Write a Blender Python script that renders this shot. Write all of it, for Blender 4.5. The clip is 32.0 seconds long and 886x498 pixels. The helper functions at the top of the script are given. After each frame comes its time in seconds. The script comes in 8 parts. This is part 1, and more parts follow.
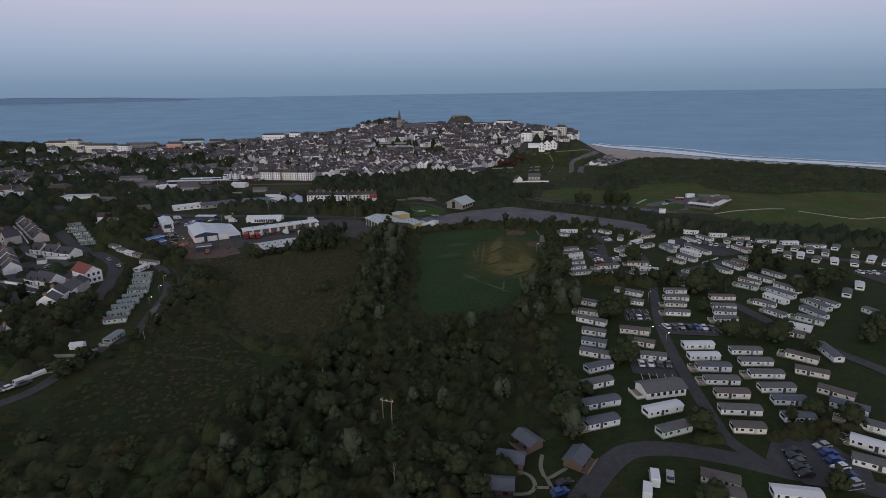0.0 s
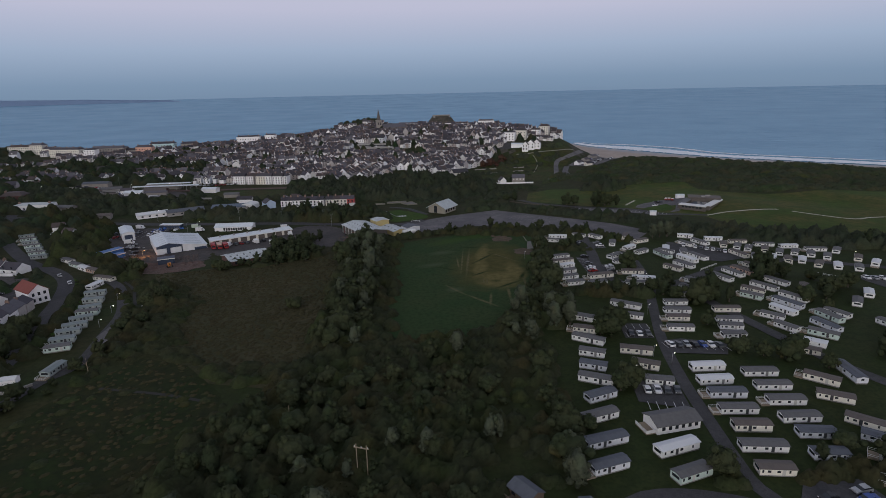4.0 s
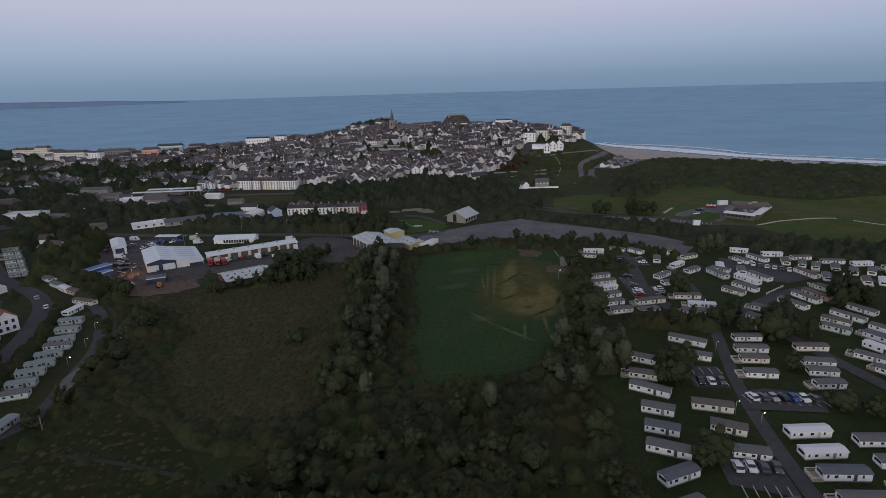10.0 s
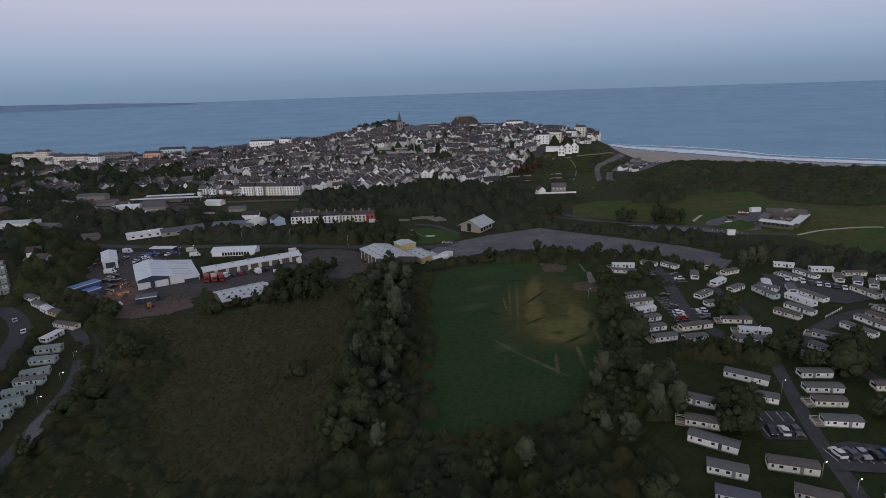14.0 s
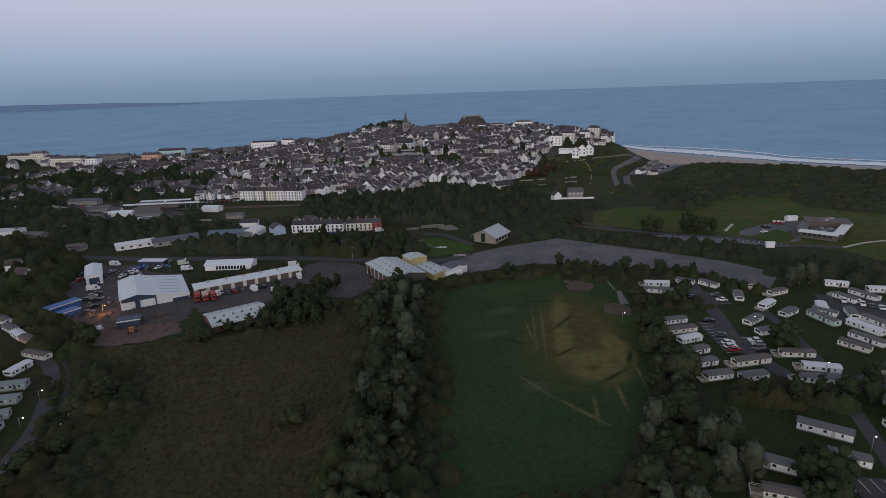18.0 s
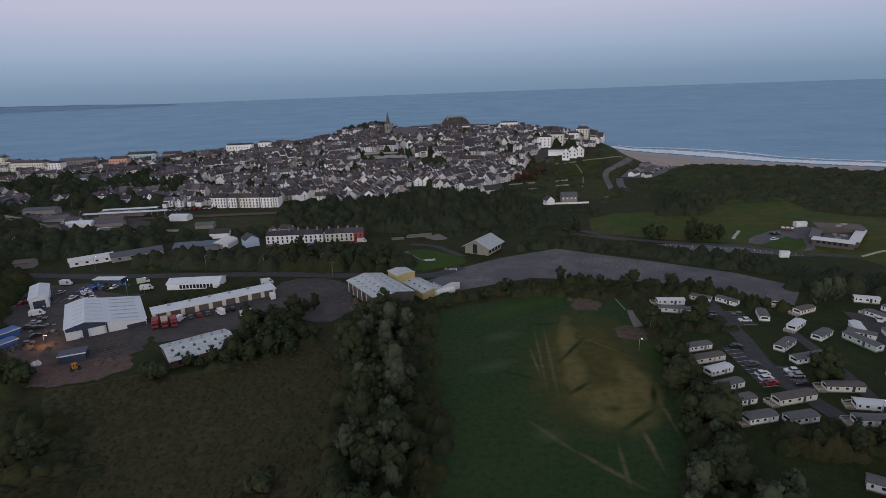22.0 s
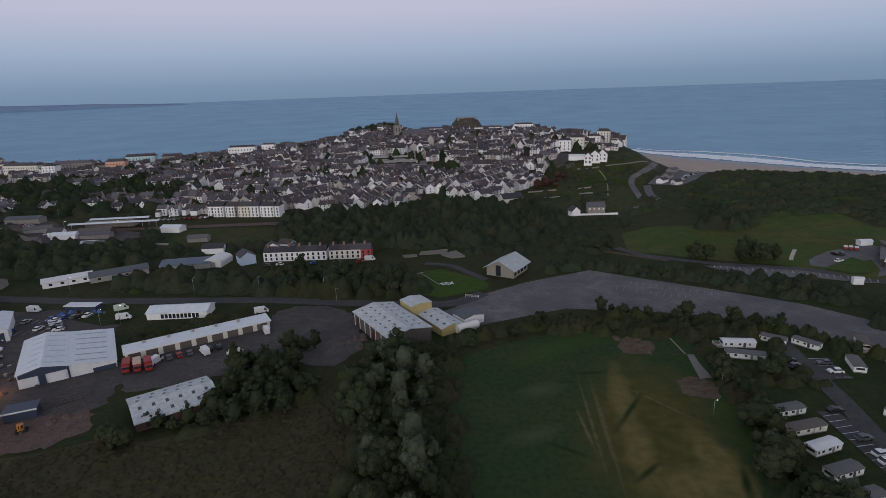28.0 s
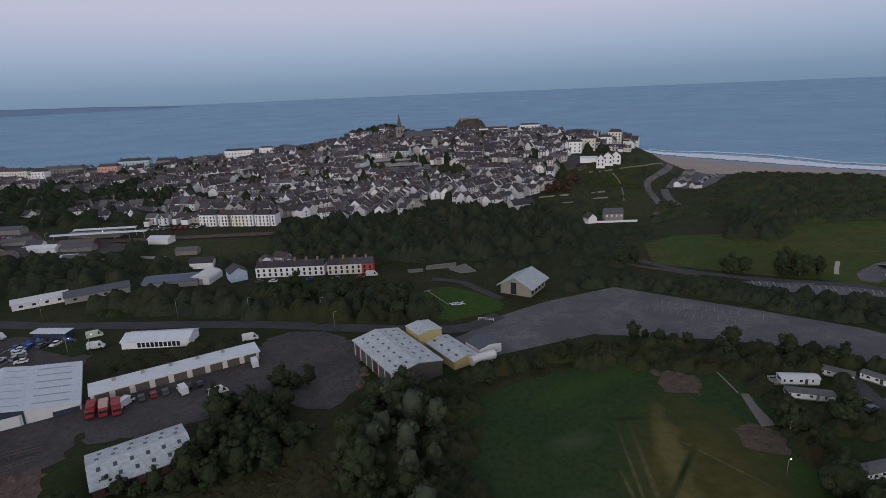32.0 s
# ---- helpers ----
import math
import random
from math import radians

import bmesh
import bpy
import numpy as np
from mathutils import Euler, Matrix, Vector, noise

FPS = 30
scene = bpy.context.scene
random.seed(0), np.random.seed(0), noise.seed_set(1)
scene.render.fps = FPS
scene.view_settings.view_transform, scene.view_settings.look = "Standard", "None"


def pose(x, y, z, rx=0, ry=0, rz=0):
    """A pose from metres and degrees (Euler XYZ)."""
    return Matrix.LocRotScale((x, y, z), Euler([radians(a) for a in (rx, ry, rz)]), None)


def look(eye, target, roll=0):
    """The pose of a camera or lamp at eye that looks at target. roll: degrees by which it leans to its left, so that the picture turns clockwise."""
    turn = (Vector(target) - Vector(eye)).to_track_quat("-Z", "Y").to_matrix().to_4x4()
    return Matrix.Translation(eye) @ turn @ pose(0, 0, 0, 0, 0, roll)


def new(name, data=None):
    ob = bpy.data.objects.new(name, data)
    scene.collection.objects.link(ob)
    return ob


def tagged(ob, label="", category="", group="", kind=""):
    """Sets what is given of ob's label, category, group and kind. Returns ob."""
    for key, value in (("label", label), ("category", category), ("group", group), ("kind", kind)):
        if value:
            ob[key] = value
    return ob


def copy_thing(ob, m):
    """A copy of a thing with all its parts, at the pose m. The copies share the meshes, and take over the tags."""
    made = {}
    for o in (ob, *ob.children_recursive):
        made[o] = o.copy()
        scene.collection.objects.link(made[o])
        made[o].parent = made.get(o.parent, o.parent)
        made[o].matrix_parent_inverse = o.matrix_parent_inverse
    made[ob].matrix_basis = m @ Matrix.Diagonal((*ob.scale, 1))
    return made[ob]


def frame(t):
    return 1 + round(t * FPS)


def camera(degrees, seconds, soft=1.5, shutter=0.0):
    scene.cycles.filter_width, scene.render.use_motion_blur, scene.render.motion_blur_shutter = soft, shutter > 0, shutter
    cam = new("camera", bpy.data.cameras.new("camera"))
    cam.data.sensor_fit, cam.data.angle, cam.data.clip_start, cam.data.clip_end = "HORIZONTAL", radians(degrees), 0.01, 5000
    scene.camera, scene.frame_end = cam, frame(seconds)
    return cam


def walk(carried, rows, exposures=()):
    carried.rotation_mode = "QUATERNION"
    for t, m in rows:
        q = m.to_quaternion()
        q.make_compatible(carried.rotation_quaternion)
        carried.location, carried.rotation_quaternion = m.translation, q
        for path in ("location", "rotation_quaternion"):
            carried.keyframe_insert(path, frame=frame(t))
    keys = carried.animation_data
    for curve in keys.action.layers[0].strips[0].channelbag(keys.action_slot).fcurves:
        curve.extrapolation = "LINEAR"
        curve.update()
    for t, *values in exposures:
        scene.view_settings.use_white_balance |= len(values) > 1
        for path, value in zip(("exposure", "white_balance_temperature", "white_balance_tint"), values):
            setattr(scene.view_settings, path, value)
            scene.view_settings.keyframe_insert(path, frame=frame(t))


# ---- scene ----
cam = camera(76.0, 32.0, soft=0.8)
PATH = [
    (0, (0.00, 0.00, 87.99), (0.04, 96.27, 60.94), -0.88),
    (0.5, (0.02, 2.45, 87.87), (0.78, 98.70, 60.73), -0.97),
    (1, (0.09, 4.95, 87.74), (1.59, 101.17, 60.53), -1.03),
    (1.5, (0.21, 7.52, 87.59), (2.30, 103.72, 60.35), -1.11),
    (2, (0.36, 10.17, 87.45), (3.37, 106.35, 60.26), -1.21),
    (2.5, (0.48, 12.86, 87.32), (3.90, 109.03, 60.12), -1.24),
    (4.5, (0.55, 24.34, 86.92), (3.53, 120.54, 59.80), -1.28),
    (5, (0.49, 27.32, 86.83), (3.21, 123.53, 59.69), -1.30),
    (5.5, (0.31, 30.37, 86.74), (2.10, 126.61, 59.62), -1.33),
    (6, (0.13, 33.45, 86.69), (1.38, 129.68, 59.54), -1.34),
    (6.5, (-0.06, 36.45, 86.64), (0.75, 132.69, 59.46), -1.38),
    (7, (-0.31, 39.36, 86.63), (-0.03, 135.58, 59.41), -1.43),
    (7.5, (-0.64, 42.31, 86.59), (-0.89, 138.53, 59.37), -1.50),
    (8, (-1.03, 45.34, 86.54), (-1.72, 141.56, 59.33), -1.51),
    (8.5, (-1.43, 48.44, 86.45), (-2.39, 144.67, 59.26), -1.55),
    (9, (-1.82, 51.53, 86.33), (-1.22, 147.75, 59.11), -1.60),
    (9.5, (-2.32, 54.58, 86.24), (-1.34, 150.80, 59.01), -1.63),
    (10, (-2.84, 57.61, 86.11), (-2.00, 153.84, 58.93), -1.63),
    (10.5, (-3.32, 60.70, 86.01), (-2.63, 156.95, 58.88), -1.68),
    (11, (-3.80, 63.84, 86.01), (-3.27, 160.09, 58.88), -1.74),
    (11.5, (-4.30, 67.00, 86.03), (-3.94, 163.26, 58.92), -1.80),
    (12, (-4.83, 70.14, 86.02), (-4.64, 166.40, 58.94), -1.86),
    (12.5, (-5.37, 73.31, 85.97), (-5.32, 169.58, 58.92), -1.89),
    (13, (-5.97, 76.54, 85.95), (-6.03, 172.82, 58.92), -1.90),
    (13.5, (-6.58, 79.76, 85.96), (-6.72, 176.04, 58.95), -1.93),
    (14, (-7.17, 82.96, 86.02), (-7.38, 179.23, 59.00), -1.91),
    (14.5, (-7.76, 86.30, 86.12), (-8.05, 182.57, 59.08), -1.92),
    (16.5, (-9.92, 99.92, 86.15), (-10.59, 196.19, 59.09), -1.95),
    (17, (-10.44, 103.28, 86.22), (-11.21, 199.54, 59.14), -1.95),
    (17.5, (-10.98, 106.57, 86.27), (-11.85, 202.83, 59.16), -1.96),
    (18, (-11.51, 109.83, 86.30), (-12.44, 206.08, 59.18), -1.97),
    (18.5, (-11.97, 113.09, 86.25), (-12.97, 209.35, 59.16), -1.98),
    (19, (-12.35, 116.49, 86.13), (-13.29, 212.76, 59.07), -1.98),
    (19.5, (-12.68, 119.91, 85.93), (-11.75, 216.18, 58.86), -2.02),
    (20, (-13.06, 123.41, 85.74), (-12.18, 219.67, 58.67), -2.02),
    (20.5, (-13.54, 126.93, 85.53), (-12.97, 223.19, 58.46), -2.03),
    (21, (-14.00, 130.34, 85.36), (-12.33, 226.59, 58.29), -2.05),
    (21.5, (-14.43, 133.74, 85.22), (-12.11, 229.98, 58.14), -2.06),
    (22, (-14.74, 137.04, 85.17), (-12.58, 233.28, 58.09), -2.06),
    (22.5, (-14.97, 140.19, 85.19), (-12.97, 236.44, 58.12), -2.07),
    (23, (-15.20, 143.28, 85.18), (-13.34, 239.54, 58.13), -2.07),
    (23.5, (-15.47, 146.37, 85.12), (-13.82, 242.63, 58.07), -2.09),
    (24, (-15.83, 149.41, 85.04), (-14.27, 245.68, 57.99), -2.06),
    (24.5, (-16.28, 152.44, 85.04), (-14.83, 248.72, 58.04), -2.01),
    (25, (-16.82, 155.44, 85.11), (-15.38, 251.72, 58.11), -2.01),
    (25.5, (-17.30, 158.45, 85.19), (-15.95, 254.72, 58.15), -1.99),
    (27.5, (-18.90, 170.82, 85.60), (-17.90, 267.08, 58.54), -1.94),
    (28, (-19.32, 173.98, 85.65), (-18.33, 270.24, 58.56), -2.00),
    (28.5, (-19.77, 177.19, 85.53), (-18.85, 273.46, 58.48), -2.04),
    (29, (-20.22, 180.42, 85.37), (-19.34, 276.72, 58.43), -2.07),
    (29.5, (-20.59, 183.71, 85.25), (-19.76, 280.01, 58.31), -2.09),
    (30, (-20.90, 187.07, 85.16), (-20.10, 283.38, 58.26), -2.17),
    (30.5, (-21.16, 190.43, 85.09), (-20.43, 286.74, 58.16), -2.23),
    (31, (-21.40, 193.75, 85.05), (-20.73, 290.06, 58.14), -2.33),
    (31.5, (-21.62, 197.00, 85.07), (-20.93, 293.30, 58.14), -2.36),
    (32, (-21.83, 200.24, 85.15), (-21.22, 296.53, 58.16), -2.41),
]
walk(cam, [(t, look(eye, target, roll)) for t, eye, target, roll in PATH])

# ---------------------------------------------------------------- sky and light
world = bpy.data.worlds.new("dusk_sky")
scene.world = world
world.use_nodes = True
wn, wl = world.node_tree.nodes, world.node_tree.links
wn.clear()
w_coord = wn.new("ShaderNodeTexCoord")
w_sep = wn.new("ShaderNodeSeparateXYZ")
w_ramp = wn.new("ShaderNodeValToRGB")
w_glow = wn.new("ShaderNodeValToRGB")
w_mix = wn.new("ShaderNodeMix")
w_bg = wn.new("ShaderNodeBackground")
w_out = wn.new("ShaderNodeOutputWorld")
wl.new(w_coord.outputs["Generated"], w_sep.inputs[0])


def ramp_stops(node, stops, mode="LINEAR"):
    node.color_ramp.interpolation = mode
    els = node.color_ramp.elements
    while len(els) < len(stops):
        els.new(0.5)
    for el, (p, c) in zip(els, stops):
        el.position, el.color = p, (*c, 1) if len(c) == 3 else c


def remap(nodes, links, socket, a, b):
    n = nodes.new("ShaderNodeMapRange")
    n.inputs[1].default_value, n.inputs[2].default_value = a, b
    links.new(socket, n.inputs[0])
    return n.outputs[0]


# looking east after sunset: blue earth shadow low down, lilac belt above it, clear blue overhead
ramp_stops(w_ramp, [(0.0, (0.160, 0.234, 0.338)), (0.02, (0.180, 0.258, 0.369)), (0.07, (0.296, 0.371, 0.500)),
                    (0.13, (0.440, 0.452, 0.578)), (0.22, (0.480, 0.483, 0.598)), (0.5, (0.30, 0.325, 0.415)), (1.0, (0.20, 0.225, 0.30))])
wl.new(remap(wn, wl, w_sep.outputs[2], -0.005, 1.0), w_ramp.inputs[0])
# afterglow in the west
w_west = wn.new("ShaderNodeMapRange")
w_west.inputs[1].default_value, w_west.inputs[2].default_value = 0.0, -1.0
wl.new(w_sep.outputs[1], w_west.inputs[0])
ramp_stops(w_glow, [(0.0, (0.9, 0.72, 0.62)), (0.35, (0.55, 0.55, 0.64)), (1.0, (0.20, 0.225, 0.30))])
wl.new(remap(wn, wl, w_sep.outputs[2], 0.0, 1.0), w_glow.inputs[0])
w_mix.data_type = "RGBA"
wl.new(w_west.outputs[0], w_mix.inputs[0])
wl.new(w_ramp.outputs[0], w_mix.inputs[6])
wl.new(w_glow.outputs[0], w_mix.inputs[7])
wl.new(w_mix.outputs[2], w_bg.inputs[0])
w_bg.inputs[1].default_value = 1.0
wl.new(w_bg.outputs[0], w_out.inputs[0])

sun = new("sunset_glow", bpy.data.lights.new("sunset_glow", "SUN"))
sun.data.energy, sun.data.angle, sun.data.color = 1.15, radians(40), (1.0, 0.96, 0.92)
sun.matrix_world = look((-250, -900, 130), (0, 0, 0))
scene.view_settings.exposure = 0.18


# ---------------------------------------------------------------- materials
def material(name, rough=0.8, metal=0.0, spec=0.3):
    m = bpy.data.materials.new(name)
    m.use_nodes = True
    b = m.node_tree.nodes["Principled BSDF"]
    b.inputs["Roughness"].default_value, b.inputs["Metallic"].default_value = rough, metal
    b.inputs["Specular IOR Level"].default_value = spec
    return m, m.node_tree.nodes, m.node_tree.links, b


def noise_tex(n, l, scale, detail=4.0, coord="Object", rough=0.55):
    tc = n.new("ShaderNodeTexCoord")
    t = n.new("ShaderNodeTexNoise")
    t.inputs["Scale"].default_value, t.inputs["Detail"].default_value, t.inputs["Roughness"].default_value = scale, detail, rough
    l.new(tc.outputs[coord], t.inputs["Vector"])
    return t.outputs["Fac"]


def mixed(n, l, fac, a, b, mode="MIX"):
    m = n.new("ShaderNodeMix")
    m.data_type, m.blend_type = "RGBA", mode
    for k, v in ((0, fac), (6, a), (7, b)):
        if isinstance(v, (int, float)):
            m.inputs[k].default_value = v
        elif isinstance(v, tuple):
            m.inputs[k].default_value = (*v, 1)
        else:
            l.new(v, m.inputs[k])
    return m.outputs[2]


def bumped(n, l, b, height, strength, dist=0.1):
    bp = n.new("ShaderNodeBump")
    bp.inputs["Strength"].default_value, bp.inputs["Distance"].default_value = strength, dist
    l.new(height, bp.inputs["Height"])
    l.new(bp.outputs[0], b.inputs["Normal"])


def two_scale(name, a, b, c, big, small, rough=0.85, lo=0.35, hi=0.65, bump=0.0, metal=0.0, spec=0.1):
    """Two colours in large patches, with a third in fine grain."""
    m, n, l, p = material(name, rough, metal, spec)
    f1 = remap(n, l, noise_tex(n, l, big), lo, hi)
    f2 = noise_tex(n, l, small, 6)
    col = mixed(n, l, f1, a, b)
    mid = remap(n, l, noise_tex(n, l, (big * small) ** 0.5, 5), 0.45, 0.62)
    col = mixed(n, l, mid, col, mixed(n, l, 0.5, col, c))
    col = mixed(n, l, remap(n, l, f2, 0.45, 0.75), col, c)
    l.new(col, p.inputs["Base Color"])
    if bump:
        bumped(n, l, p, f2, bump, 0.3)
    return m


def palette(name, colours, rough=0.7, spec=0.3, metal=0.0, dirt=0.25, grain=1.5, dirt_col=(0.16, 0.15, 0.13), island=False):
    """Each object takes one colour of the list, with streaks of dirt."""
    m, n, l, p = material(name, rough, metal, spec)
    info = n.new("ShaderNodeNewGeometry" if island else "ShaderNodeObjectInfo")
    r = n.new("ShaderNodeValToRGB")
    k = len(colours)
    ramp_stops(r, [(i / k, c) for i, c in enumerate(colours)], "CONSTANT")
    l.new(info.outputs["Random Per Island" if island else "Random"], r.inputs[0])
    f = remap(n, l, noise_tex(n, l, grain, 5), 0.42, 0.8)
    g = n.new("ShaderNodeMath")
    g.operation = "MULTIPLY"
    g.inputs[1].default_value = dirt
    l.new(f, g.inputs[0])
    l.new(mixed(n, l, g.outputs[0], r.outputs[0], dirt_col), p.inputs["Base Color"])
    return m


def plain(name, col, rough=0.6, metal=0.0, spec=0.4, grain=3.0, amount=0.25):
    return palette(name, [col], rough, spec, metal, amount, grain, tuple(v * 0.55 for v in col))


def glowing(name, col, power):
    m, n, l, p = material(name)
    p.inputs["Base Color"].default_value = (*col, 1)
    p.inputs["Emission Color"].default_value = (*col, 1)
    p.inputs["Emission Strength"].default_value = power
    return m


def leaf_material(name, dark, light, warm, lean=True):
    m, n, l, p = material(name, 0.85, 0, 0.06)
    info, geo = n.new("ShaderNodeObjectInfo"), n.new("ShaderNodeNewGeometry")
    c1 = mixed(n, l, geo.outputs["Random Per Island"], dark, light)
    c1 = mixed(n, l, remap(n, l, noise_tex(n, l, 0.11, 4), 0.42, 0.6), c1, mixed(n, l, 0.8, c1, warm))
    # whole bushes lean to russet, grey-green or bright green
    for scale, shift, tint in ((0.075, 0.0, (1.32, 1.02, 0.86)), (0.052, 40.0, (0.92, 1.14, 0.80)), (0.034, 90.0, (0.80, 0.82, 0.84))) if lean else ():
        where = n.new("ShaderNodeVectorMath")
        where.operation = "ADD"
        where.inputs[1].default_value = (shift, shift * 2, 0)
        l.new(n.new("ShaderNodeTexCoord").outputs["Object"], where.inputs[0])
        patch = n.new("ShaderNodeTexNoise")
        patch.inputs["Scale"].default_value, patch.inputs["Detail"].default_value = scale, 3
        l.new(where.outputs[0], patch.inputs["Vector"])
        c1 = mixed(n, l, remap(n, l, patch.outputs["Fac"], 0.5, 0.64), c1, mixed(n, l, 1.0, c1, tint, "MULTIPLY"))
    c2 = mixed(n, l, remap(n, l, info.outputs["Random"], 0.45, 1.0), c1, warm)
    grain = noise_tex(n, l, 1.1, 5)
    shade = mixed(n, l, remap(n, l, grain, 0.36, 0.62), (0.84, 0.84, 0.84), (1.14, 1.14, 1.14))
    l.new(mixed(n, l, 1.0, mixed(n, l, 0.55, c1, c2), shade, "MULTIPLY"), p.inputs["Base Color"])
    bumped(n, l, p, grain, 0.35, 0.5)
    return m


M_SCRUB = two_scale("scrubby_grassland", (0.028, 0.040, 0.013), (0.040, 0.038, 0.016), (0.018, 0.023, 0.008), 0.03, 0.5, lo=0.4, hi=0.6, bump=0.5)
M_MARSH = two_scale("rushy_marsh", (0.068, 0.057, 0.029), (0.048, 0.051, 0.024), (0.031, 0.034, 0.016), 0.03, 0.45, bump=0.9)
M_ROUGH = two_scale("rough_pasture", (0.018, 0.031, 0.008), (0.027, 0.028, 0.010), (0.012, 0.016, 0.006), 0.06, 0.4, bump=0.5)
M_LAWN = two_scale("mown_park_grass", (0.026, 0.040, 0.012), (0.034, 0.042, 0.014), (0.016, 0.024, 0.008), 0.06, 0.9)
M_GOLF = two_scale("links_grass", (0.046, 0.076, 0.014), (0.078, 0.076, 0.020), (0.033, 0.049, 0.011), 0.03, 0.3, lo=0.4, hi=0.6)
M_ASPHALT = two_scale("weathered_asphalt", (0.066, 0.065, 0.066), (0.087, 0.085, 0.086), (0.050, 0.049, 0.051), 0.12, 3.0, 0.9)
M_CARPARK = two_scale("gravelly_tarmac", (0.115, 0.110, 0.117), (0.190, 0.178, 0.176), (0.096, 0.093, 0.098), 0.045, 0.9, 0.92, lo=0.4, hi=0.66)
M_YARD = two_scale("oily_yard_concrete", (0.073, 0.068, 0.067), (0.104, 0.093, 0.087), (0.053, 0.050, 0.050), 0.08, 0.8, 0.9)
M_RUBBLE = two_scale("red_brick_rubble", (0.120, 0.075, 0.064), (0.078, 0.058, 0.051), (0.150, 0.113, 0.098), 0.2, 1.2, 0.95, bump=0.8)
M_SAND = two_scale("beach_sand", (0.45, 0.375, 0.32), (0.38, 0.315, 0.27), (0.33, 0.275, 0.235), 0.03, 0.5, 0.9)
M_WETSAND = two_scale("wet_sand", (0.17, 0.15, 0.14), (0.22, 0.19, 0.17), (0.15, 0.135, 0.13), 0.03, 0.3, 0.35)
M_PATH = plain("pale_gravel_path", (0.42, 0.39, 0.32), 0.95)
M_SLAB = plain("weathered_slab_concrete", (0.17, 0.16, 0.145), 0.95, grain=0.5, amount=0.6)
M_FLAG = plain("mossy_stone_paving", (0.19, 0.18, 0.14), 0.95)
M_TIMBER = plain("dark_stained_timber", (0.13, 0.095, 0.07), 0.9)
M_DIRT = two_scale("bare_soil_track", (0.090, 0.066, 0.047), (0.066, 0.052, 0.037), (0.125, 0.102, 0.078), 0.15, 0.9, 0.95)
M_ROCK = two_scale("limestone_cliff", (0.098, 0.085, 0.074), (0.064, 0.058, 0.048), (0.040, 0.042, 0.028), 0.06, 0.4, 0.95, bump=0.8)
M_LEAF = leaf_material("broadleaf_foliage", (0.026, 0.034, 0.017), (0.034, 0.043, 0.021), (0.040, 0.042, 0.022))
M_WILLOW = leaf_material("grey_willow_foliage", (0.048, 0.060, 0.039), (0.078, 0.092, 0.061), (0.062, 0.069, 0.045))
M_DARKLEAF = leaf_material("evergreen_foliage", (0.025, 0.036, 0.019), (0.033, 0.045, 0.024), (0.037, 0.043, 0.023))
M_CROWN = leaf_material("tree_crown_foliage", (0.034, 0.046, 0.023), (0.043, 0.055, 0.027), (0.048, 0.053, 0.027))
# far trees: leaf colours shifted to blue to imitate distance haze
M_WOODLEAF = leaf_material("haze_blued_wood_foliage", (0.022, 0.032, 0.020), (0.030, 0.042, 0.025), (0.038, 0.044, 0.028))
M_DUNELEAF = leaf_material("thorn_scrub_foliage", (0.022, 0.033, 0.018), (0.041, 0.055, 0.029), (0.050, 0.054, 0.031))
M_RUSH = leaf_material("rush_tussock", (0.048, 0.043, 0.022), (0.061, 0.053, 0.026), (0.046, 0.046, 0.023), False)
M_RUSSET = leaf_material("russet_foliage", (0.060, 0.030, 0.024), (0.082, 0.044, 0.034), (0.066, 0.045, 0.028))
M_BARK = plain("bark", (0.075, 0.062, 0.05), 0.95)
M_PALEROOF = plain("pale_sheet_roof", (0.62, 0.63, 0.64), 0.5)
M_SKYWALL = plain("pale_blue_render", (0.42, 0.52, 0.66), 0.8, grain=0.6)
M_BUFF = plain("buff_render", (0.27, 0.25, 0.21), 0.85, grain=0.5)
M_GLASS = plain("dark_window_glass", (0.025, 0.03, 0.036), 0.12, 0, 0.6, amount=0.1)
# skirting grey is darkened to carry the shade under the caravan body
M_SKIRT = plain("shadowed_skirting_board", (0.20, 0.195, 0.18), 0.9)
M_DECK = plain("weathered_timber", (0.26, 0.21, 0.15), 0.85)
M_RAIL = plain("white_plastic_railing", (0.66, 0.66, 0.64), 0.5)
M_DOOR = palette("caravan_door", [(0.06, 0.06, 0.065), (0.50, 0.49, 0.46), (0.05, 0.055, 0.06), (0.22, 0.22, 0.22)], 0.5, dirt=0.1)
WALL_TINTS = [(0.80, 0.80, 0.82), (0.80, 0.79, 0.77), (0.68, 0.67, 0.68), (0.42, 0.39, 0.37), (0.84, 0.83, 0.82), (0.34, 0.32, 0.33), (0.62, 0.60, 0.57), (0.78, 0.77, 0.76),
                 (0.47, 0.45, 0.43), (0.80, 0.80, 0.80), (0.66, 0.64, 0.62), (0.60, 0.62, 0.66), (0.82, 0.81, 0.80), (0.34, 0.29, 0.27)]
M_WALL = palette("rendered_wall", WALL_TINTS, 0.85, dirt=0.3, grain=0.5)
M_WHITEWALL = plain("white_render", (0.83, 0.82, 0.82), 0.8, grain=0.6, amount=0.18)
M_PINKWALL = plain("salmon_render", (0.62, 0.36, 0.28), 0.8, grain=0.6)
M_BLUEWALL = plain("pale_turquoise_render", (0.46, 0.62, 0.64), 0.8, grain=0.6)
M_CREAM = plain("cream_render", (0.70, 0.67, 0.60), 0.8, grain=0.6)
M_REDWALL = plain("red_painted_render", (0.42, 0.075, 0.07), 0.75, grain=0.6)
M_SPIRE = plain("weathered_dark_stone", (0.11, 0.10, 0.095), 0.95, grain=0.4, amount=0.5)
M_STONE = plain("grey_limestone_masonry", (0.27, 0.25, 0.23), 0.95, grain=0.4, amount=0.5)
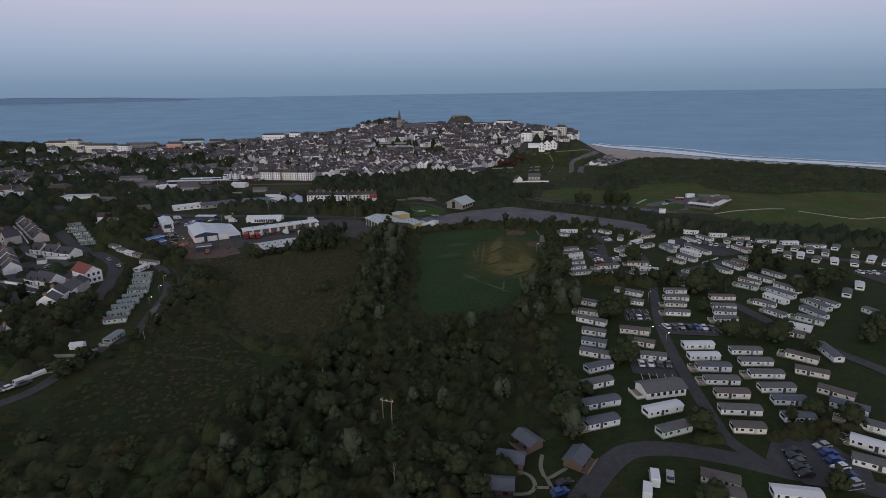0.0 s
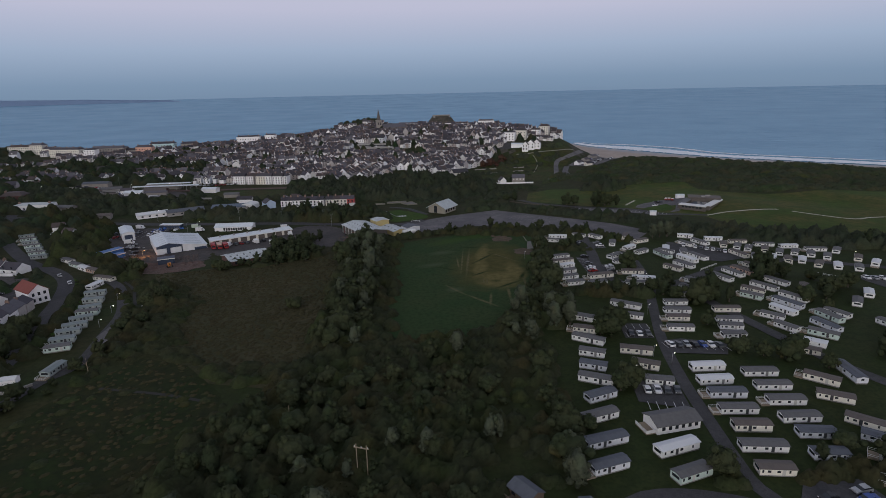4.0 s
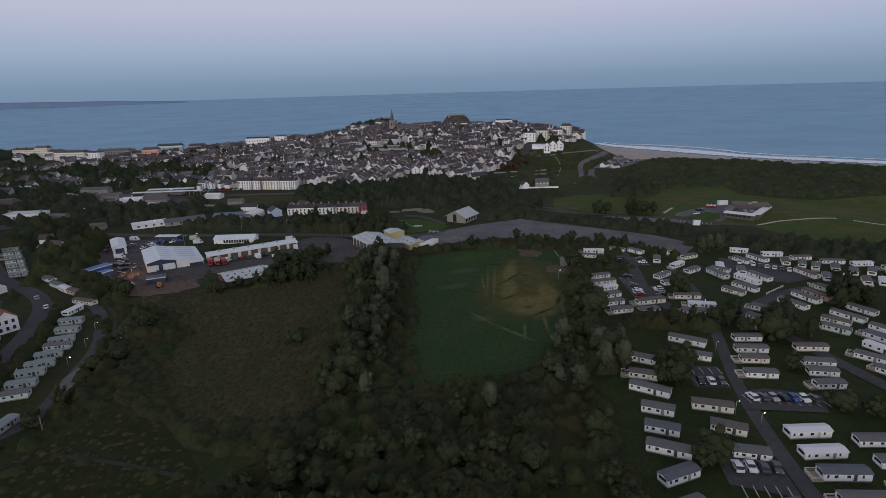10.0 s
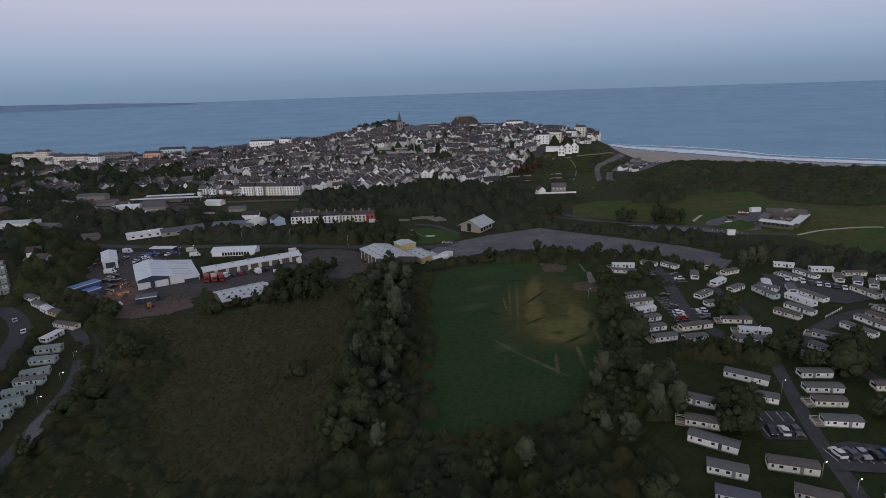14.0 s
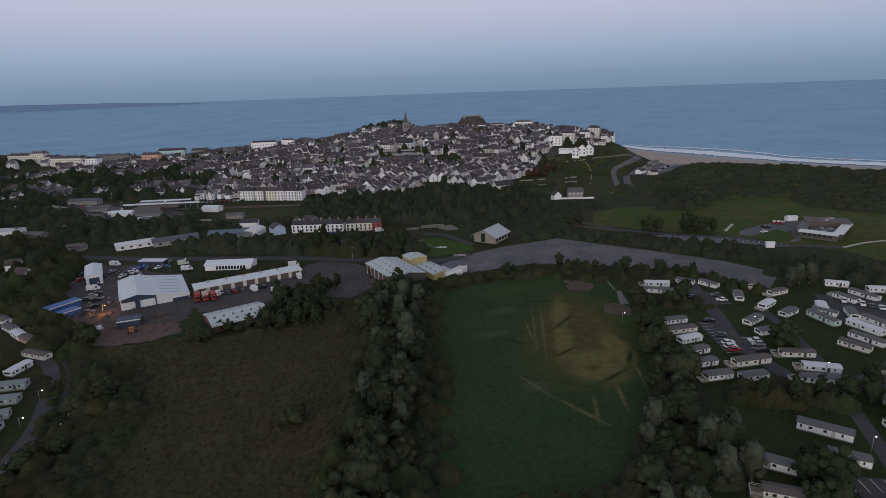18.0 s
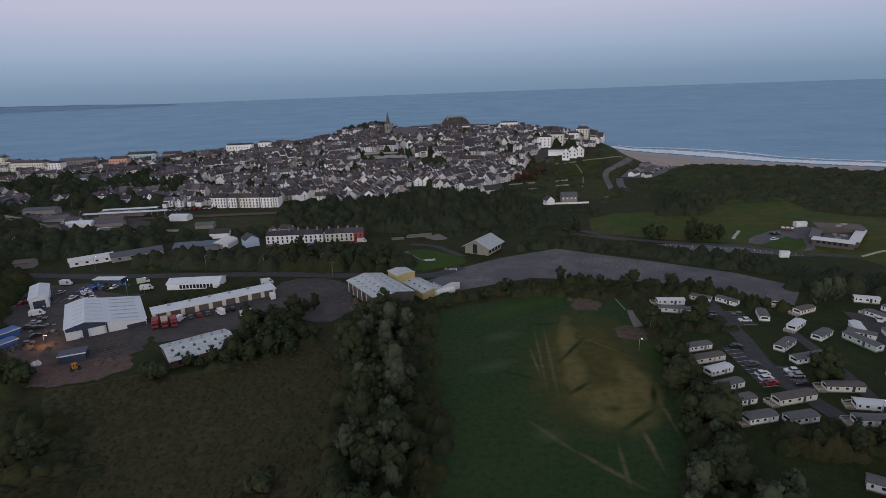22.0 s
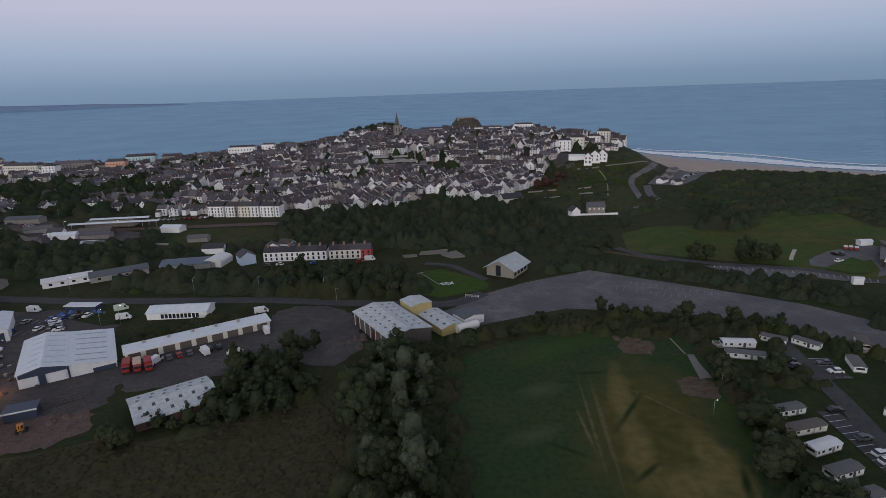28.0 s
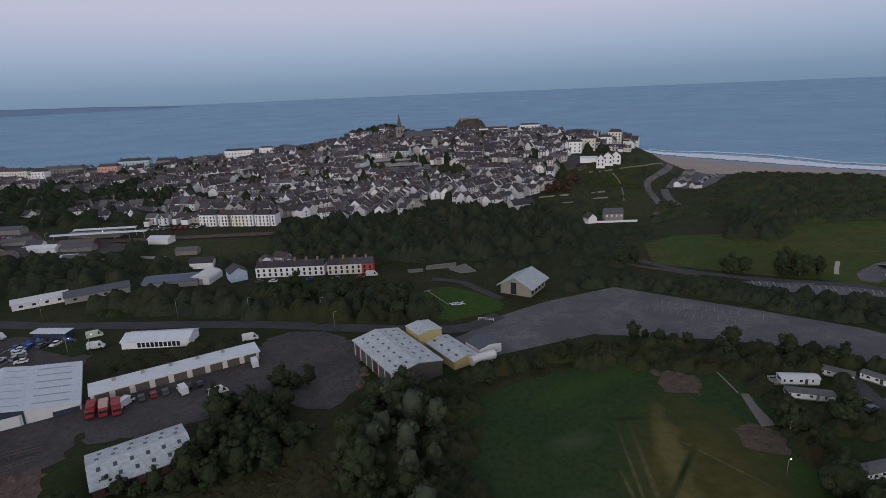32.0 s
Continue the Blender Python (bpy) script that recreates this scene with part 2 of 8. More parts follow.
SLATE_TINTS = [(0.058, 0.053, 0.066), (0.041, 0.039, 0.047), (0.074, 0.067, 0.079), (0.052, 0.045, 0.050), (0.108, 0.103, 0.118), (0.070, 0.053, 0.051)]
M_SLATE = palette("slate_roof", SLATE_TINTS,
                  0.7, dirt=0.45, grain=0.6, dirt_col=(0.06, 0.058, 0.055))
M_TOWNWALL = palette("town_render", WALL_TINTS, 0.85, dirt=0.2, grain=0.4, island=True)
M_TOWNSLATE = palette("town_slate", SLATE_TINTS, 0.7, dirt=0.4, grain=0.5, dirt_col=(0.05, 0.048, 0.046), island=True)
M_CHIMNEY = plain("chimney_brick", (0.22, 0.15, 0.12), 0.9)
M_METALROOF = two_scale("pale_sheet_metal_roof", (0.62, 0.67, 0.71), (0.66, 0.70, 0.73), (0.55, 0.58, 0.60), 0.15, 1.5, 0.45)
M_ASBESTOS = two_scale("lichen_stained_fibre_cement", (0.54, 0.58, 0.59), (0.48, 0.51, 0.52), (0.40, 0.42, 0.41), 0.25, 1.0, 0.9)
M_HALLROOF = two_scale("grey_green_sheet_roof", (0.40, 0.45, 0.46), (0.46, 0.50, 0.51), (0.34, 0.37, 0.38), 0.15, 1.5, 0.55)
M_SHEDWALL = plain("white_profiled_cladding", (0.68, 0.69, 0.70), 0.5, grain=0.5)
M_NAVY = plain("dark_blue_steel", (0.035, 0.05, 0.085), 0.5)
M_ROOFLIGHT = plain("dark_rooflight", (0.06, 0.07, 0.075), 0.3)
M_YELLOW = plain("yellow_cladding", (0.44, 0.36, 0.16), 0.6, grain=0.5)
M_REDSTEEL = plain("red_steel", (0.27, 0.028, 0.028), 0.5)
M_BLUE = plain("blue_painted_metal", (0.04, 0.13, 0.34), 0.5)
M_PALEBLUE = plain("blue_sheet_roof", (0.105, 0.135, 0.18), 0.6)
M_MUD = plain("dark_ditch_mud", (0.020, 0.019, 0.015), 0.8)
M_REDTILE = plain("dark_red_clay_tiles", (0.21, 0.062, 0.048), 0.8, grain=1.0, amount=0.4)
M_BRICK = plain("dull_red_brick", (0.11, 0.062, 0.052), 0.9, grain=0.7, amount=0.4)
M_DULL = plain("dull_brown_cladding_and_shade", (0.105, 0.092, 0.082), 0.8, grain=0.5, amount=0.4)
M_FADED = plain("worn_bay_paint", (0.25, 0.245, 0.24), 0.9)
M_CONCRETE = plain("grey_concrete", (0.30, 0.29, 0.28), 0.9, grain=0.4, amount=0.4)
M_VAN = plain("white_van_paint", (0.70, 0.70, 0.70), 0.35)
M_TYRE = plain("tyre_rubber", (0.02, 0.02, 0.02), 0.9)
M_POLE = plain("galvanised_steel", (0.30, 0.31, 0.32), 0.5, 0.6)
M_LAMP = glowing("lit_lamp_head", (1.0, 0.93, 0.80), 5.0)
M_AMBER = glowing("lit_amber_lamp", (1.0, 0.42, 0.10), 9.0)
M_LINE = plain("white_road_paint", (0.55, 0.55, 0.54), 0.8)
# blue of the distance haze is put into the headland's own colour
M_FARLAND = two_scale("haze_tinted_headland", (0.185, 0.262, 0.390), (0.200, 0.280, 0.405), (0.175, 0.250, 0.370), 0.002, 0.01, 1.0)


def sea_material():
    m, n, l, p = material("evening_sea", 0.30, 0, 0.5)
    big = remap(n, l, noise_tex(n, l, 0.006, 8, rough=0.65), 0.34, 0.66)
    l.new(mixed(n, l, big, (0.070, 0.196, 0.290), (0.132, 0.282, 0.378)), p.inputs["Base Color"])
    tc, mp, w = n.new("ShaderNodeTexCoord"), n.new("ShaderNodeMapping"), n.new("ShaderNodeTexNoise")
    mp.inputs["Rotation"].default_value = (0, 0, radians(-35))
    mp.inputs["Scale"].default_value = (0.025, 0.10, 0.1)
    w.inputs["Scale"].default_value, w.inputs["Detail"].default_value = 1.0, 6
    l.new(tc.outputs["Object"], mp.inputs[0])
    l.new(mp.outputs[0], w.inputs["Vector"])
    bumped(n, l, p, w.outputs["Fac"], 0.9, 3.5)
    p.inputs["Specular IOR Level"].default_value = 0.0
    gl, mx = n.new("ShaderNodeBsdfGlossy"), n.new("ShaderNodeMixShader")
    gl.inputs["Roughness"].default_value, gl.inputs["Color"].default_value = 0.22, (0.71, 0.87, 1.0, 1)
    mx.inputs[0].default_value = 0.30
    l.new(p.inputs["Normal"].links[0].from_socket, gl.inputs["Normal"])
    l.new(p.outputs[0], mx.inputs[1])
    l.new(gl.outputs[0], mx.inputs[2])
    l.new(mx.outputs[0], n["Material Output"].inputs[0])
    return m


def field_material():
    """Football-sized meadow with a worn, yellowed patch and bare wheel tracks."""
    m, n, l, p = material("worn_meadow", 0.9, 0, 0.06)
    tc = n.new("ShaderNodeTexCoord")
    base = mixed(n, l, remap(n, l, noise_tex(n, l, 0.05), 0.35, 0.65), (0.028, 0.054, 0.020), (0.038, 0.056, 0.022))
    base = mixed(n, l, remap(n, l, noise_tex(n, l, 0.6, 6), 0.45, 0.8), base, (0.018, 0.033, 0.012))

    def blob(x, y, rx, ry, turn, lo, hi, wobble):
        mp = n.new("ShaderNodeMapping")
        mp.vector_type = "TEXTURE"
        mp.inputs["Location"].default_value, mp.inputs["Scale"].default_value = (x, y, 0), (rx, ry, 1)
        mp.inputs["Rotation"].default_value = (0, 0, radians(turn))
        l.new(tc.outputs["Object"], mp.inputs[0])
        ln = n.new("ShaderNodeVectorMath")
        ln.operation = "LENGTH"
        l.new(mp.outputs[0], ln.inputs[0])
        add = n.new("ShaderNodeMath")
        add.operation = "MULTIPLY_ADD"
        l.new(noise_tex(n, l, 0.12, 5), add.inputs[0])
        add.inputs[1].default_value = wobble
        l.new(ln.outputs["Value"], add.inputs[2])
        r = n.new("ShaderNodeMapRange")
        r.inputs[1].default_value, r.inputs[2].default_value = hi + wobble / 2, lo + wobble / 2
        l.new(add.outputs[0], r.inputs[0])
        return r.outputs[0]

    worn = mixed(n, l, remap(n, l, noise_tex(n, l, 0.22, 6), 0.38, 0.62), (0.058, 0.056, 0.018), (0.084, 0.073, 0.025))
    straw = mixed(n, l, remap(n, l, noise_tex(n, l, 0.35, 6), 0.36, 0.62), (0.102, 0.090, 0.032), (0.145, 0.122, 0.048))
    dust = mixed(n, l, remap(n, l, noise_tex(n, l, 0.5, 6), 0.36, 0.62), (0.070, 0.068, 0.030), (0.135, 0.118, 0.060))
    rank = (0.019, 0.033, 0.010)
    # the worn oval, its straw patches, then trodden lines and rank green strips: place, half sizes, lean
    col = mixed(n, l, blob(34, 300, 19.5, 43, -13, 0.5, 1.12, 0.8), base, mixed(n, l, 0.92, base, worn))
    for x, y, rx, ry, turn in ((31, 316, 3.8, 19, -11), (28.0, 294, 4.2, 14, -10), (35, 273, 11.5, 12.5, -8), (44.5, 288, 5.5, 12, 8), (41, 281, 8, 6, 0)):
        col = mixed(n, l, blob(x, y, rx, ry, turn, 0.5, 1.12, 1.0), col, mixed(n, l, 0.92, col, straw))
    for x, y, rx, ry, turn in ((36, 305, 3.2, 12, -20), (24.5, 303, 1.6, 22, -7), (38, 291, 5, 2.2, 40)):
        col = mixed(n, l, blob(x, y, rx, ry, turn, 0.4, 1.1, 0.8), col, mixed(n, l, 0.75, col, worn))
    col = mixed(n, l, blob(33.2, 272, 3.2, 2.6, 0, 0.2, 1.2, 0.9), col, mixed(n, l, 0.6, col, rank))
    for x, y, rx, ry, turn in ((22.4, 303, 0.75, 26, -6.6), (19.6, 306, 0.55, 22, -5.5), (17.2, 302, 0.6, 11, 0), (27.4, 273, 0.5, 4.5, 0), (29, 272.5, 0.5, 4, -4), (13.5, 261.5, 0.9, 8.5, 32),
                               (23.6, 247.8, 0.9, 10, 39), (28, 249.3, 0.7, 8, -8), (36.8, 255, 0.8, 11, -4), (46.3, 269, 0.7, 13, -5), (41, 312, 0.5, 14, 35)):
        col = mixed(n, l, blob(x, y, rx, ry, turn, 0.3, 1.15, 1.0), col, mixed(n, l, 0.85, col, dust))
    for x, y, rx, ry, turn in ((31, 309, 1.1, 13, -36), (27, 284, 1.0, 6, -50), (38, 266.5, 1.2, 10, -52), (46.8, 279, 1.2, 7, -20), (10.4, 293.5, 0.9, 7, 54), (26, 331, 7, 1.2, 0)):
        col = mixed(n, l, blob(x, y, rx, ry, turn, 0.2, 1.1, 0.8), col, rank)
    # fresh grass at the top end, pale weeds near the hedge
    for x, y, rx, ry, turn in ((34, 357, 26, 7, 22), (57, 300, 5, 36, -6), (14, 345, 14, 6, 30)):
        col = mixed(n, l, blob(x, y, rx, ry, turn, 0.3, 1.15, 0.7), col, mixed(n, l, 0.5, col, (0.043, 0.076, 0.016)))
    for x, y, rx, ry in ((13.5, 262, 5, 3.2), (4, 300, 8, 3.5), (9, 322, 9, 4)):
        col = mixed(n, l, blob(x, y, rx, ry, 20, 0.1, 1.15, 1.2), col, mixed(n, l, 0.5, col, (0.085, 0.095, 0.055)))
    l.new(col, p.inputs["Base Color"])
    return m


M_SEA, M_FIELD = sea_material(), field_material()


# ---------------------------------------------------------------- mesh helpers
def mesh_from(name, verts, faces, mats, index=None, smooth=False):
    me = bpy.data.meshes.new(name)
    me.from_pydata([tuple(map(float, v)) for v in verts], [], [tuple(map(int, f)) for f in faces])
    for m in mats if isinstance(mats, (list, tuple)) else [mats]:
        me.materials.append(m)
    if index is not None:
        me.polygons.foreach_set("material_index", np.array(index, dtype=np.int32))
    if smooth:
        me.polygons.foreach_set("use_smooth", np.ones(len(me.polygons), dtype=bool))
    me.update()
    return me


class Shape:
    """Collects boxes, prisms and cylinders into one mesh."""

    def __init__(self):
        self.v, self.f = [], []

    def add(self, verts, faces):
        k = len(self.v)
        self.v += [tuple(v) for v in verts]
        self.f += [tuple(i + k for i in f) for f in faces]
        return self

    def box(self, x0, y0, z0, x1, y1, z1, bevel=0.0):
        if bevel:
            b = bevel
            ring = [(x0 + b, y0), (x1 - b, y0), (x1, y0 + b), (x1, y1 - b), (x1 - b, y1), (x0 + b, y1), (x0, y1 - b), (x0, y0 + b)]
            return self.prism(ring, z0, z1)
        return self.prism([(x0, y0), (x1, y0), (x1, y1), (x0, y1)], z0, z1)

    def prism(self, ring, z0, z1):
        n = len(ring)
        vs = [(x, y, z0) for x, y in ring] + [(x, y, z1) for x, y in ring]
        fs = [(i, (i + 1) % n, n + (i + 1) % n, n + i) for i in range(n)] + [tuple(range(n - 1, -1, -1)), tuple(range(n, 2 * n))]
        return self.add(vs, fs)

    def profile(self, pts, y0, y1):
        """Extrudes a closed outline in x and z along y."""
        n = len(pts)
        vs = [(x, y0, z) for x, z in pts] + [(x, y1, z) for x, z in pts]
        fs = [(i, (i + 1) % n, n + (i + 1) % n, n + i) for i in range(n)] + [tuple(range(n - 1, -1, -1)), tuple(range(n, 2 * n))]
        return self.add(vs, fs)

    def profile_x(self, pts, x0, x1):
        """Extrudes a closed outline in y and z along x."""
        n = len(pts)
        vs = [(x0, y, z) for y, z in pts] + [(x1, y, z) for y, z in pts]
        fs = [((i + 1) % n, i, n + i, n + (i + 1) % n) for i in range(n)] + [tuple(range(n)), tuple(range(2 * n - 1, n - 1, -1))]
        return self.add(vs, fs)

    def tube(self, x, y, z0, z1, r0, r1=None, sides=8):
        r1 = r0 if r1 is None else r1
        vs = [(x + r * math.cos(2 * math.pi * i / sides), y + r * math.sin(2 * math.pi * i / sides), z) for r, z in ((r0, z0), (r1, z1)) for i in range(sides)]
        fs = [(i, (i + 1) % sides, sides + (i + 1) % sides, sides + i) for i in range(sides)] + [tuple(range(sides - 1, -1, -1)), tuple(range(sides, 2 * sides))]
        return self.add(vs, fs)

    def disc_x(self, x0, x1, y, z, r, sides=12):
        vs = [(x, y + r * math.cos(2 * math.pi * i / sides), z + r * math.sin(2 * math.pi * i / sides)) for x in (x0, x1) for i in range(sides)]
        fs = [(i, (i + 1) % sides, sides + (i + 1) % sides, sides + i) for i in range(sides)] + [tuple(range(sides - 1, -1, -1)), tuple(range(sides, 2 * sides))]
        return self.add(vs, fs)

    def mesh(self, name, mat, smooth=False):
        me = mesh_from(name, self.v, self.f, mat, smooth=smooth)
        bm = bmesh.new()
        bm.from_mesh(me)
        bmesh.ops.recalc_face_normals(bm, faces=bm.faces)
        bm.to_mesh(me)
        bm.free()
        return me


def part(name, shape, mat, parent, label="", m=None):
    ob = new(name, shape if isinstance(shape, bpy.types.Mesh) else shape.mesh(name, mat))
    ob.parent = parent
    if m is not None:
        ob.matrix_basis = m
    return tagged(ob, label)


def thing(name, label, category, m=None, group=""):
    ob = new(name)
    ob.empty_display_size = 0.5
    if m is not None:
        ob.matrix_basis = m
    return tagged(ob, label, category, group)


def box_shape(*a, **k):
    return Shape().box(*a, **k)


# ---------------------------------------------------------------- lie of the land
def lerp_table(x, table):
    return np.interp(x, [a for a, _ in table], [b for _, b in table])


def smooth(a, b, x):
    t = np.clip((x - a) / (b - a), 0, 1)
    return t * t * (3 - 2 * t)


COAST = [(-1900, 1500), (-900, 1120), (-640, 1010), (-420, 960), (-250, 1010), (-100, 1040), (40, 1060), (120, 1010), (185, 930), (208, 850), (218, 790),
         (226, 752), (236, 716), (262, 712), (300, 700), (342, 660), (376, 630), (405, 606), (450, 572), (530, 505), (800, 300), (1900, -420), (1900, -900), (-1900, -900)]
SEA_Z = -5.0


def inside(x, y, poly):
    x, y = np.asarray(x, float), np.asarray(y, float)
    hit = np.zeros(x.shape, bool)
    for (ax, ay), (bx, by) in zip(poly, poly[1:] + poly[:1]):
        if ay != by:
            hit ^= ((ay > y) != (by > y)) & (x < (bx - ax) * (y - ay) / (by - ay) + ax)
    return hit


def edge_distance(x, y, poly, closed=True):
    x, y = np.asarray(x, float), np.asarray(y, float)
    best = np.full(x.shape, 1e9)
    for (ax, ay), (bx, by) in zip(poly, poly[1:] + (poly[:1] if closed else [])):
        dx, dy = bx - ax, by - ay
        t = np.clip(((x - ax) * dx + (y - ay) * dy) / (dx * dx + dy * dy), 0, 1)
        best = np.minimum(best, np.hypot(x - ax - t * dx, y - ay - t * dy))
    return best


def ground_z(x, y):
    """Flat valley floor, the town's hill, the dunes, the cliff and the island."""
    x, y = np.asarray(x, float), np.asarray(y, float)
    top = lerp_table(x, [(-900, 10), (-600, 6), (-420, 3), (-260, 9), (-80, 26), (40, 25), (150, 24), (230, 24), (320, 8)])
    start = lerp_table(x, [(-700, 520), (-300, 590), (-120, 575), (0, 560), (80, 590), (140, 640), (230, 690)])
    hill = top * (0.55 * smooth(start, start + 330, y) + 0.45 * np.clip((y - start) / 300, 0, 1)) * (1 - smooth(205, 235, x))
    left = 10 * smooth(-190, -420, x) * smooth(150, 420, y) * (1 - smooth(520, 640, y))
    bluff = 14 * (1 - smooth(0.5, 1.0, np.hypot((x - 145) / 70, (y - 760) / 110)))
    d_sea = edge_distance(x, y, COAST)
    dunes = 3.6 * smooth(110, 190, x) * smooth(470, 560, y + 0.55 * (x - 200)) * (0.8 + 0.35 * np.sin(x * 0.05) * np.sin(y * 0.043 + 1)) * smooth(2, 18, d_sea) * smooth(200, 240, x + 0.0 * y + 60 * (y < 680))
    links = 2.2 * smooth(120, 200, x) * smooth(350, 420, y) * (1 - smooth(440, 520, y)) * (0.5 + 0.5 * np.sin(x * 0.06 + y * 0.03))
    land = hill + left + dunes + links + bluff
    shore = np.where(inside(x, y, COAST), d_sea, -d_sea)
    z = -9 + (9 + land) * smooth(-6, 8, shore)
    isle = 43 * (1 - smooth(0.3, 1.0, np.hypot((x - 42) / 50, (y - 1235) / 48))) - 9
    castle = 13 * (1 - smooth(0.2, 1.0, np.hypot((x + 105) / 70, (y - 1000) / 45)))
    return np.maximum(z + castle * smooth(-6, 8, shore), isle)


def gz(x, y):
    return float(ground_z(x, y))


def sheet(name, poly, mat, lift, label, category, kind="structure", step=0.0):
    """A patch of ground laid on the land; step: the mesh width where the land rolls."""
    bm = bmesh.new()
    face = bm.faces.new([bm.verts.new((x, y, 0)) for x, y in poly])
    if step:
        for axis, k in ((0, (1, 0, 0)), (1, (0, 1, 0))):
            lo, hi = min(p[axis] for p in poly), max(p[axis] for p in poly)
            for c in np.arange(lo + step, hi, step):
                co = [0, 0, 0]
                co[axis] = c
                bmesh.ops.bisect_plane(bm, geom=bm.verts[:] + bm.edges[:] + bm.faces[:], plane_co=co, plane_no=k)
    bmesh.ops.triangulate(bm, faces=bm.faces[:])
    zs = ground_z([v.co.x for v in bm.verts], [v.co.y for v in bm.verts])
    for v, z in zip(bm.verts, zs):
        v.co.z = z + lift
    bmesh.ops.recalc_face_normals(bm, faces=bm.faces)
    if sum(f.normal.z for f in bm.faces) < 0:
        bmesh.ops.reverse_faces(bm, faces=bm.faces)
    me = bpy.data.meshes.new(name)
    bm.to_mesh(me)
    bm.free()
    me.materials.append(mat)
    return tagged(new(name, me), label, category, kind=kind)


def smooth_line(pts, step=4.0):
    """Catmull-Rom through the points."""
    p = [np.array(q, float) for q in pts]
    p = [2 * p[0] - p[1]] + p + [2 * p[-1] - p[-2]]
    out = []
    for a, b, c, d in zip(p, p[1:], p[2:], p[3:]):
        n = max(2, int(np.linalg.norm(c - b) / step))
        for i in range(n):
            t = i / n
            out.append(0.5 * (2 * b + (c - a) * t + (2 * a - 5 * b + 4 * c - d) * t * t + (3 * b - a - 3 * c + d) * t**3))
    return out + [p[-2]]


def ribbon(name, pts, width, mat, lift, label, category="road", kind="structure", curve=True, offset=0.0):
    line = smooth_line(pts) if curve else [np.array(q, float) for q in pts]
    vs, fs = [], []
    for i, p in enumerate(line):
        d = line[min(i + 1, len(line) - 1)] - line[max(i - 1, 0)]
        nrm = np.array([-d[1], d[0]]) / max(np.linalg.norm(d), 1e-6)
        for s in (1, -1):
            q = p + nrm * (offset + s * width / 2)
            vs.append((q[0], q[1], 0))
    zs = ground_z([v[0] for v in vs], [v[1] for v in vs])
    vs = [(v[0], v[1], z + lift) for v, z in zip(vs, zs)]
    fs = [(2 * i, 2 * i + 1, 2 * i + 3, 2 * i + 2) for i in range(len(line) - 1)]
    return tagged(new(name, mesh_from(name, vs, fs, mat)), label, category, kind=kind)


M_GREEN = two_scale("lush_mown_grass", (0.036, 0.082, 0.011), (0.052, 0.082, 0.014), (0.026, 0.050, 0.009), 0.08, 0.9)
M_BANK = two_scale("steep_rough_grass", (0.038, 0.054, 0.014), (0.054, 0.050, 0.018), (0.024, 0.030, 0.009), 0.05, 0.4, lo=0.4, hi=0.6, bump=0.5)


# ground
def axis_steps(lo, hi, fine_lo, fine_hi, fine, coarse):
    return np.concatenate([np.arange(lo, fine_lo, coarse), np.arange(fine_lo, fine_hi, fine), np.arange(fine_hi, hi + 1, coarse)])


gx = axis_steps(-1900, 1900, -520, 520, 8, 30)
gy = axis_steps(-900, 1500, 300, 1300, 8, 30)
GX, GY = np.meshgrid(gx, gy)
GZ = ground_z(GX, GY)
nx, ny = len(gx), len(gy)
quads = [(j * nx + i, j * nx + i + 1, (j + 1) * nx + i + 1, (j + 1) * nx + i) for j in range(ny - 1) for i in range(nx - 1)
         if max(GZ[j, i], GZ[j, i + 1], GZ[j + 1, i], GZ[j + 1, i + 1]) > -8.9]
cx = np.array([(GX.flat[q[0]] + GX.flat[q[2]]) / 2 for q in quads])
cy = np.array([(GY.flat[q[0]] + GY.flat[q[2]]) / 2 for q in quads])
steep = np.array([max(GZ.flat[i] for i in q) - min(GZ.flat[i] for i in q) for q in quads])
cliffy = ((steep > 5.5) & (cy > 700) & (cx < 260)) | ((cy > 1150) & (cx < 130))
tagged(new("ground", mesh_from("ground", zip(GX.ravel(), GY.ravel(), GZ.ravel()), quads, [M_SCRUB, M_ROCK], np.where(cliffy, 1, 0), smooth=True)),
       "dark rough grassland and scrub reaching from the valley to the sea cliffs", "ground", kind="structure")

# sea: flat bay, lifting very gently towards the far horizon
rings, spokes = [0, 150, 300, 450, 600, 800, 1000, 1300, 1700, 2200, 2800, 3400, 4000, 4500, 4850], 96
sv, sf = [], []
for r in rings:
    for k in range(spokes):
        a = 2 * math.pi * k / spokes
        sv.append((r * math.sin(a), 350 + r * math.cos(a), SEA_Z + 57 * max(0, (r - 1700) / 3150) ** 1.4))
for j in range(len(rings) - 1):
    for k in range(spokes):
        a, b = j * spokes + k, j * spokes + (k + 1) % spokes
        sf.append((a, a + spokes, b + spokes, b))
tagged(new("water", mesh_from("water", sv, sf, M_SEA, smooth=True)), "wide blue-grey sea with low evening swell", "sea", kind="structure")

# beach, surf and far headland
INNER = [(212, 955), (220, 860), (222, 800), (228, 757), (240, 722), (264, 715), (302, 703), (344, 662), (378, 632), (452, 574), (532, 507), (800, 300), (1500, -150)]
OUTER = [(250, 975), (262, 920), (280, 888), (297, 862), (326, 818), (345, 790), (366, 761), (400, 725), (430, 701), (505, 640), (590, 572), (850, 350), (1560, -100)]


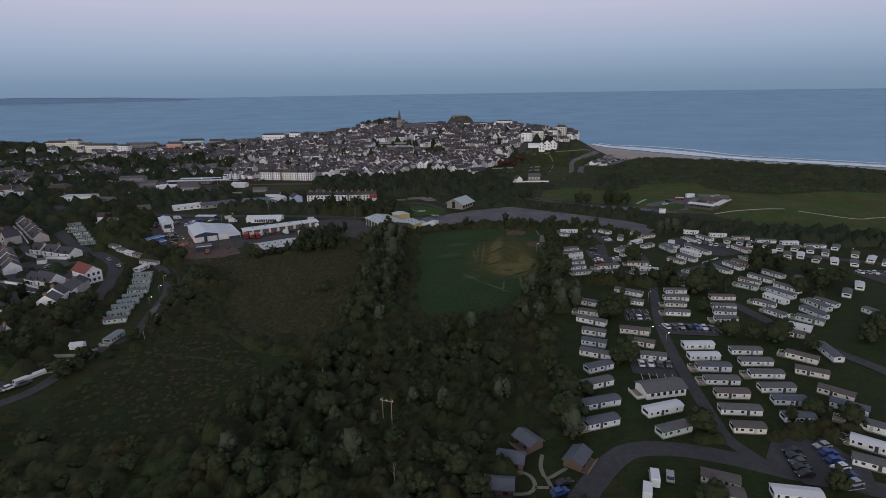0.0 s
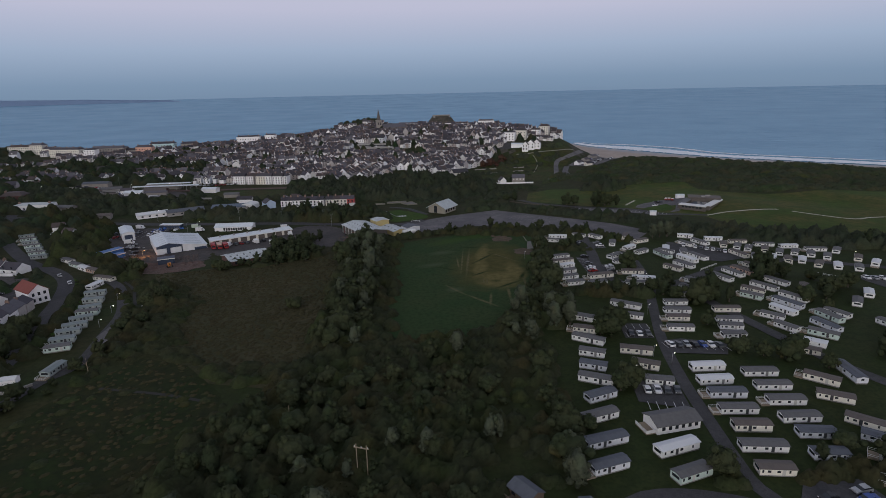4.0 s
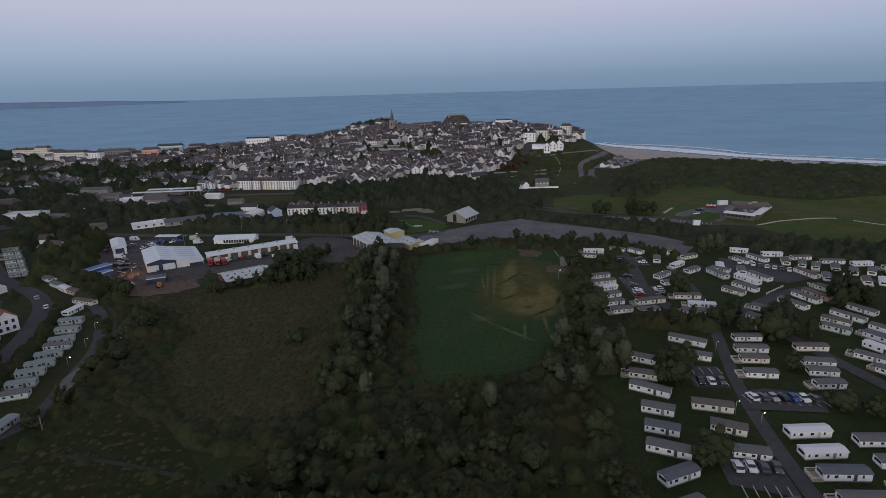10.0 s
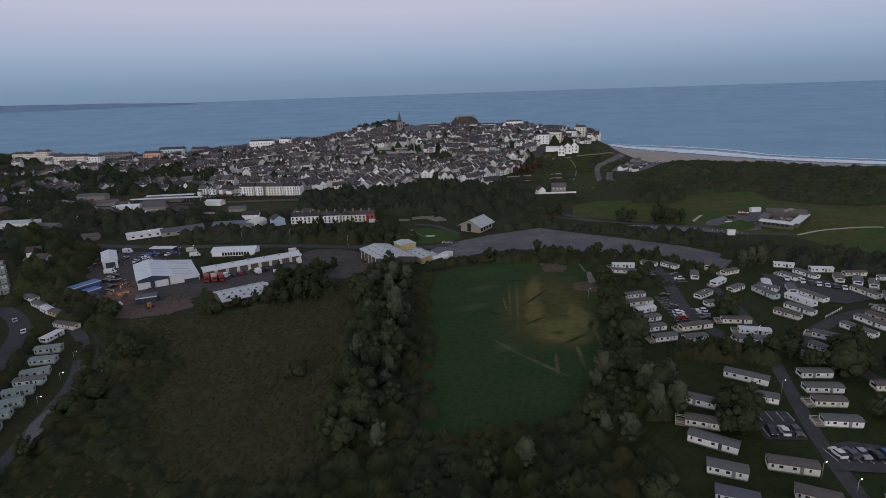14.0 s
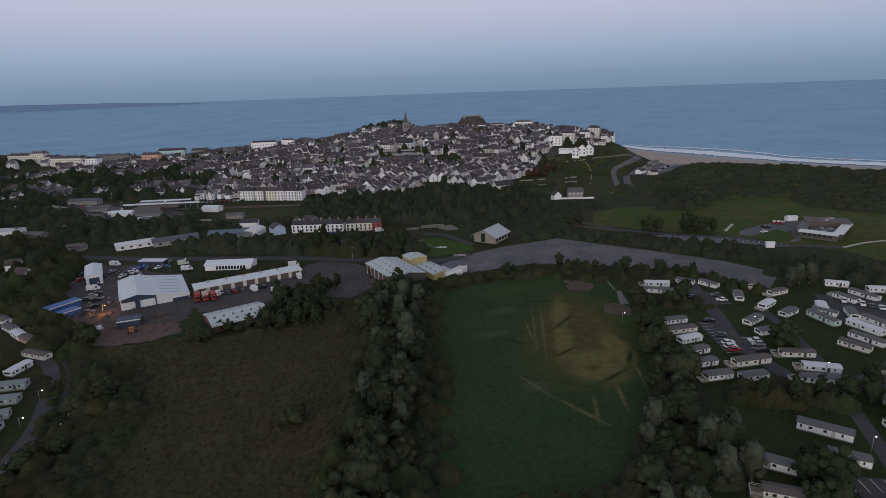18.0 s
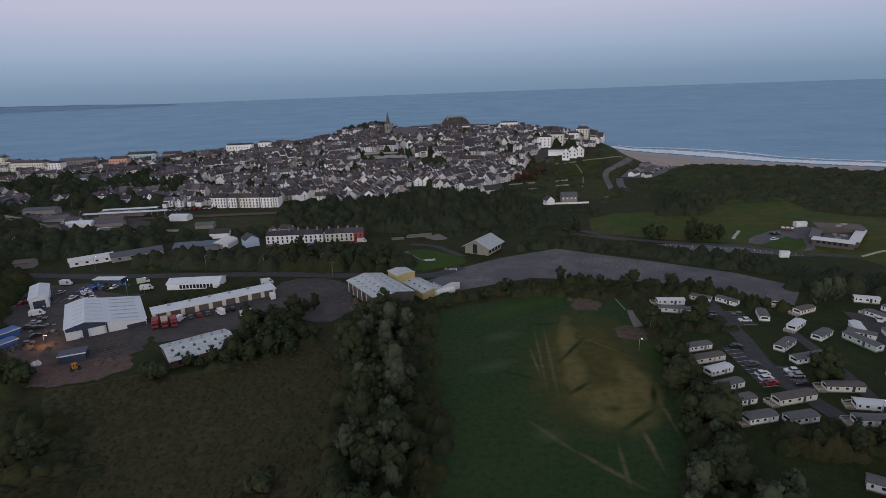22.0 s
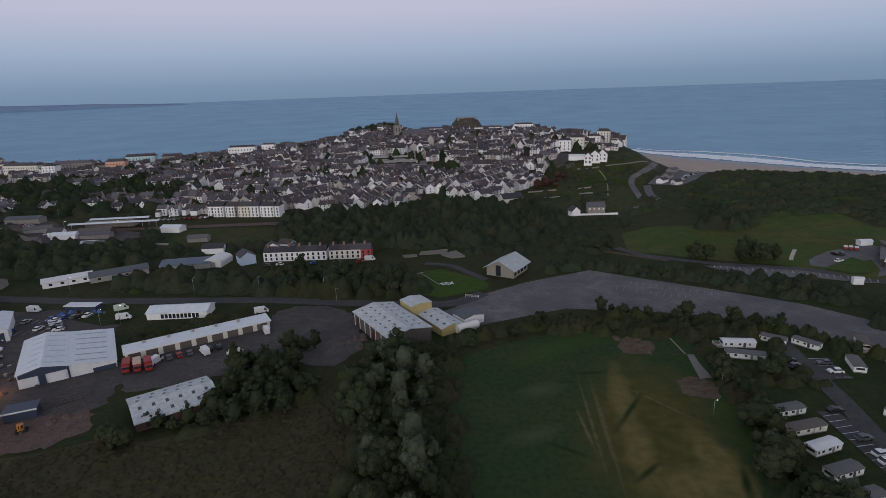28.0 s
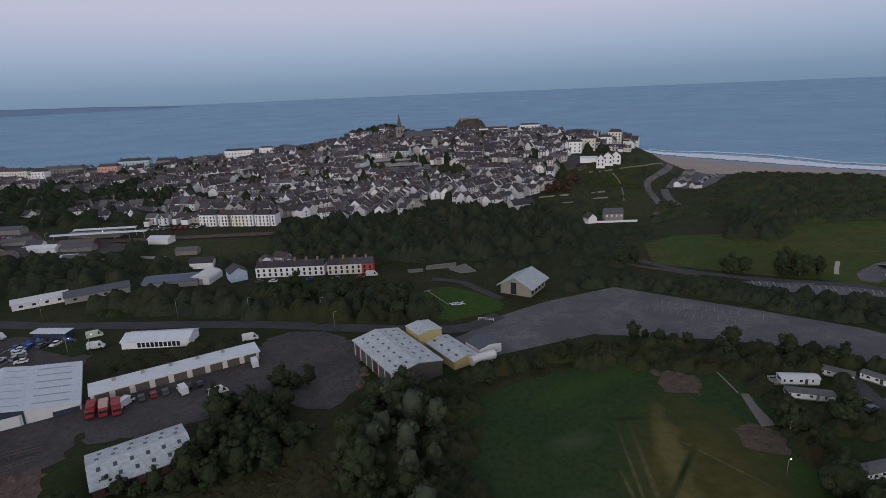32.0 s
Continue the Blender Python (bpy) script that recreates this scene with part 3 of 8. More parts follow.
def shore_strip(name, t0, t1, mat, label, category, lift=0.0, ragged=0.0, seed=1):
    """A strip of the shore between two shares of the way from the dune foot (0) to the water's edge (1)."""
    rnd = random.Random(seed)
    n = 260
    u = np.linspace(0, len(INNER) - 1, n + 1)
    ia, ib = ([np.array(q) for q in zip(*(np.interp(u, range(len(line)), [p[k] for p in line]) for k in (0, 1)))] for line in (INNER, OUTER))
    vs, fs, m = [], [], 5
    for p, q in zip(ia, ib):
        w = [rnd.uniform(-ragged, ragged) for _ in range(2)]
        for k in range(m):
            t = t0 + (t1 - t0) * k / (m - 1) + (w[0] if k == 0 else w[1] if k == m - 1 else 0)
            c = p + (q - p) * t
            vs.append((c[0], c[1], -1.2 - 3.9 * min(t, 1.0) + lift))
    for i in range(n):
        for k in range(m - 1):
            c = i * m + k
            fs.append((c, c + 1, c + m + 1, c + m))
    me = mesh_from(name, vs, fs, mat, smooth=True)
    bm = bmesh.new()
    bm.from_mesh(me)
    if sum(f.normal.z for f in bm.faces) < 0:
        bmesh.ops.reverse_faces(bm, faces=bm.faces)
    bm.to_mesh(me)
    bm.free()
    return tagged(new(name, me), label, category, kind="structure")


M_FOAM = two_scale("breaking_foam", (0.80, 0.82, 0.84), (0.66, 0.70, 0.73), (0.85, 0.86, 0.87), 0.05, 0.3, 0.8)
shore_strip("beach", -0.15, 0.72, M_SAND, "pale sandy beach below the dunes", "beach")
shore_strip("beach_wet", 0.70, 1.06, M_WETSAND, "dark wet sand at the water's edge", "beach", -0.04)
shore_strip("surf", 1.03, 1.34, M_FOAM, "white line of breaking surf", "surf", 0.4, 0.03, 2)
shore_strip("surf", 1.52, 1.60, M_FOAM, "thin white wave crest off the beach", "surf", 0.35, 0.015, 3)

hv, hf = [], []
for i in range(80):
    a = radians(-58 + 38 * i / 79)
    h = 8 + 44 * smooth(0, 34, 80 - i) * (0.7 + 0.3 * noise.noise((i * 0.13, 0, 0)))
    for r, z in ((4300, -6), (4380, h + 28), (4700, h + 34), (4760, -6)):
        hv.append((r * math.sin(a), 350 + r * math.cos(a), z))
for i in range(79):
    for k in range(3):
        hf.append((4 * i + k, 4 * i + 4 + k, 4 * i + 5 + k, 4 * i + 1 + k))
tagged(new("backdrop", mesh_from("backdrop", hv, hf, M_FARLAND, smooth=True)), "low headland across the bay in painted haze blue", "headland", kind="structure")

# fields and surfaces of the valley
sheet("meadow", [(-20, 341), (3, 354), (29, 364), (45, 376), (62, 369), (67, 345), (64, 307), (59, 278), (53, 252), (42, 234), (32, 220), (20, 206), (8, 196), (-8, 192), (-17, 196), (-19, 260), (-22, 300)], M_FIELD, 0.05,
      "green meadow with a yellowed worn patch", "field")
sheet("marsh", [(-136, 298), (-122, 301), (-110, 306), (-96, 304), (-84, 310), (-63, 318), (-53, 333), (-44, 330), (-38, 288), (-36, 226), (-32, 186), (-47, 178), (-80, 186), (-97, 215), (-110, 250), (-124, 276)], M_MARSH, 0.05,
      "brown rushy marsh with tufts of grass", "field")
sheet("pasture", [(-113, 173), (-98, 203), (-80, 196), (-62, 176), (-57, 153), (-75, 132), (-96, 128), (-116, 146)], M_ROUGH, 0.08,
      "rough green pasture at the wood's edge", "field")
sheet("grass_lane", [(22, 120), (30, 126), (33, 165), (36, 205), (28, 208), (24, 165), (15, 130)], M_SCRUB, 0.05, "rough grass lane through the trees", "grass")
sheet("park_lawn", [(37, 122), (34, 160), (40, 215), (56, 228), (70, 268), (64, 300), (70, 350), (140, 345), (225, 300), (250, 270), (240, 180), (170, 95), (90, 85), (45, 95)],
      M_LAWN, 0.03, "mown grass between the holiday caravans", "grass")
sheet("links", [(81, 460), (89.5, 496), (112, 511), (142, 509), (167, 516), (186, 519), (208, 516), (232, 514), (232, 487), (246, 474), (271, 459), (292, 455), (321, 456), (420, 440), (520, 330),
                (420, 290), (271, 322), (230, 337), (207, 351), (197, 365), (191, 390), (165, 399), (155, 414), (141, 428), (129, 434), (112, 442), (93, 454)], M_GOLF, 0.08,
      "green and straw-coloured golf links", "grass", step=10)
sheet("slope_grass", [(60, 575), (120, 560), (152, 640), (185, 700), (180, 745), (140, 720), (95, 690), (60, 640)], M_BANK, 0.1, "steep rough grass below the cliff-top houses", "grass", step=8)
sheet("embankment_grass", [(-192, 551), (-158, 551), (-124, 546), (-116, 514), (-140, 502), (-172, 505), (-186, 520)], M_BANK, 0.1, "green railway bank below the terrace", "grass", step=8)
sheet("green", [(-31.5, 434.5), (-25, 440), (-18, 441), (-12, 436), (-5.6, 430), (1, 423), (3.6, 417), (2, 411), (-3, 408), (-10.5, 405), (-18.5, 401.5), (-29, 408), (-33, 420)], M_GREEN, 0.06, "small mown green beside the hall", "grass")

def ragged(poly, seed, rough=0.9):
    """The outline with a wavering edge."""
    rnd, out = random.Random(seed), []
    for (ax, ay), (bx, by) in zip(poly, poly[1:] + poly[:1]):
        n = max(2, int(math.hypot(bx - ax, by - ay) / 2.0))
        out += [(ax + (bx - ax) * i / n + rnd.uniform(-rough, rough), ay + (by - ay) * i / n + rnd.uniform(-rough, rough)) for i in range(n)]
    return out


# roads, yards and car parks
PARK_ROAD = "grey tarmac road through the caravan park"
ribbon("road", [(24, 96), (30, 106), (37, 115), (44, 122), (51, 124), (60, 123), (71, 119), (81, 114), (90, 111), (100, 106), (130, 92)], 6.0, M_ASPHALT, 0.07, PARK_ROAD)
ribbon("road", [(77, 116), (73, 126), (73, 134), (75, 152), (78, 176), (83, 202), (90, 226), (96, 245), (101, 258), (105, 278), (108, 299), (109, 316)], 3.8, M_ASPHALT, 0.10, PARK_ROAD)
ribbon("road", [(99, 256), (107, 259), (116, 262), (126, 269), (137, 276), (151, 282), (167, 284), (185, 290), (215, 276), (245, 262)], 5.2, M_ASPHALT, 0.13, PARK_ROAD)
ribbon("road", [(90, 258), (86.5, 278), (86.5, 292), (90, 311), (93, 334), (96, 350)], 5.5, M_ASPHALT, 0.16, PARK_ROAD)
for bay in ([(79.5, 305), (85, 305), (84.6, 279), (78.5, 279)], [(87.5, 292), (94, 290), (92.5, 276), (87, 276)], [(94.5, 335), (101, 334), (101, 321), (93.5, 321)]):
    sheet("car_park", bay, M_ASPHALT, 0.19, "row of marked tarmac parking bays", "car park")
ribbon("road", [(112, 262), (128, 190), (140, 158), (131, 140), (120, 118), (112, 98)], 5.0, M_ASPHALT, 0.19, PARK_ROAD)
sheet("car_park", [(78, 119), (84, 127), (97, 127), (100, 114), (96, 106), (82, 109.5)], M_ASPHALT, 0.20, "tarmac parking bay among the caravans", "car park")
sheet("car_park", [(81, 201.5), (80, 192.5), (100, 189.5), (104, 198), (90, 203)], M_ASPHALT, 0.22, "tarmac parking bay beside the park road", "car park")
sheet("car_park", [(62, 176), (75, 171), (73, 158), (60, 163)], M_ASPHALT, 0.18, "marked parking bay beside the park road", "car park")
sheet("car_park", [(73, 218), (83, 217), (81, 204), (71, 205)], M_ASPHALT, 0.15, "small tarmac parking bay", "car park")
sheet("car_park", [(138, 330), (160, 318), (168, 296), (150, 290), (130, 300)], M_ASPHALT, 0.21, "tarmac court with parked cars", "car park")
sheet("car_park", [(196, 262), (226, 262), (236, 232), (204, 226)], M_ASPHALT, 0.22, "tarmac court at the edge of the park", "car park")
sheet("car_park_large", [(-30, 377), (-14, 389), (0, 404), (20, 417), (53, 431), (72, 417), (100, 397), (123, 379), (140, 357), (125, 338), (112, 350), (98, 364), (72, 375),
                         (31, 384), (-4, 371), (-22, 366)], M_CARPARK, 0.06, "wide empty grey car park edged with trees", "car park")
ribbon("road", [(-330, 437), (-270, 428), (-202, 418), (-176, 414), (-118, 409), (-90, 406), (-50, 398), (-16, 394), (0, 405)], 7.0, M_ASPHALT, 0.10, "grey tarmac road past the trading estate")
sheet("yard", ragged([(-86, 392), (-80, 398), (-66, 397), (-55, 388), (-50, 372), (-46, 356), (-54, 342), (-64, 344), (-74, 352), (-88, 340), (-104, 333), (-116, 330), (-124, 340), (-128, 347), (-120, 354), (-88, 380)], 8, 0.7), M_YARD, 0.08,
      "worn concrete yard between the workshops", "yard")
sheet("yard", ragged([(-204, 404), (-170, 404), (-158, 394), (-146, 384), (-142, 366), (-124, 346), (-118, 324), (-132, 312), (-166, 320), (-186, 342), (-200, 376)], 9, 0.8), M_YARD, 0.06,
      "cluttered works yard with parked vehicles", "yard")
sheet("rubble", ragged([(-168, 322), (-140, 318), (-122, 321), (-115, 312), (-122, 303), (-136, 299), (-150, 302), (-166, 310)], 10, 1.2), M_RUBBLE, 0.10, "reddish heap-strewn bare ground by the works", "bare ground")


sheet("bare_heap", ragged([(40, 348), (46, 357), (53, 351), (50, 341), (40, 342.5)], 5), M_DIRT, 0.11, "low heap of bare brown earth", "bare ground")
sheet("soil_patch", ragged([(49, 324), (56, 326), (62, 321), (57, 312.5), (49.6, 315.5)], 6), M_DIRT, 0.12, "bare reddish earth beside the meadow", "bare ground")
sheet("concrete_slab", [(60.4, 340.5), (62.6, 340.3), (61.6, 334), (61.4, 325), (57.4, 324.5), (58.9, 333)], M_SLAB, 0.14, "pale strip of old concrete at the meadow's corner", "bare ground")
for track in ([(194, 394.4), (208, 400), (219, 401), (236, 400.5), (246, 398.8)], [(252, 392.8), (263.7, 381.5), (279, 370), (300, 374), (360, 372)], [(151.7, 433.6), (156, 440), (165, 452)]):
    ribbon("path", track, 1.8, M_PATH, 0.12, "pale sandy path over the links", "path")
ribbon("path", [(59.6, 366), (60, 352), (60, 341)], 0.6, M_FLAG, 0.13, "narrow trodden path beside the meadow", "path")
ribbon("road", [(77, 467), (89, 450), (111, 435.5), (122, 430), (144, 421), (154, 414.5), (165, 401), (182, 397.5), (194, 394.4)], 5.0, M_ASPHALT, 0.20, "grey drive to the clubhouse car park")
sheet("car_park", [(108, 431), (122, 429), (144, 420), (154, 413), (165, 401), (172, 396), (160, 398), (146, 407), (128, 411.5), (116, 417.5)], M_CARPARK, 0.16, "strip of marked parking bays along the drive", "car park")
sheet("car_park", [(155, 424), (160, 433), (167, 439), (178, 446), (201, 452), (206, 444), (196, 436), (188, 420), (181, 409), (172, 405), (181, 415), (188, 430), (174, 426), (163, 418)], M_CARPARK, 0.18, "grey car park beside the clubhouse", "car park", step=8)
ribbon("road", [(121.6, 564), (131, 580), (139, 605), (146.7, 640), (153.7, 667), (166, 680), (186, 707), (205, 745)], 5.0, M_CARPARK, 0.25, "pale road winding down to the beach")
ribbon("road", [(160, 580), (149, 590), (149, 606), (153, 624), (161, 650)], 6.0, M_CARPARK, 0.3, "pale ramp behind the beach car park")
sheet("car_park", [(164, 656), (180, 630), (206, 656), (230, 688), (240, 715), (232, 745), (222, 750), (212, 728), (190, 692)], M_CARPARK, 0.3, "grey car park behind the beach", "car park", step=8)
sheet("station_yard", [(-345, 588), (-300, 548), (-268, 520), (-240, 506), (-222, 516), (-206, 540), (-232, 552), (-268, 549), (-300, 585)], M_YARD, 0.2, "grey yard and sidings beside the railway station", "yard", step=8)
ribbon("road", [(-150, 138), (-143, 152), (-140, 168), (-141, 186), (-145, 207), (-154, 236), (-163, 264), (-175, 290), (-191, 308), (-218, 328), (-252, 363), (-275, 392), (-296, 428), (-310, 470)], 7.0,
       M_ASPHALT, 0.12, "valley road curving past the houses")
ribbon("road", [(-144, 138), (-131, 152), (-127, 160), (-125.5, 174), (-123, 188), (-118, 200), (-122, 224), (-126, 244), (-134, 262), (-146, 282), (-166, 300)], 4.5, M_ASPHALT, 0.14, "narrow lane beside a row of caravans")
ribbon("verge", [(-141, 226), (-150, 250), (-158, 270), (-167, 285), (-180, 298)], 5.0, M_GREEN, 0.08, "bright grass verge along the road", "grass")
for track, wide in (([(111.5, 693), (124, 688), (145, 690), (163, 697), (186, 717)], 1.8), ([(129, 683), (131, 672), (129, 656), (117, 614)], 1.0), ([(42.7, 579), (44, 566), (52, 556)], 1.6)):
    ribbon("path", track, wide, M_FLAG, 0.4, "pale footpath across the steep grass bank", "path")
sheet("car_park", [(81, 755), (98, 742), (117, 723), (112, 710), (104, 712), (93, 728)], M_ASPHALT, 0.3, "grey cliff-top car park beside the hotel", "car park", step=8)
ribbon("road", [(3, 423), (-0.6, 428), (-5.2, 435), (-10.5, 444), (-17, 449), (-26, 452)], 4.0, M_ASPHALT, 0.12, "narrow drive curving behind the hall")
ribbon("railway", [(-65, 510), (-25, 503), (10, 498), (35, 491), (57, 471), (80, 453), (95, 441)], 3.5, M_DIRT, 0.14, "single railway track across the hillside", "railway")
for ditch in ([(-40, 163), (-26, 154), (-17, 149)], [(-101.6, 182.6), (-79.5, 177.3), (-66, 172.5)], [(-159, 302), (-145, 287), (-136, 276), (-128.5, 261.5), (-120.4, 245.6), (-114.7, 232), (-113, 219)]):
    ribbon("ditch", ditch, 1.3, M_MUD, 0.11, "narrow dark drainage ditch in the rough ground", "ditch")
sheet("lawn", [(-168, 391), (-152, 384), (-142, 394), (-161, 411), (-170, 406)], M_LAWN, 0.16, "small mown lawn beside the works drive", "grass")
sheet("parking_bay", [(-119, 212), (-114, 216), (-117, 232), (-124, 236), (-124, 222)], M_CARPARK, 0.17, "pale tarmac bay beside the caravan lane", "car park")
ribbon("railway", [(-430, 545), (-330, 549), (-270, 552), (-200, 557), (-125, 558), (-60, 545)], 9.0, M_RUBBLE, 0.3, "railway lines through the station", "railway")


# ---------------------------------------------------------------- trees and scrub
def crown_arrays(seed, rx, rz, zc, clumps, leaves, leaf, tall=0.0):
    """Lumps of foliage set in an egg-shaped crown: dark cores wrapped in small bent leaf sprays."""
    rng = np.random.RandomState(seed)
    t = (1 + 5**0.5) / 2
    ico = np.array([(-1, t, 0), (1, t, 0), (-1, -t, 0), (1, -t, 0), (0, -1, t), (0, 1, t), (0, -1, -t), (0, 1, -t), (t, 0, -1), (t, 0, 1), (-t, 0, -1), (-t, 0, 1)]) / 1.902
    icof = np.array([(0, 11, 5), (0, 5, 1), (0, 1, 7), (0, 7, 10), (0, 10, 11), (1, 5, 9), (5, 11, 4), (11, 10, 2), (10, 7, 6), (7, 1, 8),
                     (3, 9, 4), (3, 4, 2), (3, 2, 6), (3, 6, 8), (3, 8, 9), (4, 9, 5), (2, 4, 11), (6, 2, 10), (8, 6, 7), (9, 8, 1)])
    d = rng.normal(size=(clumps, 3))
    d[:, 2] = d[:, 2] * 0.85 - 0.02
    d /= np.linalg.norm(d, axis=1)[:, None]
    cen = d * rng.uniform(0.3, 0.86, (clumps, 1)) * [rx, rx, rz] + [0, 0, zc]
    rad = rng.uniform(0.2, 0.46, clumps) * rx * (1 - 0.2 * np.abs(d[:, 2]))
    vs, fs, k = [ico * [0.74 * rx, 0.74 * rx, 0.74 * rz] * rng.uniform(0.85, 1.05, (12, 1)) + [0, 0, zc]], [icof], 12
    for c, r in zip(cen, rad):
        vs.append(c + ico * r * rng.uniform(0.68, 0.95, (12, 1)))
        fs.append(icof + k)
        k += 12
    quads = []
    for i in rng.randint(0, clumps, leaves):
        n = rng.normal(size=3)
        n[2] = abs(n[2]) * 0.9 + 0.05 if rng.rand() < 0.8 else n[2]
        n /= np.linalg.norm(n)
        p = cen[i] + n * rad[i] * rng.uniform(0.7, 1.35)
        out = (p - [0, 0, zc * 0.8]) / [rx, rx, rz]
        o = n * 0.5 + out / (np.linalg.norm(out) + 1e-9) * 0.8 + rng.normal(size=3) * 0.3
        o /= np.linalg.norm(o)
        u = np.cross(o, rng.normal(size=3))
        u /= np.linalg.norm(u) + 1e-9
        w = np.cross(o, u)
        s = leaf * rng.uniform(0.55, 1.25)
        vs.append(np.array([p - u * s * 0.5 - o * s * 0.15, p + w * s * 0.42, p + u * s * 0.5 - o * s * 0.15, p - w * s * 0.42]))
        quads.append((k, k + 1, k + 2))
        quads.append((k, k + 2, k + 3))
        k += 4
    return np.concatenate(vs), np.concatenate([np.concatenate(fs), np.array(quads)])


def quick_mesh(name, verts, tris, mat):
    me = bpy.data.meshes.new(name)
    me.vertices.add(len(verts))
    me.vertices.foreach_set("co", np.asarray(verts, dtype=np.float32).ravel())
    me.loops.add(3 * len(tris))
    me.loops.foreach_set("vertex_index", np.asarray(tris, dtype=np.int32).ravel())
    me.polygons.add(len(tris))
    me.polygons.foreach_set("loop_start", np.arange(0, 3 * len(tris), 3, dtype=np.int32))
    me.polygons.foreach_set("use_smooth", np.ones(len(tris), dtype=bool))
    me.materials.append(mat)
    me.update(calc_edges=True)
    return me


def trunk_shape(h, r, seed, crown_r):
    rnd = random.Random(seed)
    s = Shape().tube(0, 0, -0.6, h * 0.55, r, r * 0.6, 7)
    for k in range(4):
        a = k * 1.6 + rnd.uniform(-0.4, 0.4)
        x, y, z = crown_r * 0.5 * math.cos(a), crown_r * 0.5 * math.sin(a), h * rnd.uniform(0.38, 0.5)
        q = r * 0.35
        s.add([(-q, -q, h * 0.34), (q, -q, h * 0.34), (q, q, h * 0.34), (-q, q, h * 0.34), (x - q / 2, y - q / 2, z), (x + q / 2, y - q / 2, z), (x + q / 2, y + q / 2, z), (x - q / 2, y + q / 2, z)],
              [(0, 1, 5, 4), (1, 2, 6, 5), (2, 3, 7, 6), (3, 0, 4, 7), (4, 5, 6, 7)])
    return s


TREES = {}


def tree_kind(key, name, label, h, rx, rz, zc, clumps, leaves, leaf, mat, seed):
    ob = thing(name, label, name.split("_")[-1])
    ob.location = (0, -700 - 15 * len(TREES), 0)
    part("trunk", trunk_shape(h, h * 0.028 + 0.06, seed, rx), M_BARK, ob)
    v, f = crown_arrays(seed, rx, rz, zc, clumps, leaves, leaf)
    part("crown", quick_mesh("crown", v, f, mat), mat, ob)
    TREES.setdefault(key, []).append(ob)


for i in range(5):
    tree_kind("broad", "tree", "dark green broadleaf tree with a rounded uneven crown", 9, 3.7 + 0.3 * i, 4.2, 3.9, 38 + i, 1300, 0.44, M_CROWN, 10 + i)
for i in range(3):
    tree_kind("willow", "willow_tree", "tall grey-green willow with a ragged crown", 12, 3.1, 5.9, 5.4, 36, 1300, 0.42, M_WILLOW, 30 + i)
for i in range(3):
    tree_kind("dark", "evergreen_tree", "dense dark evergreen tree with a tall crown", 12, 3.0 + 0.4 * i, 5.9, 5.3, 36, 1300, 0.43, M_DARKLEAF, 50 + i)
for i in range(4):
    tree_kind("bush", "bush", "low dark green bush on rough ground", 2.6, 2.4, 1.6, 1.4, 14, 360, 0.45, M_CROWN, 70 + i)
for i in range(2):
    tree_kind("greybush", "bush", "low grey-leaved sallow bush", 3.0, 2.3, 2.0, 1.8, 14, 360, 0.45, M_WILLOW, 90 + i)

for i in range(2):
    tree_kind("russet", "bush", "red-brown autumn shrub on the hillside", 3.4, 2.6, 2.2, 2.0, 14, 360, 0.5, M_RUSSET, 110 + i)

used_tree = {}
OCCUPIED = []


def plant(key, x, y, scale, rnd, tall=1.0):
    kinds = TREES[key]
    ob = rnd.choice(kinds)
    s = scale * rnd.uniform(0.82, 1.2)
    m = Matrix.Translation((x, y, gz(x, y))) @ Matrix.Rotation(rnd.uniform(0, 6.28), 4, "Z") @ Matrix.Diagonal((s, s, s * tall * rnd.uniform(0.9, 1.12), 1))
    if ob.name not in used_tree:
        used_tree[ob.name] = 1
        ob.matrix_basis = m
        return ob
    return copy_thing(ob, m)


def scatter(poly, spacing, rnd, jitter=0.45):
    xs, ys = [p[0] for p in poly], [p[1] for p in poly]
    out = []
    for x in np.arange(min(xs), max(xs), spacing):
        for y in np.arange(min(ys), max(ys), spacing):
            p = (x + rnd.uniform(-jitter, jitter) * spacing, y + rnd.uniform(-jitter, jitter) * spacing)
            if inside(p[0], p[1], poly):
                out.append(p)
    return out


def clear_of_things(x, y, reach):
    return all((x - a) ** 2 + (y - b) ** 2 > (reach + r) ** 2 for a, b, r in OCCUPIED)


def stand(poly, spacing, mix, scale, seed, tall=1.0, keep=1.0, lane=None):
    """Fills a plot with single trees; mix: kinds with their shares."""
    rnd = random.Random(seed)
    keys, shares = zip(*mix)
    for x, y in scatter(poly, spacing, rnd):
        if rnd.random() < keep and clear_of_things(x, y, 2.0) and not (lane and inside(x, y, lane)):
            plant(rnd.choices(keys, shares)[0], x, y, scale, rnd, tall)


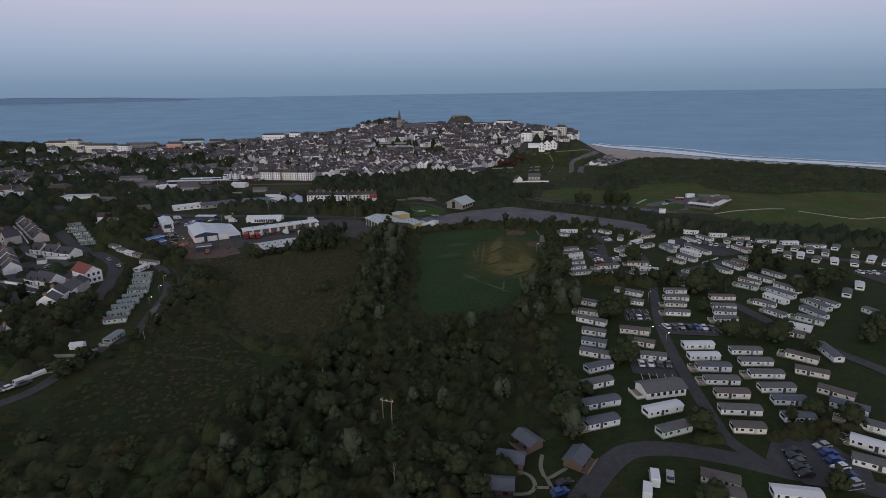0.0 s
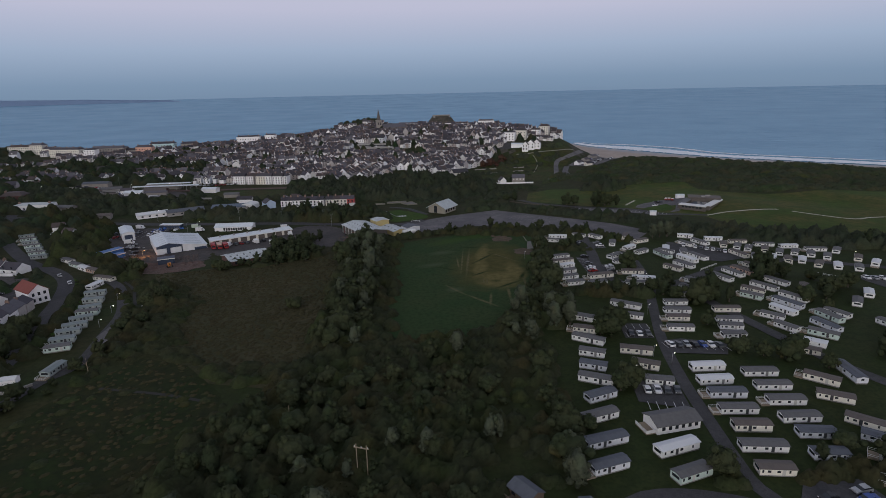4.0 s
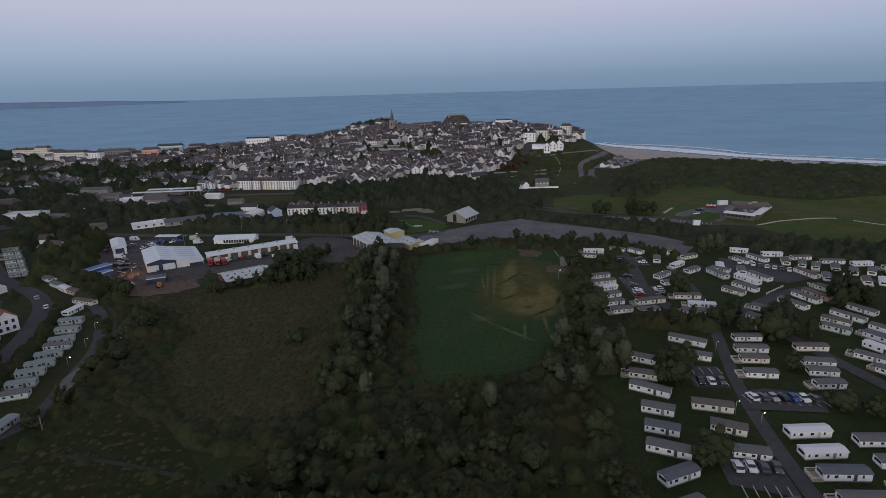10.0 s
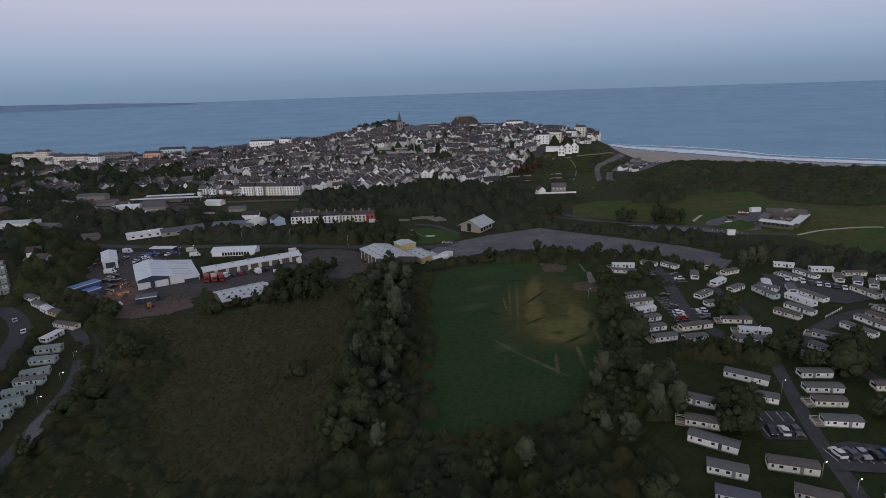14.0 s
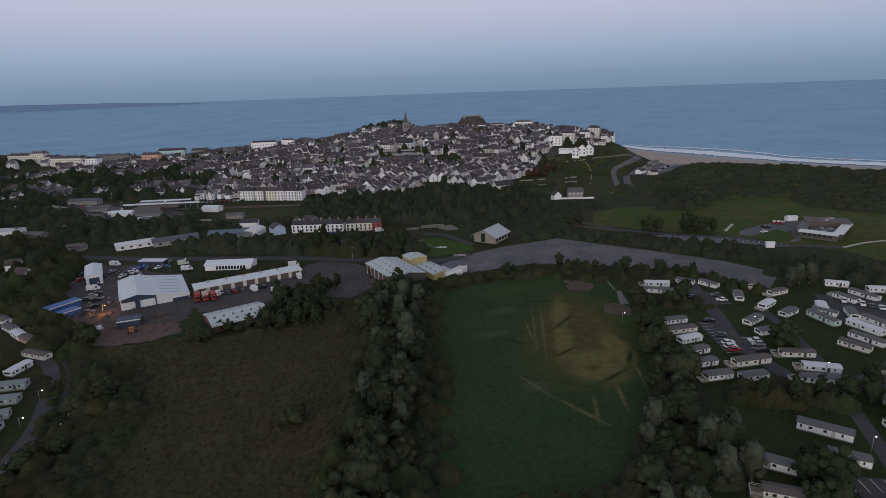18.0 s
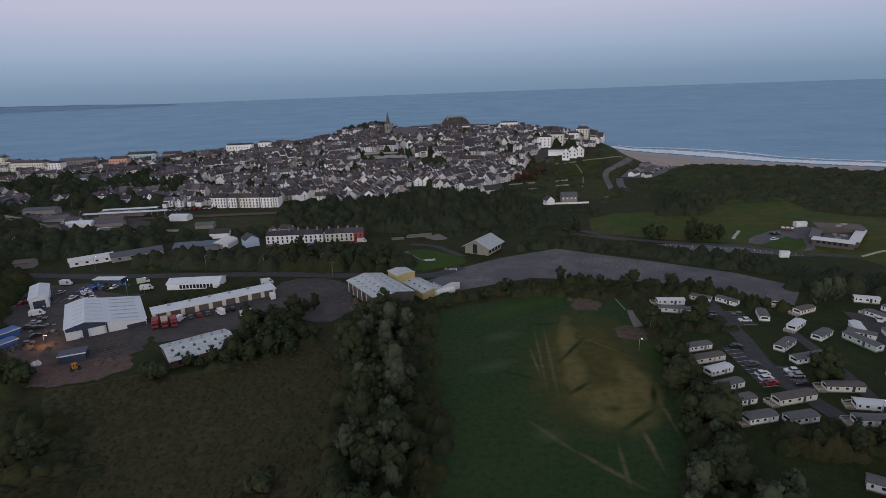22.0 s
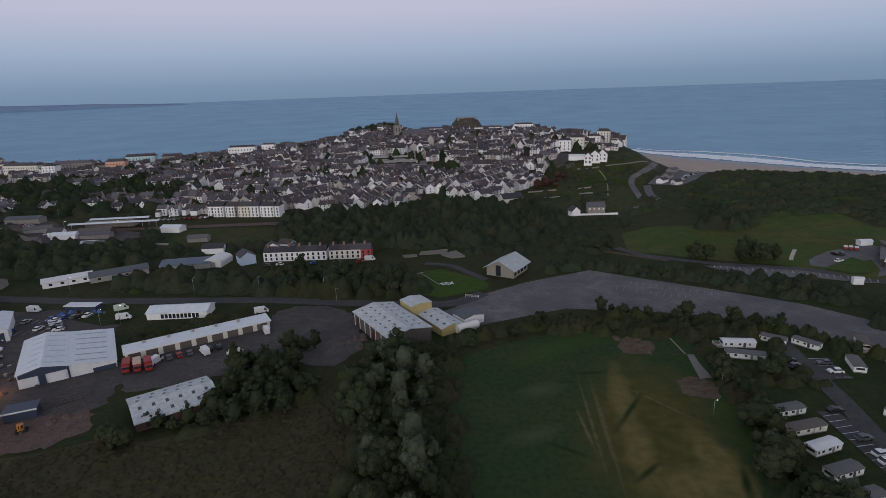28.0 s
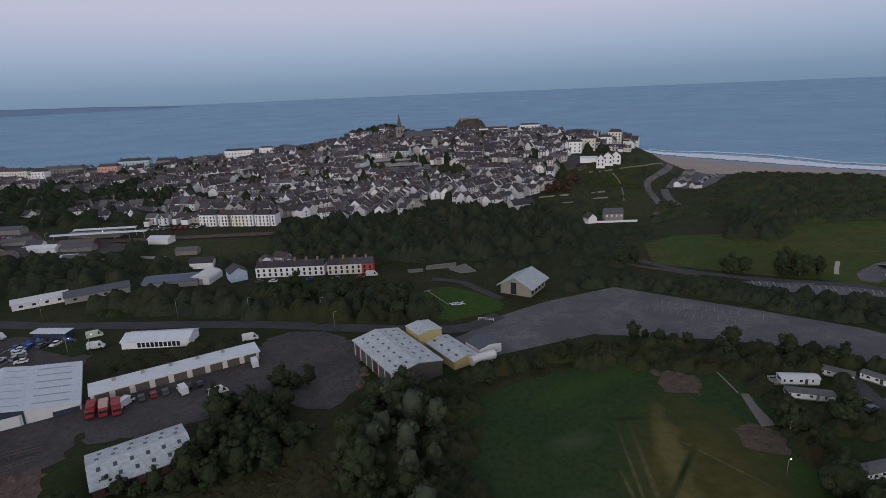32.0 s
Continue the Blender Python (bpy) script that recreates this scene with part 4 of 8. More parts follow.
def thicket(name, plots, label, category, mat, seed):
    """One mesh of uncountable crowns grown together: overlapping domes under a skin of leaf sprays.
    A plot: outline, spacing, radius, height, mesh width, sprays per crown, spray size, share kept."""
    rnd, rng = random.Random(seed), np.random.RandomState(seed)
    vs, fs, k = [], [], 0
    for poly, spacing, radius, height, cell, sprays, leaf, keep in plots:
        crowns = [(x, y, radius * q, height * q * rnd.uniform(0.75, 1.15)) for x, y, q in ((x, y, rnd.uniform(0.55, 1.4)) for x, y in scatter(poly, spacing, rnd)) if rnd.random() < keep and clear_of_things(x, y, radius * 0.55)]
        if not crowns:
            continue
        x0, y0 = min(c[0] for c in crowns) - 2 * radius, min(c[1] for c in crowns) - 2 * radius
        nx_, ny_ = int((max(c[0] for c in crowns) + 2 * radius - x0) / cell) + 2, int((max(c[1] for c in crowns) + 2 * radius - y0) / cell) + 2
        top = np.zeros((ny_, nx_))
        wob = 1 + 0.36 * rng.uniform(-1, 1, (ny_, nx_))
        for x, y, r, h in crowns:
            i0, i1 = max(int((x - r - x0) / cell), 0), min(int((x + r - x0) / cell) + 2, nx_)
            j0, j1 = max(int((y - r - y0) / cell), 0), min(int((y + r - y0) / cell) + 2, ny_)
            gx_, gy_ = np.meshgrid(x0 + np.arange(i0, i1) * cell, y0 + np.arange(j0, j1) * cell)
            dome = h * np.clip(1 - ((gx_ - x) ** 2 + (gy_ - y) ** 2) / (r * r), 0, 1) ** 0.72
            top[j0:j1, i0:i1] = np.maximum(top[j0:j1, i0:i1], dome * wob[j0:j1, i0:i1])
        gx_, gy_ = np.meshgrid(x0 + np.arange(nx_) * cell, y0 + np.arange(ny_) * cell)
        px, py = gx_ + cell * rng.uniform(-0.3, 0.3, gx_.shape), gy_ + cell * rng.uniform(-0.3, 0.3, gx_.shape)
        pz = ground_z(px, py) + np.where(top > 0.05, top, -0.3)
        on = (top[:-1, :-1] > 0.05) | (top[1:, :-1] > 0.05) | (top[:-1, 1:] > 0.05) | (top[1:, 1:] > 0.05)
        jj, ii = np.nonzero(on)
        a_ = jj * nx_ + ii
        tri = np.concatenate([np.stack([a_, a_ + 1, a_ + nx_ + 1], 1), np.stack([a_, a_ + nx_ + 1, a_ + nx_], 1)])
        keep_v = np.unique(tri)
        index = np.full(nx_ * ny_, -1)
        index[keep_v] = np.arange(len(keep_v))
        vs.append(np.stack([px.ravel(), py.ravel(), pz.ravel()], 1)[keep_v])
        fs.append(index[tri] + k)
        k += len(keep_v)
        c = np.array(crowns)[rng.randint(0, len(crowns), int(sprays * len(crowns)))]
        n = rng.normal(size=(len(c), 3))
        n[:, 2] = np.abs(n[:, 2]) + 0.12
        n /= np.linalg.norm(n, axis=1)[:, None]
        p = np.stack([c[:, 0] + n[:, 0] * c[:, 2], c[:, 1] + n[:, 1] * c[:, 2], n[:, 2] * c[:, 3]], 1) * [1, 1, 1]
        p[:, 2] = ground_z(p[:, 0], p[:, 1]) + p[:, 2] * rng.uniform(0.9, 1.15, len(c)) + 0.05
        o = n + rng.normal(size=n.shape) * 0.4
        o /= np.linalg.norm(o, axis=1)[:, None]
        u = np.cross(o, rng.normal(size=n.shape))
        u /= np.linalg.norm(u, axis=1)[:, None] + 1e-9
        w = np.cross(o, u)
        s = (leaf * rng.uniform(0.5, 1.3, len(c)))[:, None]
        quad = np.stack([p - u * s * 0.5 - o * s * 0.2, p + w * s * 0.42, p + u * s * 0.5 - o * s * 0.2, p - w * s * 0.42], 1)
        vs.append(quad.reshape(-1, 3))
        q = k + 4 * np.arange(len(c))
        fs.append(np.concatenate([np.stack([q, q + 1, q + 2], 1), np.stack([q, q + 2, q + 3], 1)]))
        k += 4 * len(c)
    return tagged(new(name, quick_mesh(name, np.concatenate(vs), np.concatenate(fs), mat)), label, category, kind="stuff")


# ---------------------------------------------------------------- holiday caravans
CARAVANS = {}
M_CVWHITE = plain("white_caravan_panel", (0.80, 0.80, 0.78), 0.5, grain=0.8)
M_CVCREAM = plain("cream_caravan_panel", (0.76, 0.73, 0.64), 0.55, grain=0.8)
M_CVGREEN = plain("pale_green_caravan_panel", (0.50, 0.60, 0.55), 0.55, grain=0.8)
M_CVBLUE = plain("blue_grey_caravan_panel", (0.64, 0.66, 0.70), 0.55, grain=0.8)
M_CVSALMON = plain("salmon_caravan_panel", (0.52, 0.36, 0.28), 0.55, grain=0.8)
M_CVTEAL = plain("pale_teal_caravan_panel", (0.34, 0.385, 0.37), 0.55, grain=0.8)
M_RTEAL = plain("pale_teal_roof_sheet", (0.185, 0.22, 0.22), 0.6, grain=0.8, amount=0.4)
M_RGREY = plain("grey_pressed_tiles", (0.118, 0.116, 0.117), 0.75, grain=1.0, amount=0.5)
M_RBROWN = plain("brown_pressed_tiles", (0.115, 0.098, 0.088), 0.8, grain=1.0, amount=0.5)
M_RBLUE = plain("slate_blue_pressed_tiles", (0.095, 0.104, 0.122), 0.75, grain=1.0, amount=0.5)
CV = {"teal": (M_CVTEAL, M_RTEAL, "pale teal static caravan with a sheet roof"), "white": (M_CVWHITE, M_RGREY, "white static caravan with a grey tiled roof"), "cream": (M_CVCREAM, M_RBROWN, "cream static caravan with a brown-grey tiled roof"),
      "pale": (M_CVWHITE, M_PALEROOF, "white static caravan with a pale sheet roof"), "green": (M_CVGREEN, M_RGREY, "pale green static caravan with a grey roof"),
      "blue": (M_CVBLUE, M_RBLUE, "pale blue-grey static caravan with a slate-blue roof"), "salmon": (M_CVSALMON, M_RBROWN, "salmon static caravan with a brown roof")}


def build_caravan(look_key, length, deck, width=3.4):
    wall, roof, label = CV[look_key]
    if deck:
        label += " and a timber deck"
    ob = thing("static_caravan", label, "caravan", group="holiday caravans")
    L, w = length / 2, width / 2
    part("body", Shape().profile_x([(-w, 0.5), (w, 0.5), (w, 2.4), (0, 2.8), (-w, 2.4)], -L, L), wall, ob)
    e, p = 0.16, 0.22
    part("roof", Shape().profile_x([(-w - e, 2.37), (0, 2.83), (w + e, 2.37), (w + e, 2.49), (0, 2.97), (-w - e, 2.49)], -L - p, L + p), roof, ob)
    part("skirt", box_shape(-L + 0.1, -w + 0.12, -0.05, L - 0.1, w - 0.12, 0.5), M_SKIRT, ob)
    rnd = random.Random(int(length * 10) + len(look_key) + deck)
    door = rnd.choice([0.3, 0.36, -0.22])
    door_ob = part("door", box_shape(door * L - 0.4, -w - 0.05, 0.55, door * L + 0.4, -w + 0.02, 2.32), M_DOOR, ob)
    win = box_shape(-0.42, -0.04, -0.36, 0.42, 0.04, 0.36).mesh("window", M_GLASS)
    tall = box_shape(-0.22, -0.04, -0.42, 0.22, 0.04, 0.42).mesh("window", M_GLASS)
    for k, f in enumerate((-0.84, -0.5, 0.02, 0.62)):
        part("window", win if k % 3 else tall, None, ob, m=pose(f * L, -w - 0.01, 1.68))
    bay = box_shape(-0.04, -1.1, -0.4, 0.04, 1.1, 0.4).mesh("window", M_GLASS)
    part("window", bay, None, ob, "wide end window", m=pose(-L - 0.01, 0, 1.75))
    part("window", win, None, ob, m=pose(L + 0.01, 0, 1.75, 0, 0, 90))
    if deck:
        deck_ob = part("deck", box_shape(-L - 2.4, -w, 0.0, -L - 0.03, w, 0.5), M_DECK, ob)
        rail = Shape()
        for z in (0.95, 1.4):
            rail.box(-L - 2.4, -w, z, -L, -w + 0.06, z + 0.08).box(-L - 2.4, w - 0.06, z, -L, w, z + 0.08).box(-L - 2.46, -w, z, -L - 2.4, w, z + 0.08)
        for k in range(7):
            y = -w + width * k / 6
            rail.box(-L - 2.46, y - 0.04, 0.5, -L - 2.40, y + 0.04, 1.45)
        part("railing", rail, M_RAIL, deck_ob)
    return ob


def caravan(x, y, turn, length, look_key, deck=False):
    L = min((8.6, 9.6, 10.6, 11.6, 12.2), key=lambda v: abs(v - length))
    key = (look_key, L, deck)
    y -= 0.6 if x > 0 and y < 262 else 0.0
    m = pose(x, y, gz(x, y), 0, 0, turn) @ Matrix.Diagonal((0.97, 1.0, 0.91, 1))
    dx, dy = math.cos(radians(turn)), math.sin(radians(turn))
    for s in (-0.33, 0, 0.33):
        OCCUPIED.append((x + dx * L * s, y + dy * L * s, 2.6))
    if key not in CARAVANS:
        CARAVANS[key] = build_caravan(look_key, L, deck)
        CARAVANS[key].matrix_basis = m
    else:
        copy_thing(CARAVANS[key], m)


def caravan_row(rows, looks, seed, deck_share=0.3):
    rnd = random.Random(seed)
    for i, (x, y, turn, length) in enumerate(rows):
        caravan(x, y, turn, length, looks[i % len(looks)], rnd.random() < deck_share)


# rows of caravans: place, turn and length
caravan_row([(42.1, 135.0, 17, 9.2), (44.4, 144.8, 15, 11.3), (46.2, 155.8, 19, 10.7), (49.7, 166.3, 21, 9.6), (51.3, 175.8, -26, 10.9), (53.0, 184.4, -24, 8.5), (55.3, 193.4, -24, 8.5), (57.1, 203.9, -34, 11.2), (58.2, 212.3, -21, 8.5), (61.8, 222.6, -32, 9.7), (81.3, 234.9, -35, 11.9), (79.8, 223.7, -26, 8.5)],
            ["blue", "blue", "white", "blue", "white", "blue", "white", "white", "cream", "white", "white", "white"], 43)
caravan_row([(70.4, 194.0, -18, 11.0), (69.7, 183.7, -27, 8.9), (69.9, 173.4, -15, 8.5), (60.7, 140.8, 17, 11.8), (60.0, 131.1, 19, 9.6)],
            ["cream", "cream", "white", "pale", "green"], 92)
caravan_row([(88.0, 180.8, 0, 10.4), (86.4, 172.7, 0, 10.4), (86.0, 164.9, -4, 10.9), (84.7, 156.6, -4, 10.8), (83.8, 148.5, -5, 10.0), (81.9, 140.0, -6, 11.2), (79.7, 131.4, -7, 8.5)],
            ["pale", "pale", "blue", "white", "cream", "white", "cream"], 2)
caravan_row([(102.3, 176.4, -4, 10.6), (101.4, 168.2, -4, 10.5), (100.2, 160.0, -4, 11.1), (98.7, 151.6, -2, 10.4), (98.3, 144.5, -7, 9.4), (95.6, 135.8, -5, 9.0)],
            ["white", "white", "white", "white", "blue", "blue"], 71)
caravan_row([(118.2, 170.8, -42, 10.0), (115.1, 160.8, -30, 9.3), (114.2, 148.1, -43, 9.6), (112.8, 140.6, -39, 9.5), (110.9, 131.9, -38, 9.9), (105.9, 123.0, -39, 8.7), (101.3, 115.9, -32, 8.5), (129.2, 174.1, -95, 11.9), (62.8, 111.2, -24, 8.6), (61.0, 106.1, -13, 8.9), (77.0, 105.8, -11, 10.7)],
            ["cream", "cream", "cream", "blue", "white", "pale", "white", "blue", "cream", "salmon", "pale"], 14)
caravan_row([(102.1, 235.8, -3, 9.3), (99.0, 227.3, -6, 10.2), (96.1, 220.2, -7, 8.8), (93.1, 210.9, -9, 9.4), (108.9, 245.7, -36, 8.5), (115.3, 251.2, -62, 9.5), (122.1, 260.6, -42, 8.5), (118.6, 227.1, -6, 10.6), (114.2, 216.6, -10, 9.5), (111.7, 210.7, -11, 8.5), (108.8, 203.4, -2, 8.5)],
            ["white", "white", "cream", "white", "white"], 40)
caravan_row([(132.3, 218.8, -47, 9.0), (140.0, 224.2, -66, 11.1), (146.0, 230.8, -65, 12.2), (152.8, 237.4, -62, 12.0), (131.4, 208.4, -63, 8.5), (140.2, 201.5, -44, 9.7), (146.2, 208.7, -75, 11.6), (152.8, 216.2, -77, 11.0), (158.0, 219.1, -67, 9.9), (131.0, 196.1, -42, 11.4), (126.2, 189.8, -36, 8.8)],
            ["white", "pale", "blue", "white", "white", "green", "blue", "green", "white", "pale", "cream"], 8)
caravan_row([(136.3, 264.5, -68, 12.2), (145.2, 270.3, -73, 12.2), (150.9, 272.0, -68, 12.2), (159.4, 277.8, -69, 10.8), (140.9, 247.0, -50, 9.7), (148.3, 251.2, -61, 12.2), (157.2, 256.9, -65, 11.6), (136.5, 240.2, -48, 8.5), (169.7, 206.1, -74, 12.2)],
            ["white", "white", "salmon", "cream", "cream", "white", "white", "green", "white"], 38)
caravan_row([(120.7, 280.1, -56, 9.9), (128.1, 284.6, -63, 11.8), (133.8, 293.6, -69, 11.9), (141.3, 297.6, -72, 11.9), (125.0, 302.9, -77, 12.0), (129.2, 308.6, -46, 8.5), (146.3, 321.9, -70, 9.9), (155.4, 324.7, -70, 11.5), (152.9, 338.0, -24, 8.5)],
            ["cream", "white", "pale", "white", "green", "white", "white", "white", "pale"], 5)
caravan_row([(165.3, 329.7, -11, 10.1), (175.9, 323.1, -3, 9.7), (186.5, 315.5, -10, 10.2), (197.1, 310.6, -3, 9.6), (207.3, 303.4, -9, 10.9), (164.0, 299.5, -78, 12.2)],
            ["pale", "cream", "white", "pale", "white", "cream"], 63)
caravan_row([(71.7, 305.1, 11, 8.6), (70.3, 296.7, 12, 11.9), (70.3, 289.0, 18, 8.6), (68.9, 280.2, 16, 8.6), (67.6, 271.8, 12, 8.6), (68.2, 263.4, 9, 8.6), (82.4, 271.7, 11, 12.2), (79.3, 345.1, -8, 10.8), (77.3, 337.0, -19, 12.2), (92.5, 347.6, -41, 8.6), (101.3, 343.3, -56, 8.6), (124, 331, 22, 8.6), (112.6, 318, 38, 8.6), (116, 309.4, 32, 8.6), (99.6, 303.4, 36, 9.6), (101.3, 294, 12, 12.2), (99.3, 276.1, -8, 11.1), (100.7, 266.1, -17, 10.4), (95.8, 259.7, -9, 11.2), (78.2, 262.3, 8, 8.6)],
            ["white", "cream", "pale", "white", "white"], 13)
caravan_row([(-149.7, 269.7, 12, 8.6), (-145.8, 261.0, 10, 8.6), (-142.3, 251.9, 23, 8.6), (-140.0, 245.8, 9, 8.6), (-139.0, 239.4, 25, 8.6), (-137.0, 231.8, 24, 8.6), (-136.3, 226.2, 18, 8.6), (-134.0, 218.7, 18, 8.6), (-131.6, 211.8, 18, 8.6), (-122.9, 195.1, 85, 8.6)],
            ["teal", "teal", "teal", "green", "teal"], 95)
caravan_row([(-252.0, 380.0, 20, 8.6), (-246.0, 372.5, 20, 8.6), (-240.0, 365.0, 20, 8.6), (-234.0, 357.5, 20, 8.6), (-228.0, 350.0, 20, 8.6), (-222.0, 342.5, 20, 8.6), (-216.0, 335.0, 20, 8.6)],
            ["teal", "green"], 41)
for i, (x, y, turn) in enumerate([(172.5, 306.4, 60), (179.6, 303.2, 59), (167.5, 291.1, 59), (174.6, 288.2, 58), (183.8, 297, 57), (180.4, 284.4, 57), (191.6, 296.2, 56), (186.5, 282.8, 56), (197.4, 292.2, 55),
                                  (190.1, 275.4, 54), (202.6, 287.3, 54), (196.9, 271.8, 53), (214.5, 297.1, 53), (215.3, 282.8, 52), (204.5, 268.1, 52), (217.8, 274.4, 51), (220.2, 267.5, 49), (163.1, 314.7, 62),
                                  (168.6, 310.4, 61), (129.1, 310.4, 67), (135.8, 303.5, 66), (161.7, 245.1, 56), (171.8, 226.7, 52), (183.4, 235.5, 51), (104.5, 325, 74), (117, 339, 66)]):
    caravan(x + 2, y + 3, turn + (i % 3) * 4 - 4, 8.6, ("white", "cream", "white", "pale")[i % 4], i % 5 == 0)


# ---------------------------------------------------------------- vehicles
CARS = {}
M_PAINT = {"white": M_VAN, "black": plain("black_car_paint", (0.02, 0.02, 0.022), 0.25), "silver": plain("silver_car_paint", (0.36, 0.37, 0.38), 0.3, 0.3),
           "blue": plain("blue_car_paint", (0.03, 0.07, 0.26), 0.3), "red": plain("red_car_paint", (0.28, 0.02, 0.02), 0.3), "grey": plain("dark_grey_car_paint", (0.08, 0.085, 0.09), 0.3),
           "pale green": plain("pale_green_paint", (0.50, 0.56, 0.45), 0.4)}


def build_car(colour, kind, far=False):
    ob = thing("car" if kind == "car" else kind.replace(" ", "_"), f"{colour} {kind} parked on the ground", kind.split()[-1], group="parked vehicles")
    paint = M_PAINT[colour]
    if kind == "car":
        L, w, h, wheel, axle = 2.1, 0.88, 1.45, 0.32, 1.3
        body = [(-L, 0.3), (L, 0.3), (L + 0.02, 0.62), (L - 0.1, 0.85), (0.95, 0.95), (-1.9, 0.98), (-L - 0.02, 0.8)]
        cabin = [(1.0, 0.93), (0.35, h - 0.06), (-1.3, h - 0.04), (-1.95, 0.95)]
        roof = [(0.36, h - 0.06), (0.2, h), (-1.15, h + 0.01), (-1.32, h - 0.04)]
    else:
        L, w, h, wheel, axle = 2.8, 1.0, 2.5, 0.36, 1.75
        body = [(-L, 0.35), (L, 0.35), (L + 0.02, 0.95), (L - 0.55, 1.25), (1.45, 2.4), (1.1, h), (-L + 0.1, h), (-L, 2.3)]
        cabin = [(2.15, 1.3), (1.52, 2.3), (1.3, 2.3), (1.0, 1.3)]
        roof = None
    part("body", Shape().profile(body, -w, w), paint, ob)
    part("glasshouse", Shape().profile(cabin, -w + (0.1 if kind == "car" else -0.02), w - (0.1 if kind == "car" else -0.02)), M_GLASS, ob, "dark tinted glass")
    if roof:
        part("roof", Shape().profile(roof, -w + 0.09, w - 0.09), paint, ob)
    if far:
        return ob
    tyre = Shape()
    tyre.disc_x(-0.1, 0.1, 0, 0, wheel)
    tyre = tyre.mesh("wheel", M_TYRE)
    for sx in (-axle, axle):
        for sy in (-w + 0.08, w - 0.08):
            part("wheel", tyre, None, ob, m=pose(sx, sy, wheel, 0, 0, 90))
    for sy in (-0.62, 0.62):
        part("headlight", box_shape(L - 0.08, sy - 0.16, 0.64, L + 0.04, sy + 0.16, 0.78), M_RAIL, ob)
    return ob


def vehicle(x, y, turn, colour="silver", kind="car"):
    m = pose(x, y, gz(x, y) + 0.22, 0, 0, turn)
    key = (colour, kind, y > 400)
    if key not in CARS:
        CARS[key] = build_car(*key)
        CARS[key].matrix_basis = m
    else:
        copy_thing(CARS[key], m)


def parked(x0, y0, x1, y1, n, turn, seed, colours=("white", "black", "silver", "grey", "blue", "silver", "white", "red"), miss=0.2):
    rnd = random.Random(seed)
    for i in range(n):
        if rnd.random() > miss:
            t = i / max(n - 1, 1)
            vehicle(x0 + (x1 - x0) * t, y0 + (y1 - y0) * t, turn + rnd.uniform(-3, 3) + (180 if rnd.random() < 0.4 else 0), rnd.choice(colours))


parked(84, 198, 100, 196, 7, 95, 1, ("blue", "black", "white", "grey", "white", "black", "silver"), 0.0)
parked(85.5, 121, 83.5, 112.5, 5, 8, 2, ("black", "grey", "black", "silver"), 0.0)
parked(94.4, 123, 92.4, 109, 6, 10, 3, ("black", "white", "silver", "blue", "silver"), 0.0)
parked(73.8, 207.6, 79.8, 207.2, 3, 85, 4, ("black", "white", "grey"), 0.0)
parked(64.5, 168.5, 73, 167.5, 4, 80, 5, miss=0.2)
for x, y, turn, c in ((82.2, 286.1, 8, "white"), (81.6, 283.3, 8, "white"), (81.6, 280.6, 10, "red"), (82.6, 292.3, 8, "grey"), (84, 304.6, 8, "black"), (91.6, 287, 172, "white"), (91.2, 284.2, 172, "silver"),
                      (90.1, 279.4, 172, "black"), (98.3, 325, 175, "white"), (98.6, 330.5, 175, "grey"), (88.7, 329.4, 20, "grey"), (89.2, 332.6, 20, "black")):
    vehicle(x, y, turn, c)
parked(144, 320, 160, 306, 8, 60, 8, miss=0.2)
parked(200, 258, 222, 254, 8, 95, 9, miss=0.3)
parked(-200, 388, -165, 395, 9, 80, 10, miss=0.25)
parked(-196, 378, -172, 384, 6, 80, 11, miss=0.3)
parked(-112.4, 352.5, -97.9, 359.6, 6, 120, 12, ("black", "grey", "black", "red", "grey"), 0.2)
parked(-240, 388, -214, 352, 8, 20, 17, ("silver", "black", "white", "grey"), 0.1)
parked(-168, 381, -176, 391, 5, 20, 18, ("white", "black", "silver"), 0.1)
parked(-296, 556, -262, 528, 10, 40, 22, miss=0.3)
parked(-330, 574, -300, 562, 8, 60, 23, miss=0.3)
parked(196, 690, 222, 738, 18, 130, 14, miss=0.15)
parked(180, 640, 228, 700, 22, 40, 20, ("white", "silver", "black", "white", "grey"), 0.15)
parked(172, 655, 205, 706, 16, 50, 21, miss=0.2)
parked(190, 655, 218, 690, 8, 40, 19, ("white", "silver", "black", "white"), 0.1)
parked(-225, 582, -185, 586, 12, 85, 15, miss=0.2)
parked(-60, 458, -108, 458, 9, 5, 16, miss=0.3)
for x, y, turn in ((-84.5, 371.5, 115), (-115.6, 349.5, 75), (-92.2, 391.9, 20), (-101.4, 355.5, 130), (-89.7, 353, 40), (-192, 403, -10), (-180, 363, 20), (48, 111.5, 75), (44.8, 107, 70), (-147.5, 390.5, 15), (-55, 461, 0)):
    vehicle(x, y, turn, "white", "delivery van")
vehicle(-154, 401, 30, "pale green", "delivery van")
for x, y, turn, c in ((25.4, 107.6, 25, "blue"), (27, 110.6, 25, "black"), (52, 112.3, 70, "silver"), (-184, 300, 130, "silver"), (-172, 288, 125, "white")):
    vehicle(x, y, turn, c)


# ---------------------------------------------------------------- works and sheds
def windows_on(ob, n, x0, x1, z, y, w, h, mat=M_GLASS):
    me = box_shape(-w / 2, -0.06, -h / 2, w / 2, 0.06, h / 2).mesh("window", mat)
    for i in range(n):
        part("window", me, None, ob, m=pose(x0 + (x1 - x0) * (i + 0.5) / n, y, z))


